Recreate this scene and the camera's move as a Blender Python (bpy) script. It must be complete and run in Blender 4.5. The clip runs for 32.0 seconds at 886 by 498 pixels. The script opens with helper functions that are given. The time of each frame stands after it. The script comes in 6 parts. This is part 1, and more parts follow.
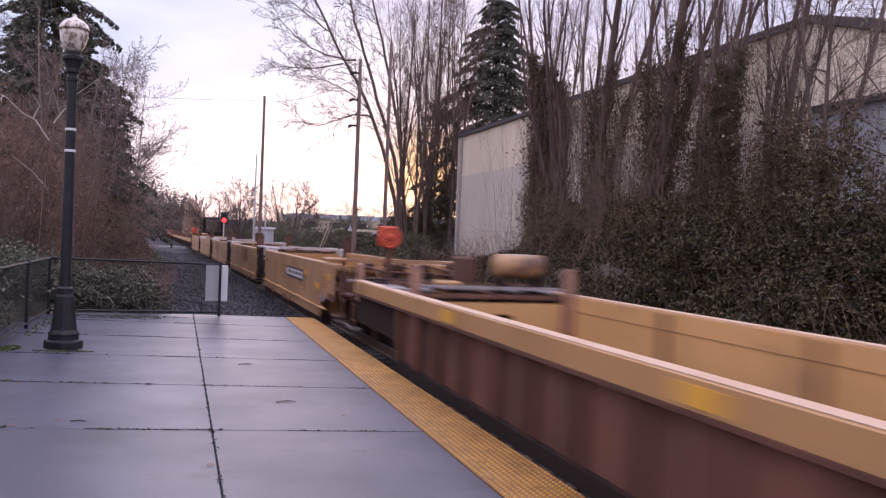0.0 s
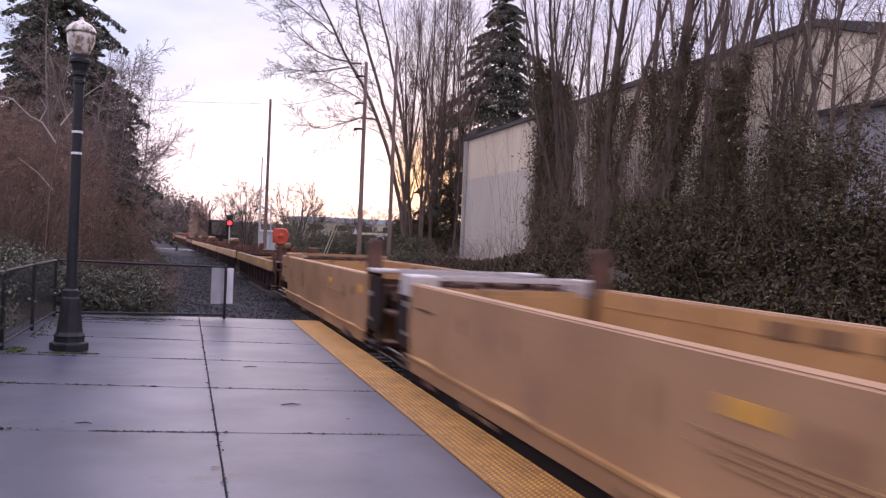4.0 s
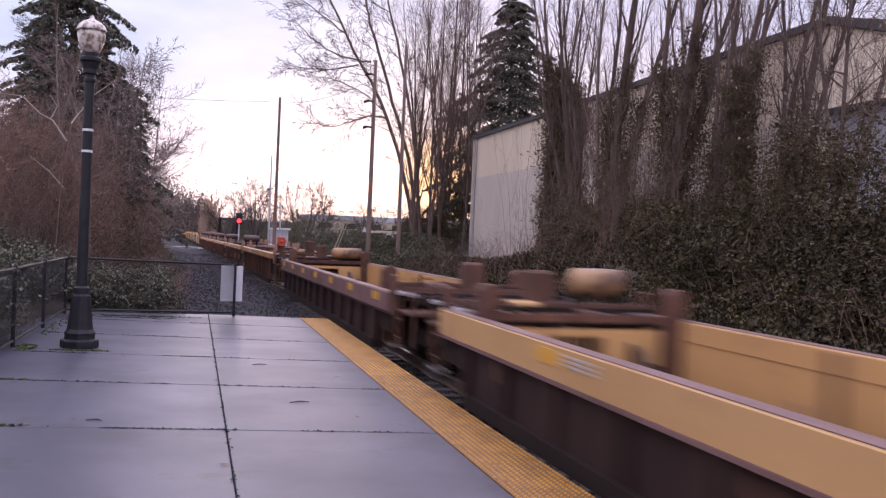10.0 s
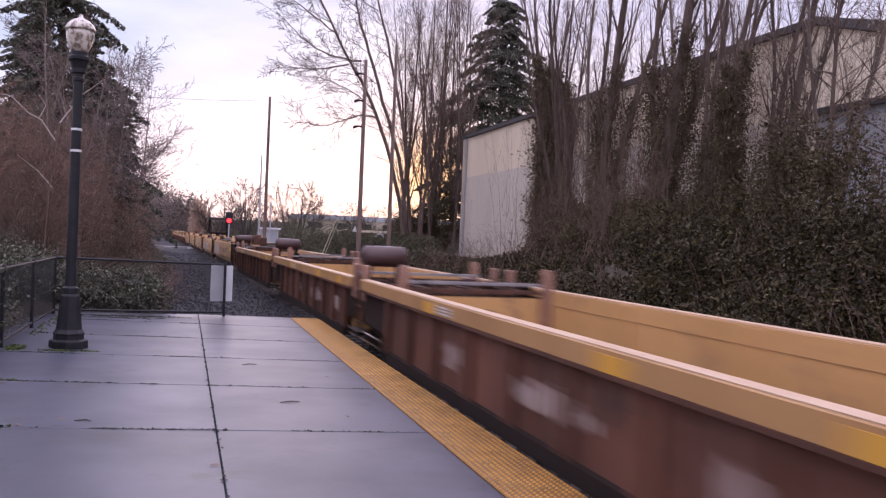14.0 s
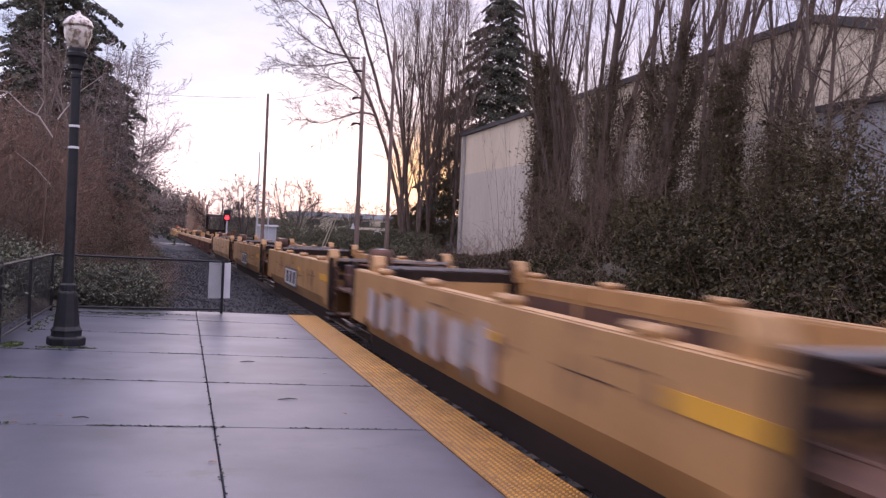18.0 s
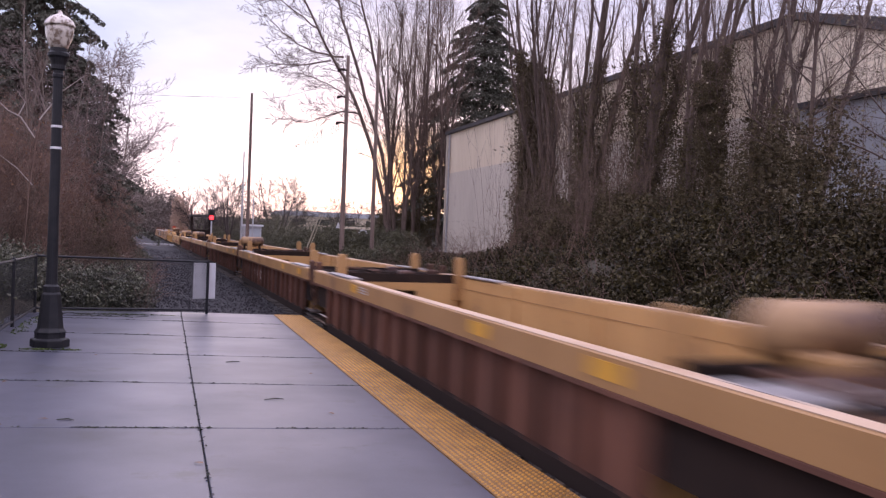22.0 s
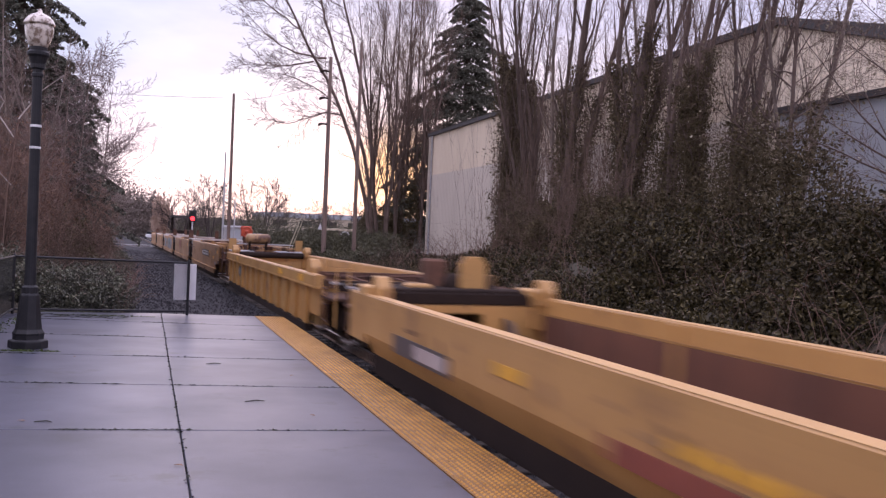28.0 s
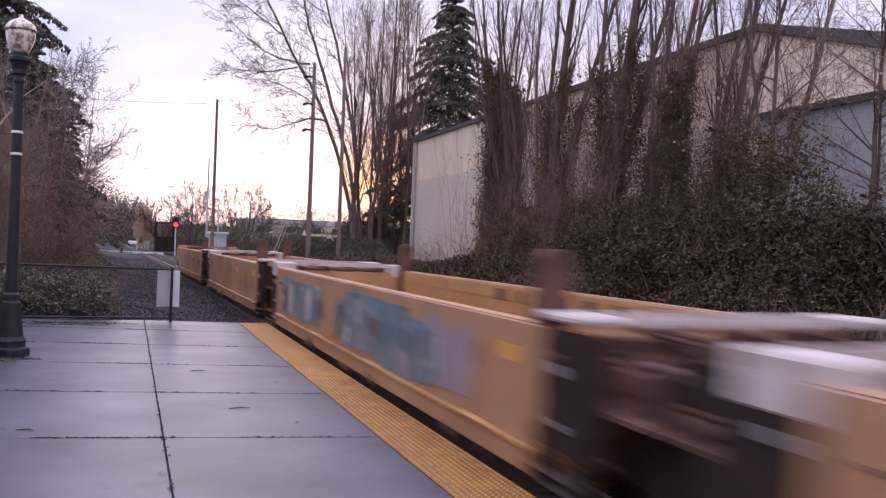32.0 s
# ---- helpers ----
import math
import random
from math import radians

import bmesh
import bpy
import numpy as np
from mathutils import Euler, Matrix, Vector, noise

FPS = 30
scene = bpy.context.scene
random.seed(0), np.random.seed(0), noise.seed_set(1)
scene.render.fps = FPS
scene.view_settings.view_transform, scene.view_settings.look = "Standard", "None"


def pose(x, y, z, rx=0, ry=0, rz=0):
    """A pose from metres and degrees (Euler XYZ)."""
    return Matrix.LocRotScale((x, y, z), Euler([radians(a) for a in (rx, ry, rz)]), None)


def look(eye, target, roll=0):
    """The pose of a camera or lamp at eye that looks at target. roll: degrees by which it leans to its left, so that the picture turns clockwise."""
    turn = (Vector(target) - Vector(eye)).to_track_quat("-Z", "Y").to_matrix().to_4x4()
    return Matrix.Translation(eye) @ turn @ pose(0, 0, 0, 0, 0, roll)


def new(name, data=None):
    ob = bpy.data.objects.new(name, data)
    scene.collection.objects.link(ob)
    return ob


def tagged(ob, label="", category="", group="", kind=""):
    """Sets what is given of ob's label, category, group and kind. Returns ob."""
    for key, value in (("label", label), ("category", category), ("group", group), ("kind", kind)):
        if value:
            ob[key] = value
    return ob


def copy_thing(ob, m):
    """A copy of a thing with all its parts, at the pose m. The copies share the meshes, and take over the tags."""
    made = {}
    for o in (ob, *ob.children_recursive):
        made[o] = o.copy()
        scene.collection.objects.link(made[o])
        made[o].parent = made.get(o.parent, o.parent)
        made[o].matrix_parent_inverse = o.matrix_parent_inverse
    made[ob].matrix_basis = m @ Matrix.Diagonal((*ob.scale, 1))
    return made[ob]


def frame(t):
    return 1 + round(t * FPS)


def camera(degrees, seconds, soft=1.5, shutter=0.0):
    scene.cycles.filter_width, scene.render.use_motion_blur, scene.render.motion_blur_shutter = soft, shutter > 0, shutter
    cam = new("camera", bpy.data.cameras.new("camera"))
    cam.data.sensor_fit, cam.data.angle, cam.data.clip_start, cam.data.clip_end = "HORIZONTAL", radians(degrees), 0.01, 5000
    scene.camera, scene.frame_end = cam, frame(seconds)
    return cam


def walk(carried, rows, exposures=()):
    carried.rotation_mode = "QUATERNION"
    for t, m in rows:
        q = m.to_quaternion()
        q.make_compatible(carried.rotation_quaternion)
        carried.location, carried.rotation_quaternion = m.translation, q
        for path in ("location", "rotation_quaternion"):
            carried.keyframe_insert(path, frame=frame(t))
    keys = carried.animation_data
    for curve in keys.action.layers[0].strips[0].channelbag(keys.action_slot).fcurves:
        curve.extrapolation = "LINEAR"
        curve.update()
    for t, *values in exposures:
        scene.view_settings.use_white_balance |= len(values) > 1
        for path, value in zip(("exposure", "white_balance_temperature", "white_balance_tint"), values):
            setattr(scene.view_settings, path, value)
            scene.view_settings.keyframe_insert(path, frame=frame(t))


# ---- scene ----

cam = camera(51.89, 32.0, 1.3, 1.0)
EYE = (0.0, 0.0, 1.85)
# seconds and the camera's turn in degrees (Euler XYZ); it stands in one place
PATH = [
    (0.0,89.438,-2.235,-16.132), (0.5,89.441,-2.317,-16.068), (1.0,89.501,-2.357,-16.119), (1.5,89.576,-2.258,-16.228), (2.0,89.641,-2.364,-16.210),
    (2.5,89.699,-2.279,-16.012), (3.0,89.674,-2.311,-15.862), (3.5,89.635,-2.391,-15.791), (5.5,89.685,-2.341,-15.881), (6.0,89.780,-2.241,-15.845),
    (6.5,89.874,-2.317,-15.766), (7.0,89.852,-2.348,-15.591), (7.5,89.636,-2.475,-15.228), (8.0,89.408,-2.393,-15.099), (8.5,89.338,-2.455,-15.101),
    (9.0,89.424,-2.451,-15.244), (9.5,89.505,-2.472,-15.304), (10.0,89.493,-2.473,-15.233), (10.5,89.365,-2.515,-15.116), (11.0,89.234,-2.492,-15.084),
    (11.5,89.177,-2.444,-15.205), (12.0,89.217,-2.262,-15.494), (12.5,89.268,-2.187,-15.739), (13.0,89.330,-2.290,-15.743), (13.5,89.422,-2.403,-15.819),
    (14.0,89.490,-2.421,-15.835), (14.5,89.503,-2.458,-15.831), (16.5,89.246,-2.558,-15.632), (17.0,89.238,-2.513,-15.696), (17.5,89.269,-2.577,-15.764),
    (18.0,89.334,-2.512,-15.960), (18.5,89.360,-2.532,-16.215), (19.0,89.330,-2.438,-16.313), (19.5,89.292,-2.283,-16.315), (20.0,89.268,-2.267,-16.360),
    (20.5,89.251,-2.258,-16.413), (21.0,89.256,-2.270,-16.506), (21.5,89.262,-2.174,-16.667), (22.0,89.278,-2.122,-16.871), (22.5,89.343,-2.101,-17.017),
    (23.0,89.476,-2.180,-17.081), (23.5,89.625,-2.316,-16.986), (24.0,89.761,-2.294,-17.053), (24.5,89.805,-2.352,-17.154), (25.0,89.746,-2.396,-17.176),
    (25.5,89.577,-2.392,-17.056), (27.5,89.450,-2.347,-17.925), (28.0,89.444,-2.346,-17.995), (28.5,89.492,-2.220,-18.270), (29.0,89.677,-2.114,-18.760),
    (29.5,89.785,-2.101,-19.041), (30.0,89.774,-2.109,-19.068), (30.5,89.716,-2.128,-18.989), (31.0,89.684,-2.244,-18.984), (31.5,89.718,-2.248,-19.001),
    (32.0,89.834,-2.176,-18.968),
]
walk(cam, [(t, pose(*EYE, rx, ry, rz)) for t, rx, ry, rz in PATH], [(0, 0.21, 6200, 34), (32, 0.21, 6200, 34)])

# ---- world and light: late afternoon under a bright overcast, sun low behind the far trees ----
SUN_AZ, SUN_EL = radians(15), radians(4.5)
world = bpy.data.worlds.new("world")
scene.world = world
world.use_nodes = True
wn, wl = world.node_tree.nodes, world.node_tree.links
wn.clear()


def wnode(kind, **values):
    nd = wn.new(kind)
    for key, value in values.items():
        nd.inputs[key.replace("_", " ")].default_value = value
    return nd


sky = wn.new("ShaderNodeTexSky")
sky.sky_type, sky.sun_disc = "NISHITA", False
sky.sun_elevation, sky.sun_rotation = SUN_EL, SUN_AZ
coord = wn.new("ShaderNodeTexCoord")
stretch = wn.new("ShaderNodeMapping")
stretch.inputs["Scale"].default_value = (1.6, 1.6, 4.5)
cloud_noise = wnode("ShaderNodeTexNoise", Scale=2.6, Detail=5.0, Roughness=0.5)
cloud_ramp = wn.new("ShaderNodeValToRGB")
cloud_ramp.color_ramp.elements[0].position, cloud_ramp.color_ramp.elements[0].color = 0.38, (0.64, 0.68, 0.82, 1)
cloud_ramp.color_ramp.elements[1].position, cloud_ramp.color_ramp.elements[1].color = 0.62, (0.93, 0.93, 0.99, 1)
sep = wn.new("ShaderNodeSeparateXYZ")
low = wn.new("ShaderNodeValToRGB")
low.color_ramp.elements[0].position, low.color_ramp.elements[0].color = 0.07, (1.0, 1.0, 1.0, 1)
low.color_ramp.elements[1].position, low.color_ramp.elements[1].color = 0.17, (0.0, 0.0, 0.0, 1)
mix = wn.new("ShaderNodeMix")
mix.data_type = "RGBA"
cloud_bg = wnode("ShaderNodeBackground", Strength=1.08)
sky_bg = wnode("ShaderNodeBackground", Strength=0.02)
add = wn.new("ShaderNodeAddShader")
out = wn.new("ShaderNodeOutputWorld")
wl.new(coord.outputs["Generated"], stretch.inputs["Vector"])
wl.new(stretch.outputs["Vector"], cloud_noise.inputs["Vector"])
wl.new(cloud_noise.outputs["Fac"], cloud_ramp.inputs["Fac"])
wl.new(coord.outputs["Generated"], sep.inputs["Vector"])
wl.new(sep.outputs["Z"], low.inputs["Fac"])
wl.new(low.outputs["Color"], mix.inputs["Factor"])
wl.new(cloud_ramp.outputs["Color"], mix.inputs["A"])
mix.inputs["B"].default_value = (1.20, 1.19, 1.21, 1)
# an overcast sky grows brighter towards the zenith; warm light low round the sun
zen = wn.new("ShaderNodeMapRange")
zen.inputs["From Min"].default_value, zen.inputs["From Max"].default_value = 0.3, 1.0
zen.inputs["To Min"].default_value, zen.inputs["To Max"].default_value = 0.85, 2.2
wl.new(sep.outputs["Z"], zen.inputs["Value"])
wl.new(zen.outputs["Result"], cloud_bg.inputs["Strength"])
toward = wn.new("ShaderNodeVectorMath")
toward.operation = "DOT_PRODUCT"
toward.inputs[1].default_value = (math.sin(radians(15)) * math.cos(radians(4)), math.cos(radians(15)) * math.cos(radians(4)), math.sin(radians(4)))
wl.new(coord.outputs["Generated"], toward.inputs[0])
near_sun = wn.new("ShaderNodeMapRange")
near_sun.inputs["From Min"].default_value, near_sun.inputs["From Max"].default_value = 0.9982, 0.9999
wl.new(toward.outputs["Value"], near_sun.inputs["Value"])
warm = wn.new("ShaderNodeMix")
warm.data_type = "RGBA"
warm.inputs["B"].default_value = (1.35, 0.92, 0.50, 1)
wl.new(near_sun.outputs["Result"], warm.inputs["Factor"])
# a cool layer of cloud above the bright strip over the horizon
layer = wn.new("ShaderNodeValToRGB")
layer.color_ramp.elements[0].position, layer.color_ramp.elements[0].color = 0.10, (1, 1, 1, 1)
layer.color_ramp.elements[1].position, layer.color_ramp.elements[1].color = 0.60, (1, 1, 1, 1)
for place_, tint in ((0.18, (0.76, 0.91, 0.96, 1)), (0.42, (0.86, 0.96, 1.0, 1))):
    layer.color_ramp.elements.new(place_).color = tint
cool = wn.new("ShaderNodeMix")
cool.data_type, cool.blend_type = "RGBA", "MULTIPLY"
# the layer thins out to the east, where the sky stays white
west = wn.new("ShaderNodeVectorMath")
west.operation = "DOT_PRODUCT"
west.inputs[1].default_value = (math.sin(radians(-8)), math.cos(radians(-8)), 0)
thin = wn.new("ShaderNodeMapRange")
thin.inputs["From Min"].default_value, thin.inputs["From Max"].default_value = 0.76, 0.98
thin.inputs["To Min"].default_value = 0.15
wl.new(coord.outputs["Generated"], west.inputs[0])
wl.new(west.outputs["Value"], thin.inputs["Value"])
wl.new(thin.outputs["Result"], cool.inputs["Factor"])
wl.new(sep.outputs["Z"], layer.inputs["Fac"])
wl.new(mix.outputs["Result"], cool.inputs["A"])
wl.new(layer.outputs["Color"], cool.inputs["B"])
wl.new(cool.outputs["Result"], warm.inputs["A"])
wl.new(warm.outputs["Result"], cloud_bg.inputs["Color"])
wl.new(sky.outputs["Color"], sky_bg.inputs["Color"])
wl.new(cloud_bg.outputs["Background"], add.inputs[0])
wl.new(sky_bg.outputs["Background"], add.inputs[1])
wl.new(add.outputs["Shader"], out.inputs["Surface"])

sun_data = bpy.data.lights.new("sun", "SUN")
sun_data.energy, sun_data.angle, sun_data.color = 0.5, radians(60), (1.0, 0.82, 0.66)
sun = new("sun", sun_data)
sun.matrix_world = look((0, 0, 30), (-30 * math.sin(SUN_AZ), -30 * math.cos(SUN_AZ), 30 - 30 * math.tan(SUN_EL)))

# ---- materials ----


def material(name, colour, second=None, rough=0.7, metal=0.0, scale=6.0, fine=60.0, amount=0.5, bump=0.15, wear=None, wear_amount=0.45,
             wear_scale=2.5, vary=0.0, islands=0.0, stretch=(1, 1, 1), spec=0.5, coat=0.0, rough_var=0.12):
    """Two colours mixed by a coarse and a fine noise, an optional third colour in worn patches, relief from the fine noise."""
    m = bpy.data.materials.new(name)
    m.use_nodes = True
    n, l = m.node_tree.nodes, m.node_tree.links
    bsdf = n["Principled BSDF"]
    tex = n.new("ShaderNodeTexCoord")
    mp = n.new("ShaderNodeMapping")
    mp.inputs["Scale"].default_value = stretch
    l.new(tex.outputs["Object"], mp.inputs["Vector"])
    coarse, grain = n.new("ShaderNodeTexNoise"), n.new("ShaderNodeTexNoise")
    coarse.inputs["Scale"].default_value, coarse.inputs["Detail"].default_value = scale, 4
    grain.inputs["Scale"].default_value, grain.inputs["Detail"].default_value = fine, 3
    for t in (coarse, grain):
        l.new(mp.outputs["Vector"], t.inputs["Vector"])
    both = n.new("ShaderNodeMath")
    both.operation = "MULTIPLY_ADD"
    both.inputs[1].default_value = 0.35
    l.new(grain.outputs["Fac"], both.inputs[0])
    l.new(coarse.outputs["Fac"], both.inputs[2])
    ramp = n.new("ShaderNodeMapRange")
    ramp.inputs["From Min"].default_value, ramp.inputs["From Max"].default_value = 0.5, 0.88
    ramp.inputs["To Max"].default_value = 1.0
    l.new(both.outputs[0], ramp.inputs["Value"])
    second = second or tuple(c * (1 - amount * 0.6) for c in colour)
    mx = n.new("ShaderNodeMix")
    mx.data_type = "RGBA"
    mx.inputs["A"].default_value, mx.inputs["B"].default_value = (*colour, 1), (*second, 1)
    l.new(ramp.outputs["Result"], mx.inputs["Factor"])
    col = mx.outputs["Result"]
    if wear:
        wn_ = n.new("ShaderNodeTexNoise")
        wn_.inputs["Scale"].default_value, wn_.inputs["Detail"].default_value, wn_.inputs["Roughness"].default_value = wear_scale, 8, 0.68
        l.new(mp.outputs["Vector"], wn_.inputs["Vector"])
        wr = n.new("ShaderNodeMapRange")
        wr.inputs["From Min"].default_value, wr.inputs["From Max"].default_value = 0.72 - wear_amount * 0.4, 0.80 - wear_amount * 0.4
        l.new(wn_.outputs["Fac"], wr.inputs["Value"])
        wm = n.new("ShaderNodeMix")
        wm.data_type = "RGBA"
        wm.inputs["B"].default_value = (*wear, 1)
        l.new(wr.outputs["Result"], wm.inputs["Factor"])
        l.new(col, wm.inputs["A"])
        col = wm.outputs["Result"]
    if vary or islands:
        hsv = n.new("ShaderNodeHueSaturation")
        src = n.new("ShaderNodeObjectInfo") if vary else n.new("ShaderNodeNewGeometry")
        sock = src.outputs["Random"] if vary else src.outputs["Random Per Island"]
        vr = n.new("ShaderNodeMapRange")
        vr.inputs["To Min"].default_value, vr.inputs["To Max"].default_value = 1 - (vary or islands), 1 + (vary or islands)
        l.new(sock, vr.inputs["Value"])
        l.new(vr.outputs["Result"], hsv.inputs["Value"])
        l.new(col, hsv.inputs["Color"])
        col = hsv.outputs["Color"]
    l.new(col, bsdf.inputs["Base Color"])
    rr = n.new("ShaderNodeMapRange")
    rr.inputs["To Min"].default_value, rr.inputs["To Max"].default_value = max(0.02, rough - rough_var), min(1, rough + rough_var)
    l.new(coarse.outputs["Fac"], rr.inputs["Value"])
    l.new(rr.outputs["Result"], bsdf.inputs["Roughness"])
    bsdf.inputs["Metallic"].default_value = metal
    bsdf.inputs["Specular IOR Level"].default_value = spec
    bsdf.inputs["Coat Weight"].default_value = coat
    if bump:
        bp = n.new("ShaderNodeBump")
        bp.inputs["Strength"].default_value, bp.inputs["Distance"].default_value = bump, 0.02
        l.new(both.outputs[0], bp.inputs["Height"])
        l.new(bp.outputs["Normal"], bsdf.inputs["Normal"])
    return m


def glowing(name, colour, strength):
    m = bpy.data.materials.new(name)
    m.use_nodes = True
    b = m.node_tree.nodes["Principled BSDF"]
    b.inputs["Base Color"].default_value = (*colour, 1)
    b.inputs["Emission Color"].default_value, b.inputs["Emission Strength"].default_value = (*colour, 1), strength
    return m


CONCRETE = material("wet_concrete", (0.074, 0.076, 0.108), (0.040, 0.042, 0.062), rough=0.365, scale=0.8, fine=70, bump=0.0, wear=(0.034, 0.035, 0.047), wear_amount=0.38, wear_scale=1.1, vary=0.12, spec=0.5, rough_var=0.08)
JOINT = material("joint_dirt", (0.035, 0.033, 0.03), (0.05, 0.06, 0.03), rough=0.9, scale=8)
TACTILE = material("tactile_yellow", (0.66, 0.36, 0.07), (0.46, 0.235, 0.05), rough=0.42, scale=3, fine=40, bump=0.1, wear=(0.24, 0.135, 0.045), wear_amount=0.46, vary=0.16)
# same yellow between the domes, darkened in colour as shade, with its own wear
TACTILESHADE = material("tactile_yellow_shade", (0.27, 0.125, 0.022), (0.16, 0.072, 0.015), rough=0.5, scale=3, fine=40, bump=0.1, wear=(0.20, 0.12, 0.045), wear_amount=0.42, wear_scale=2.0, vary=0.08)
MOSS = material("moss", (0.10, 0.13, 0.03), (0.05, 0.08, 0.02), rough=0.95, scale=20, fine=120, bump=0.6)
BALLAST = material("ballast", (0.055, 0.053, 0.057), (0.026, 0.025, 0.028), rough=0.9, scale=9, fine=38, bump=0.8, wear=(0.07, 0.067, 0.07), wear_amount=0.25, wear_scale=14, spec=0.1)
# far foliage, lightened because the distance haze is mixed into its colour
HAZEWOOD = material("hazy_far_foliage", (0.27, 0.215, 0.185), (0.18, 0.15, 0.13), rough=0.9, scale=0.2, fine=2, bump=0.0, islands=0.35)
WITHERED = material("withered_leaves", (0.36, 0.31, 0.20), (0.24, 0.20, 0.13), rough=0.6, scale=2, bump=0.0, islands=0.45)
EARTH = material("earth", (0.075, 0.055, 0.035), (0.03, 0.032, 0.018), rough=0.95, scale=1.2, fine=30, bump=0.6)
STONES = material("stones", (0.060, 0.058, 0.062), (0.032, 0.030, 0.033), rough=0.9, scale=20, islands=0.5, spec=0.12)
STEEL = material("rail_steel", (0.16, 0.11, 0.08), (0.10, 0.06, 0.04), rough=0.55, metal=0.4, scale=12)
RAILTOP = material("rail_top", (0.24, 0.22, 0.21), rough=0.4, metal=1.0, scale=6, amount=0.2)
TIE = material("tie_wood", (0.055, 0.043, 0.035), (0.03, 0.024, 0.02), rough=0.9, scale=5, fine=60, stretch=(1, 6, 6), vary=0.25)
BLACKPAINT = material("black_paint", (0.013, 0.013, 0.016), (0.024, 0.023, 0.025), spec=0.3, rough=0.5, scale=7, bump=0.05)
LAMPGLASS = material("frosted_acrylic", (0.74, 0.67, 0.58), (0.50, 0.43, 0.36), rough=0.22, scale=9, bump=0.03, wear=(0.22, 0.16, 0.12), wear_amount=0.56, wear_scale=9, coat=0.4)
TAPE = material("pale_tape", (0.75, 0.74, 0.74), rough=0.5, amount=0.2)
SIGNWHITE = material("sign_white", (0.68, 0.67, 0.68), (0.58, 0.57, 0.58), rough=0.45, scale=4)
ANNEXWALL = material("annex_wall", (0.46, 0.48, 0.51), (0.38, 0.40, 0.43), rough=0.7, scale=0.7, fine=25, wear=(0.3, 0.31, 0.33), wear_amount=0.25, wear_scale=0.8)
WALLBEIGE = material("beige_metal", (0.72, 0.61, 0.46), (0.62, 0.52, 0.385), rough=0.6, scale=0.5, fine=18, stretch=(1, 1, 0.25), wear=(0.25, 0.20, 0.16), wear_amount=0.28, wear_scale=1.2)
WALLWHITE = material("white_metal", (0.58, 0.515, 0.43), (0.50, 0.44, 0.365), rough=0.6, scale=0.5, fine=18, stretch=(1, 1, 0.3), wear=(0.34, 0.28, 0.24), wear_amount=0.22, wear_scale=1.4)
ROOFDARK = material("roof_edge", (0.06, 0.055, 0.055), rough=0.7)
BARK = material("bark", (0.155, 0.108, 0.087), (0.078, 0.053, 0.043), rough=0.95, scale=5, fine=40, stretch=(1, 1, 0.3), bump=0.5, vary=0.3)
BARKPALE = material("pale_bark", (0.26, 0.205, 0.17), (0.13, 0.10, 0.085), rough=0.95, scale=5, fine=40, stretch=(1, 1, 0.3), bump=0.4, vary=0.25)
TWIG = material("twigs", (0.185, 0.126, 0.094), (0.11, 0.073, 0.054), rough=0.95, scale=3, vary=0.25)
TWIGRED = material("red_twigs", (0.25, 0.155, 0.115), (0.16, 0.098, 0.075), rough=0.95, scale=3, vary=0.25)
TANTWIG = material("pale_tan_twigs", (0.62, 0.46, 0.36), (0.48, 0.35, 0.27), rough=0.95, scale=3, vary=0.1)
DARKTWIG = material("dark_twigs", (0.085, 0.065, 0.058), (0.06, 0.045, 0.04), rough=0.95, scale=3, vary=0.2)
PALEWOOD = material("bleached_wood", (0.44, 0.38, 0.34), (0.32, 0.26, 0.23), rough=0.9, scale=4, fine=40, stretch=(1, 1, 0.2))
TWIGPALE = material("pale_twigs", (0.25, 0.19, 0.175), (0.16, 0.12, 0.11), rough=0.95, scale=3, vary=0.2)
LEAF = material("bramble_leaves", (0.064, 0.050, 0.017), (0.028, 0.020, 0.009), rough=0.6, scale=1.5, fine=12, bump=0.0, islands=0.8, spec=0.25)
LEAFPALE = material("grey_bramble_leaves", (0.115, 0.115, 0.068), (0.062, 0.062, 0.038), rough=0.5, scale=1.5, fine=12, bump=0.0, islands=0.55, spec=0.6)
LEAFDRY = material("dry_leaves", (0.26, 0.14, 0.07), (0.15, 0.08, 0.045), rough=0.8, scale=2, bump=0.0, islands=0.4)
IVY = material("ivy_leaves", (0.125, 0.098, 0.052), (0.074, 0.056, 0.031), spec=0.2, rough=0.75, scale=2, bump=0.0, islands=0.45)
NEEDLE = material("needles", (0.165, 0.165, 0.13), (0.095, 0.092, 0.075), spec=0.1, rough=0.9, scale=2, bump=0.0, islands=0.4)
HEDGE = material("hedge_leaves", (0.092, 0.086, 0.040), (0.052, 0.048, 0.024), rough=0.6, scale=1, bump=0.0, islands=0.45)
POLEWOOD = material("pole_wood", (0.24, 0.17, 0.14), (0.15, 0.105, 0.09), rough=0.9, scale=4, fine=50, stretch=(1, 1, 0.15))
GALV = material("galvanised", (0.52, 0.52, 0.54), (0.42, 0.42, 0.44), rough=0.45, metal=0.5, scale=5)
REDLIGHT = glowing("red_signal", (1.0, 0.03, 0.03), 4.0)
ASPHALT = material("asphalt", (0.055, 0.053, 0.056), (0.035, 0.034, 0.036), spec=0.2, rough=0.7, scale=1.5, fine=60)
GUARD = material("guy_guard", (0.46, 0.40, 0.28), rough=0.5)
CARPAINT = material("white_car_paint", (0.75, 0.75, 0.77), rough=0.2, coat=0.6, amount=0.1)
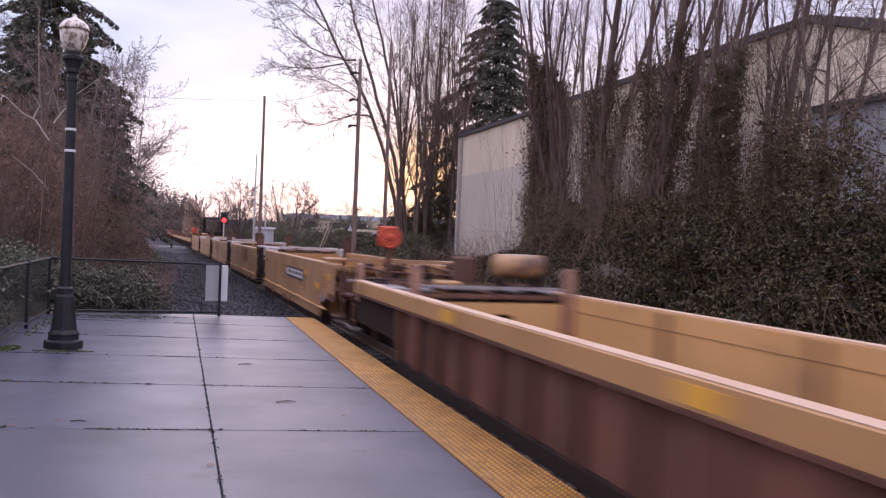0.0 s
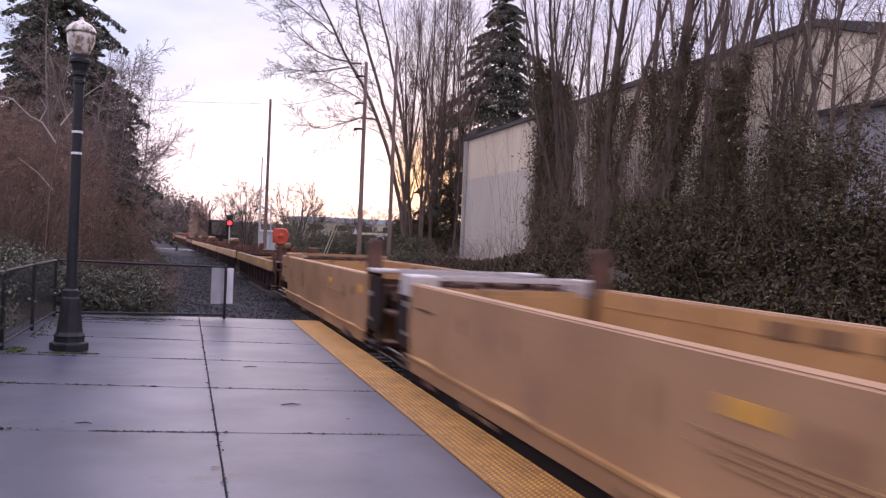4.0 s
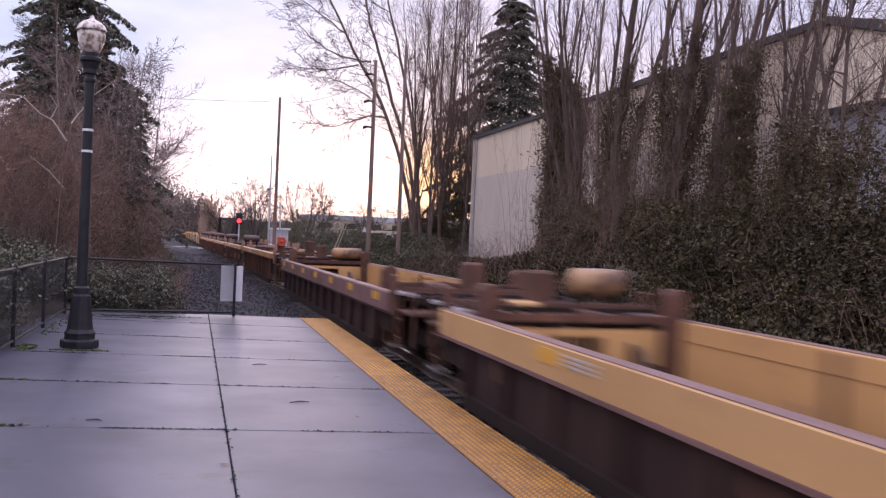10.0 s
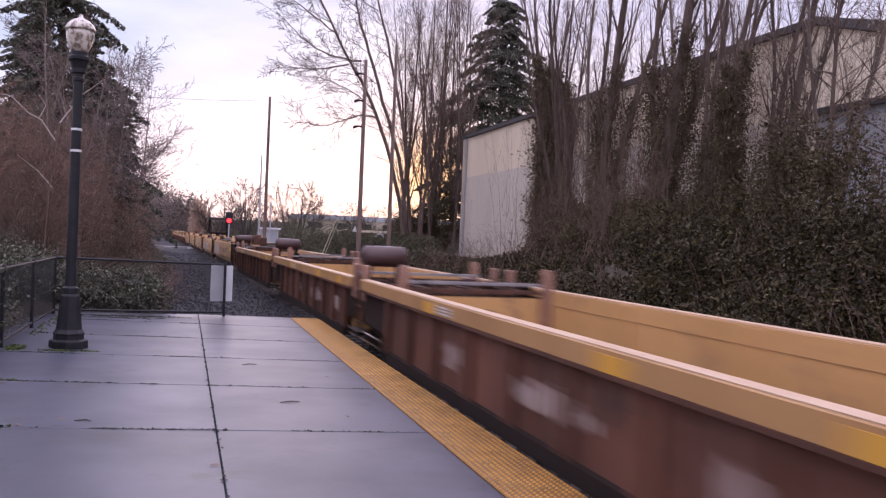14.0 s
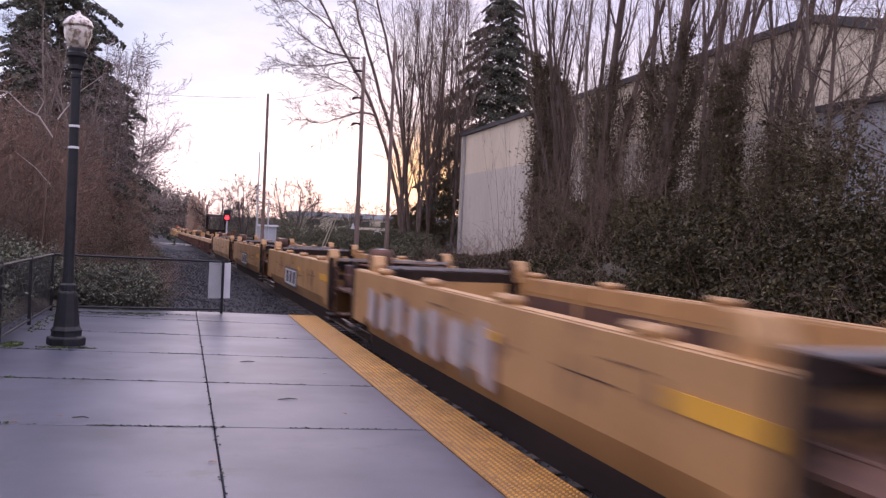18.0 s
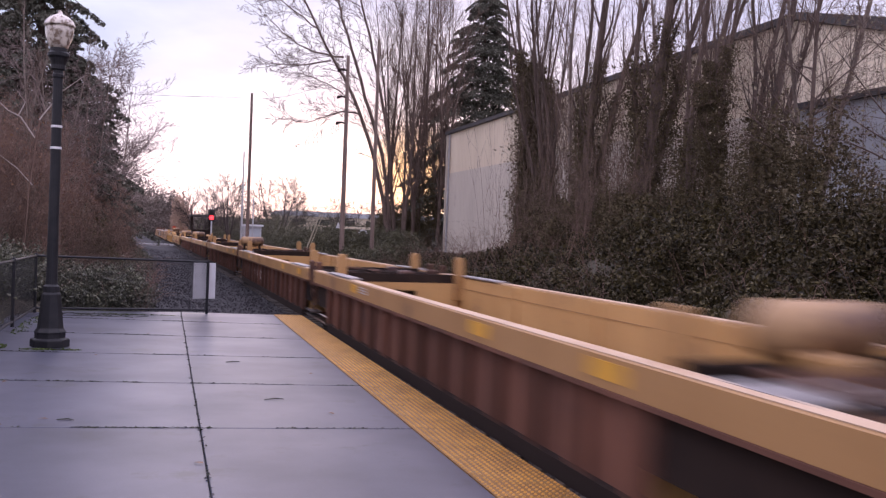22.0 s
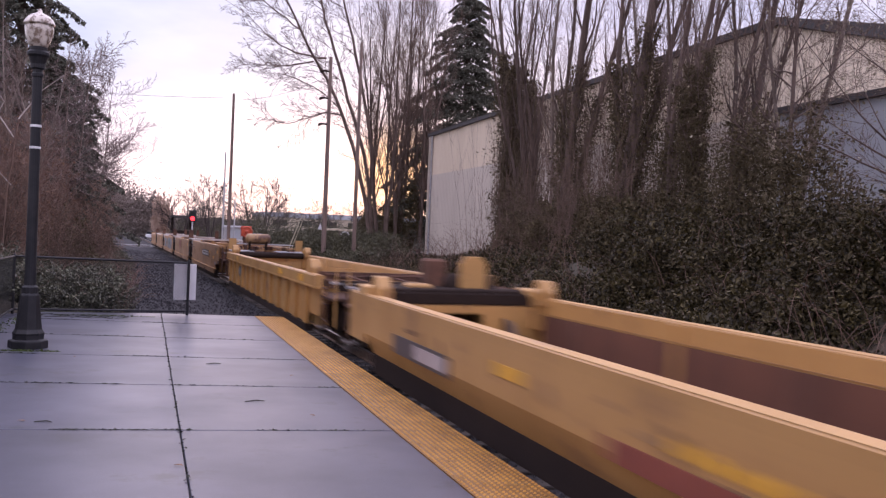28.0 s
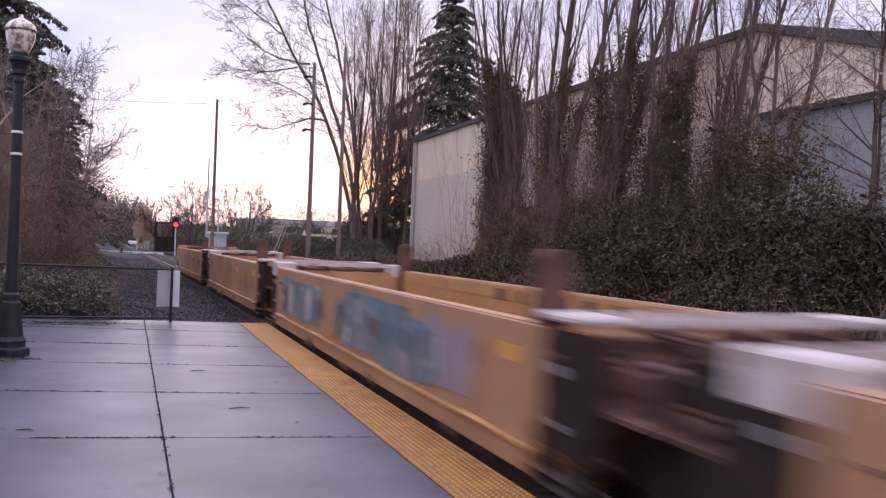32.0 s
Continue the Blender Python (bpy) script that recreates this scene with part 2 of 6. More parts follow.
GLASS = material("dark_glass", (0.02, 0.022, 0.025), rough=0.08, amount=0.1)
RUBBER = material("rubber", (0.02, 0.02, 0.02), rough=0.85)

# paint of the well cars
TAN = material("tan_paint", (0.49, 0.272, 0.104), (0.375, 0.198, 0.071), rough=0.5, scale=0.8, fine=22, wear=(0.24, 0.13, 0.07), wear_amount=0.38, wear_scale=1.6, vary=0.06)
TANPINK = material("faded_tan_paint", (0.42, 0.235, 0.115), (0.32, 0.172, 0.08), rough=0.55, scale=0.8, fine=22, wear=(0.24, 0.14, 0.09), wear_amount=0.33, wear_scale=1.6, vary=0.05)
YELLOW = material("yellow_paint", (0.52, 0.288, 0.095), (0.41, 0.22, 0.07), rough=0.45, scale=0.8, fine=22, wear=(0.25, 0.13, 0.06), wear_amount=0.36, wear_scale=1.6, vary=0.05)
BUFF = material("buff_inside_paint", (0.60, 0.355, 0.14), (0.47, 0.27, 0.10), rough=0.55, scale=0.7, fine=20, wear=(0.34, 0.20, 0.10), wear_amount=0.36, wear_scale=1.3, vary=0.05)
BROWN = material("rusty_brown_paint", (0.175, 0.076, 0.048), (0.066, 0.032, 0.024), spec=0.25, rough=0.7, scale=2.2, fine=25, stretch=(1, 1, 0.15), wear=(0.19, 0.10, 0.07), wear_amount=0.34, wear_scale=2.2, vary=0.32)
DARKBROWN = material("dark_brown_paint", (0.056, 0.031, 0.026), (0.028, 0.017, 0.016), spec=0.2, rough=0.7, scale=2.2, fine=25, stretch=(1, 1, 0.15), wear=(0.085, 0.055, 0.05), wear_amount=0.26, wear_scale=2.2, vary=0.22)
MAUVE = material("worn_chord_top", (0.21, 0.118, 0.105), (0.14, 0.075, 0.064), rough=0.55, scale=1.5, fine=30, wear=(0.30, 0.19, 0.12), wear_amount=0.3, wear_scale=2.5)
PALECAP = material("worn_pale_chord", (0.62, 0.44, 0.30), (0.48, 0.31, 0.19), rough=0.5, scale=1.5, fine=25, wear=(0.30, 0.17, 0.10), wear_amount=0.3, wear_scale=2.5)
STAINSHADE = material("dark_stain_and_shade", (0.045, 0.026, 0.022), (0.065, 0.036, 0.028), rough=0.8, scale=4, stretch=(1, 1, 0.2))
STAINRUST = material("rust_stain", (0.19, 0.088, 0.05), (0.13, 0.06, 0.038), rough=0.8, scale=4, stretch=(1, 1, 0.2))
STAINBROWN = material("dark_brown_stain", (0.24, 0.13, 0.06), (0.17, 0.09, 0.045), rough=0.7, scale=4, stretch=(1, 1, 0.2))
STAINTAN = material("brown_stain", (0.37, 0.21, 0.09), (0.30, 0.165, 0.07), rough=0.7, scale=4, stretch=(1, 1, 0.2))
SPRAYGREY = material("sprayed_grey", (0.24, 0.195, 0.18), (0.075, 0.052, 0.048), rough=0.6, scale=5, fine=20, stretch=(1, 1, 0.3))
SPRAYROSE = material("sprayed_rose", (0.38, 0.28, 0.25), (0.17, 0.09, 0.07), rough=0.6, scale=5, fine=20, stretch=(1, 1, 0.3))
PEACH = material("faded_post_paint", (0.36, 0.20, 0.14), (0.24, 0.12, 0.085), rough=0.6, scale=5, fine=40, wear=(0.12, 0.06, 0.045), wear_amount=0.35, wear_scale=5)
TANKBROWN = material("tank_brown", (0.10, 0.05, 0.045), (0.065, 0.035, 0.032), rough=0.42, scale=4, fine=30)
RUST = material("rust", (0.14, 0.064, 0.038), (0.07, 0.034, 0.024), rough=0.85, scale=4, fine=50, vary=0.2)
GRIMESHADE = material("grime_and_shade", (0.024, 0.017, 0.015), (0.040, 0.027, 0.022), rough=0.9, scale=4, fine=40, spec=0.12)
TANKTAN = material("tank_tan", (0.40, 0.235, 0.105), (0.27, 0.15, 0.07), rough=0.5, scale=2, fine=22, wear=(0.13, 0.065, 0.04), wear_amount=0.55, wear_scale=2.5)
WHITEDECK = material("white_deck", (0.60, 0.55, 0.52), (0.42, 0.36, 0.33), rough=0.5, scale=2, fine=30, wear=(0.22, 0.13, 0.09), wear_amount=0.38, wear_scale=3)
GREYDECK = material("grey_deck", (0.33, 0.31, 0.31), (0.22, 0.20, 0.20), rough=0.5, scale=3, fine=60)
ORANGE = material("reflector_yellow", (0.80, 0.42, 0.04), (0.66, 0.33, 0.03), rough=0.4, scale=6)
REDPAINT = material("brake_red", (0.62, 0.09, 0.03), (0.45, 0.06, 0.025), rough=0.45, scale=5)
MAROON = material("maroon_mark", (0.27, 0.07, 0.04), (0.19, 0.05, 0.034), rough=0.55, scale=5)
BLUEGREY = material("sprayed_blue", (0.17, 0.26, 0.27), (0.07, 0.11, 0.125), rough=0.5, scale=2.2, fine=10, wear=(0.42, 0.50, 0.52), wear_amount=0.45, wear_scale=1.8)
SLATE = material("sprayed_slate", (0.10, 0.13, 0.15), (0.19, 0.23, 0.25), rough=0.5, scale=1.4, fine=10)
LILAC = material("sprayed_lilac", (0.32, 0.255, 0.27), (0.22, 0.17, 0.19), rough=0.5, scale=1.4, fine=10)
PALEPINK = material("sprayed_white", (0.50, 0.43, 0.40), (0.36, 0.28, 0.25), rough=0.5, scale=1.6, fine=12)
PANELGREY = material("panel_dark", (0.07, 0.055, 0.05), (0.10, 0.08, 0.075), rough=0.5, scale=5)

# ---- building blocks ----


def box(bm, x0, x1, y0, y1, z0, z1, m=None):
    vs = [bm.verts.new((x, y, z) if m is None else m @ Vector((x, y, z))) for x in (x0, x1) for y in (y0, y1) for z in (z0, z1)]
    for f in ((0, 1, 3, 2), (4, 6, 7, 5), (0, 4, 5, 1), (2, 3, 7, 6), (0, 2, 6, 4), (1, 5, 7, 3)):
        bm.faces.new([vs[i] for i in f])


def prism(bm, outline, axis, a0, a1):
    """An outline of two coordinates drawn out along the third axis from a0 to a1."""
    def at(p, a):
        return {"x": (a, p[0], p[1]), "y": (p[0], a, p[1]), "z": (p[0], p[1], a)}[axis]
    lo, hi = [bm.verts.new(at(p, a0)) for p in outline], [bm.verts.new(at(p, a1)) for p in outline]
    k = len(outline)
    for i in range(k):
        bm.faces.new((lo[i], lo[(i + 1) % k], hi[(i + 1) % k], hi[i]))
    bm.faces.new(lo[::-1])
    bm.faces.new(hi)


def tube(bm, points, radii, sides=8, cap=True):
    rings = []
    for i, (p, r) in enumerate(zip(points, radii)):
        a, b = Vector(points[max(i - 1, 0)]), Vector(points[min(i + 1, len(points) - 1)])
        d = (b - a).normalized()
        u = d.cross(Vector((0, 0, 1)) if abs(d.z) < 0.9 else Vector((1, 0, 0))).normalized()
        v = d.cross(u)
        rings.append([bm.verts.new(Vector(p) + r * (math.cos(2 * math.pi * k / sides) * u + math.sin(2 * math.pi * k / sides) * v)) for k in range(sides)])
    for r0, r1 in zip(rings, rings[1:]):
        for k in range(sides):
            bm.faces.new((r0[k], r0[(k + 1) % sides], r1[(k + 1) % sides], r1[k]))
    if cap:
        bm.faces.new(rings[0][::-1])
        bm.faces.new(rings[-1])


def lathe(bm, profile, sides=20, centre=(0, 0)):
    rings = [[bm.verts.new((centre[0] + r * math.cos(2 * math.pi * k / sides), centre[1] + r * math.sin(2 * math.pi * k / sides), z)) for k in range(sides)] for r, z in profile]
    for r0, r1 in zip(rings, rings[1:]):
        for k in range(sides):
            bm.faces.new((r0[k], r0[(k + 1) % sides], r1[(k + 1) % sides], r1[k]))
    bm.faces.new(rings[0][::-1])
    bm.faces.new(rings[-1])


def mesh_of(bm, name, mat, smooth=False, bevel=0.0):
    if bevel:
        bmesh.ops.bevel(bm, geom=bm.edges[:], offset=bevel, segments=1, affect="EDGES", clamp_overlap=True)
    bmesh.ops.recalc_face_normals(bm, faces=bm.faces[:])
    me = bpy.data.meshes.new(name)
    bm.to_mesh(me)
    bm.free()
    me.materials.append(mat)
    if smooth:
        me.shade_smooth()
    return me


def part(name, bm, mat, parent=None, label="", smooth=False, bevel=0.0, at=None):
    ob = new(name, bm if isinstance(bm, bpy.types.Mesh) else mesh_of(bm, name, mat, smooth, bevel))
    if parent is not None:
        ob.parent = parent
    if at is not None:
        ob.matrix_basis = at
    return tagged(ob, label)


def thing(name, m, label, category, group="", kind=""):
    ob = new(name)
    ob.matrix_basis = m
    return tagged(ob, label, category, group, kind)


def cuboid(x0, x1, y0, y1, z0, z1):
    bm = bmesh.new()
    box(bm, x0, x1, y0, y1, z0, z1)
    return bm


def smooth01(a, b, v):
    t = min(1.0, max(0.0, (v - a) / (b - a)))
    return t * t * (3 - 2 * t)


def quads_mesh(name, verts, mat, per=4, flat=True):
    """A mesh of many loose faces of `per` corners, from an array of their corners."""
    me = bpy.data.meshes.new(name)
    nv = len(verts)
    nf = nv // per
    me.vertices.add(nv)
    me.vertices.foreach_set("co", np.asarray(verts, np.float32).ravel())
    me.loops.add(nv)
    me.loops.foreach_set("vertex_index", np.arange(nv, dtype=np.int32))
    me.polygons.add(nf)
    me.polygons.foreach_set("loop_start", np.arange(0, nv, per, dtype=np.int32))
    me.update(calc_edges=True)
    me.materials.append(mat)
    return me


def leaves(rng, centres, size, spread=0.35, tilt=1.0, up=0.35):
    """Corners of small leaf faces, each a bent diamond of two triangles, turned at random."""
    n = len(centres)
    d = rng.normal(size=(n, 3))
    d[:, 2] += up
    d /= np.linalg.norm(d, axis=1)[:, None]
    r = rng.normal(size=(n, 3))
    u = np.cross(d, r)
    u /= np.linalg.norm(u, axis=1)[:, None] + 1e-9
    v = np.cross(d, u)
    s = size * (1 + spread * rng.normal(size=(n, 1))).clip(0.35, 2.0)
    a, b = centres - u * s, centres + u * s
    c, e = centres + v * s * 0.6 + d * s * 0.25, centres - v * s * 0.6 + d * s * 0.25
    return np.stack([a, c, b, a, b, e], 1).reshape(-1, 3)

# ---- the ground, the platform and the track ----
TRACK_X, RAIL_Z = 4.73, -0.26
EDGE_X, FENCE_X, END_Y = 3.03, -2.48, 20.9


def track(y):
    """The track's centre line: straight along the platform, then a slight bend."""
    if y < 10:
        return TRACK_X
    if y < 50:
        return TRACK_X - 0.03 / 80 * (y - 10) ** 2
    return TRACK_X - 0.6 - 0.03 * (y - 50)


def ground_z(x, y):
    tx = track(max(0, y)) - TRACK_X if y < 400 else track(400) - TRACK_X
    u = x - tx
    z = -0.62 + 0.16 * (1 - smooth01(1.7, 3.2, abs(u - TRACK_X)))
    if u > 7.2:
        z += (2.25 - 0.85 * smooth01(26, 38, y)) * smooth01(7.2, 12.5, u) * (1 - smooth01(75, 120, y))
    left = smooth01(1.0, 7.0, -u)
    z += (0.55 * smooth01(-3.0, 1.0, -u) + 1.5 * left) * (1 - 0.6 * smooth01(60, 140, y)) * (1 if y > 19 else smooth01(2.2, 3.0, -u) if u < 0 else 0)
    far = smooth01(150, 420, math.hypot(x, y))
    z += far * 5.0 * smooth01(20, 200, abs(u))
    return z + 0.07 * noise.noise((x * 0.6, y * 0.6, 1.3)) * (1 if abs(u - TRACK_X) > 3 else 0.3)


def ground_sheet():
    xs = sorted(set([round(-40 + 0.0 + i * 1.0, 2) for i in range(33)] + [round(-7 + i * 0.5, 2) for i in range(50)] + [18 + i * 2.0 for i in range(16)] + [-3000, -1500, -800, -400, -200, -120, -80, -60, 60, 80, 120, 200, 400, 800, 1500, 3000]))
    ys = sorted(set([-30 + i * 2.0 for i in range(15)] + [i * 1.0 for i in range(90)] + [90 + i * 5.0 for i in range(40)] + [300, 350, 400, 500, 700, 1000, 1500, 3000, -60, -120, -300, -800, -2000]))
    bm = bmesh.new()
    grid = [[bm.verts.new((x, y, ground_z(x, y))) for x in xs] for y in ys]
    for r0, r1 in zip(grid, grid[1:]):
        for i in range(len(xs) - 1):
            f = bm.faces.new((r0[i], r0[i + 1], r1[i + 1], r1[i]))
            cx, cy = (xs[i] + xs[i + 1]) / 2, r0[0].co.y
            f.material_index = 1 if -1.4 < cx - (track(max(0, min(cy, 400))) - TRACK_X) < 7.6 else 0
    me = mesh_of(bm, "ground", EARTH, smooth=True)
    me.materials.append(BALLAST)
    return tagged(new("ground", me), "dark earth and grey railway ballast beside the track", "ground", kind="structure")


ground_sheet()


def plat_z(x):
    return -0.02 * x


platform = thing("platform", Matrix(), "low station platform of wet grey concrete slabs with a yellow edge", "platform", kind="structure")
bm = bmesh.new()
prism(bm, [(-3.2, plat_z(-3.2) - 0.03), (EDGE_X, plat_z(EDGE_X) - 0.03), (EDGE_X, -0.7), (-3.2, -0.7)], "y", -14, END_Y)
part("footing", bm, JOINT, platform)
JOINT_Y = [-14.0] + [8.75 - 2.5 * k for k in range(9, 0, -1)] + [8.75, 11.3, 13.8, 16.25, 18.8, END_Y]
SKEW = 0.045
for j, (a, b) in enumerate(zip(JOINT_Y, JOINT_Y[1:])):
    for x0, x1 in ((-3.2, 0.353), (0.353, 2.385)):
        g = 0.005
        e = 0.011
        pts = [(x0 + g, a + e - SKEW * x0), (x1 - g, a + e - SKEW * x1), (x1 - g, b - e - SKEW * x1), (x0 + g, b - e - SKEW * x0)]
        if b == END_Y:
            pts[2], pts[3] = (x1 - g, END_Y), (x0 + g, END_Y - 0.9 if x0 < 0 else END_Y - 0.0)
        bm = bmesh.new()
        top = [bm.verts.new((x, y, plat_z(x))) for x, y in pts]
        low_ = [bm.verts.new((x, y, plat_z(x) - 0.1)) for x, y in pts]
        bm.faces.new(top)
        bm.faces.new(low_[::-1])
        for i in range(4):
            bm.faces.new((top[i], top[(i + 1) % 4], low_[(i + 1) % 4], low_[i]))
        part("slab", bm, CONCRETE, platform, bevel=0.006)


def tactile_panel():
    """One yellow warning panel with rows of truncated domes."""
    bm = bmesh.new()
    w, d = EDGE_X - 2.385, 1.22
    s = -0.02 * w
    prism(bm, [(0.002, 0.004), (w - 0.002, 0.004 + s), (w - 0.002, s - 0.06), (0.002, -0.06)], "y", 0.003, d - 0.003)
    nx, ny = 11, 20
    for i in range(nx):
        for j in range(ny):
            cx, cy = (i + 0.5) * w / nx, (j + 0.5) * d / ny
            cz = 0.004 - 0.02 * cx
            b = [bm.verts.new((cx + 0.015 * math.cos(k * math.pi / 3), cy + 0.015 * math.sin(k * math.pi / 3), cz)) for k in range(6)]
            t = [bm.verts.new((cx + 0.009 * math.cos(k * math.pi / 3), cy + 0.009 * math.sin(k * math.pi / 3), cz + 0.010)) for k in range(6)]
            bm.faces.new(t)
            for k in range(6):
                bm.faces.new((b[k], b[(k + 1) % 6], t[(k + 1) % 6], t[k]))
    me = mesh_of(bm, "tactile_panel", TACTILE)
    me.materials.append(TACTILESHADE)
    # large flat faces take the shaded copy, so the domes stand out
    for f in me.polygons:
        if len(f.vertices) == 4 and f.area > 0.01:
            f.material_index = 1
    return me


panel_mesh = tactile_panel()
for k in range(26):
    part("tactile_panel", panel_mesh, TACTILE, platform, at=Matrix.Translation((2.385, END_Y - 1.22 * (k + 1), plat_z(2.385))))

# rails and sleepers
railway = thing("railway_track", Matrix(), "single railway track of rusty rails on dark wooden sleepers", "railway", kind="structure")
for side, x_off in (("rail", -0.755), ("rail", 0.755)):
    bm = bmesh.new()
    prof = [(-0.07, -0.17), (0.07, -0.17), (0.07, -0.155), (0.012, -0.14), (0.012, -0.045), (0.036, -0.035), (0.036, 0.0), (-0.036, 0.0), (-0.036, -0.035), (-0.012, -0.045), (-0.012, -0.14), (-0.07, -0.155)]
    ys = [-60, 0, 10] + list(range(14, 52, 4)) + [80, 120, 200, 400]
    rings = [[bm.verts.new((track(y) + x_off + px, y, RAIL_Z + pz)) for px, pz in prof] for y in ys]
    for r0, r1 in zip(rings, rings[1:]):
        for i in range(12):
            f = bm.faces.new((r0[i], r0[(i + 1) % 12], r1[(i + 1) % 12], r1[i]))
            f.material_index = 1 if i == 6 else 0
    me = mesh_of(bm, "rail", STEEL)
    me.materials.append(RAILTOP)
    part("rail", me, STEEL, railway)
tie_mesh = mesh_of(cuboid(-1.3, 1.3, -0.115, 0.115, -0.2, 0.0), "sleeper", TIE, bevel=0.012)
for k in range(260):
    y = -10 + 0.56 * k
    part("sleeper", tie_mesh, TIE, railway, at=pose(track(y), y, RAIL_Z - 0.172, rz=random.uniform(-1, 1)))

rng = np.random.default_rng(4)
n = 16000
sx, sy = rng.uniform(-1.0, 7.4, n), 20 + rng.uniform(0, 1, n) ** 1.6 * 75
sx2, sy2 = rng.uniform(3.1, 6.6, 5000), rng.uniform(2, 20, 5000)
sx, sy = np.concatenate([sx, sx2]), np.concatenate([sy, sy2])
sx += np.array([track(y) - TRACK_X for y in sy])
base = np.stack([sx, sy, np.array([ground_z(a, b) for a, b in zip(sx, sy)]) + 0.015], 1)
sz = rng.uniform(0.02, 0.05, len(base))[:, None]
corner = np.array([(1, 0, -0.4), (-0.5, 0.87, -0.4), (-0.5, -0.87, -0.4), (0, 0, 0.8)])
tri = np.array([0, 1, 3, 1, 2, 3, 2, 0, 3])
turn = rng.uniform(0, 6.28, len(base))
cs, sn = np.cos(turn), np.sin(turn)
cc = corner[tri]
vx = cc[None, :, 0] * cs[:, None] - cc[None, :, 1] * sn[:, None]
vy = cc[None, :, 0] * sn[:, None] + cc[None, :, 1] * cs[:, None]
vv = np.stack([vx, vy, np.broadcast_to(cc[None, :, 2], vx.shape)], 2) * sz[:, :, None] + base[:, None, :]
tagged(new("ballast_stones", quads_mesh("ballast_stones", vv.reshape(-1, 3), STONES, per=3)), "loose grey crushed stones lying along the railway track", "gravel", kind="stuff")

# the level crossing, far along the track
crossing = thing("level_crossing", pose(track(122), 122, 0), "asphalt road crossing with a white stop line across it", "road", kind="structure")
part("road", cuboid(-30, 40, -4, 4, RAIL_Z - 0.3, RAIL_Z - 0.01), ASPHALT, crossing)
part("stop_line", cuboid(-5.2, -1.6, -5.4, -4.8, RAIL_Z - 0.3, RAIL_Z + 0.01), GREYDECK, crossing, "white painted stop line")
part("stop_line", cuboid(-5.0, 2.0, -4.3, -3.9, RAIL_Z - 0.3, RAIL_Z + 0.015), SIGNWHITE, crossing, "white painted stop line")

# ---- the train: empty container well cars, each unit keyed along the track ----
CACHE = {}


def shared(key, make, mat, **how):
    if key not in CACHE:
        CACHE[key] = mesh_of(make(), key[0], mat, **how)
    return CACHE[key]


def truck(car, y):
    """A two-axle bogie: side frames, bolster, wheels on axles and springs."""
    tr = part("bogie", shared(("bogie",), lambda: cuboid(-0.95, 0.95, -0.22, 0.22, 0.42, 0.68), GRIMESHADE, bevel=0.03), GRIMESHADE, car, "grimy black two-axle bogie", at=pose(0, y, 0))

    def wheelset():
        bm = bmesh.new()
        for x in (-0.755, 0.755):
            o = 0.05 if x > 0 else -0.05
            rings = [(x - o * 1.4, 0.40), (x - o * 1.4, 0.46), (x - o, 0.45), (x + o, 0.43), (x + o, 0.36), (x + o * 0.4, 0.30), (x + o * 0.4, 0.14), (x + o * 1.6, 0.10)]
            tube(bm, [(p, 0, 0) for p, r in rings], [r for p, r in rings], 20)
        tube(bm, [(-1.0, 0, 0), (1.0, 0, 0)], [0.08, 0.08], 10)
        return bm

    def frame_side():
        bm = bmesh.new()
        prism(bm, [(-1.15, 0.40), (-1.15, 0.60), (-0.75, 0.66), (-0.3, 0.82), (0.3, 0.82), (0.75, 0.66), (1.15, 0.60), (1.15, 0.40), (0.75, 0.40), (0.45, 0.22), (-0.45, 0.22), (-0.75, 0.40)], "x", -0.06, 0.06)
        return bm
    for yy in (-0.88, 0.88):
        part("wheelset", shared(("wheelset",), wheelset, STEEL), STEEL, tr, at=pose(0, yy, 0.46))
    for x in (-1.02, 1.02):
        part("side_frame", shared(("side_frame",), frame_side, GRIMESHADE, bevel=0.015), GRIMESHADE, tr, at=pose(x, 0, 0))


def brake_wheel():
    """A dished wheel with a thick rim and a hub, turned about the y axis."""
    bm = bmesh.new()
    lathe(bm, [(0.05, -0.08), (0.09, -0.05), (0.10, -0.02), (0.23, -0.012), (0.26, -0.035), (0.295, 0.0), (0.27, 0.03), (0.23, 0.012), (0.05, 0.012)], 20)
    for v in bm.verts:
        v.co = Vector((v.co.x, v.co.z, v.co.y))
    return bm


def hand_brake(car, x, y, size=1.0, lower=0.0):
    bm = bmesh.new()
    box(bm, -0.07, 0.07, -0.06, 0.06, 1.0, 2.0)
    box(bm, -0.14, 0.14, -0.05, 0.10, 1.78, 2.05)
    stand = part("brake_stand", bm, RUST, car, "hand brake stand", at=pose(x, y, -lower), bevel=0.02)
    part("brake_wheel", shared(("brake_wheel",), brake_wheel, REDPAINT), REDPAINT, stand, "orange-red hand brake wheel", at=pose(0, -0.11, 2.12) @ Matrix.Scale(size, 4))
    part("brake_cover", shared(("brake_cover",), lambda: cuboid(-0.27, 0.27, -0.03, 0.03, -0.27, 0.27), REDPAINT, bevel=0.06), REDPAINT, stand, "orange-red brake cover", at=pose(0, 0.14, 2.14) @ Matrix.Scale(size, 4))


def reservoir():
    bm = bmesh.new()
    tube(bm, [(-0.62, 0, 0), (-0.57, 0, 0), (-0.5, 0, 0), (0.5, 0, 0), (0.57, 0, 0), (0.62, 0, 0)], [0.06, 0.15, 0.2, 0.2, 0.15, 0.06], 16)
    return bm


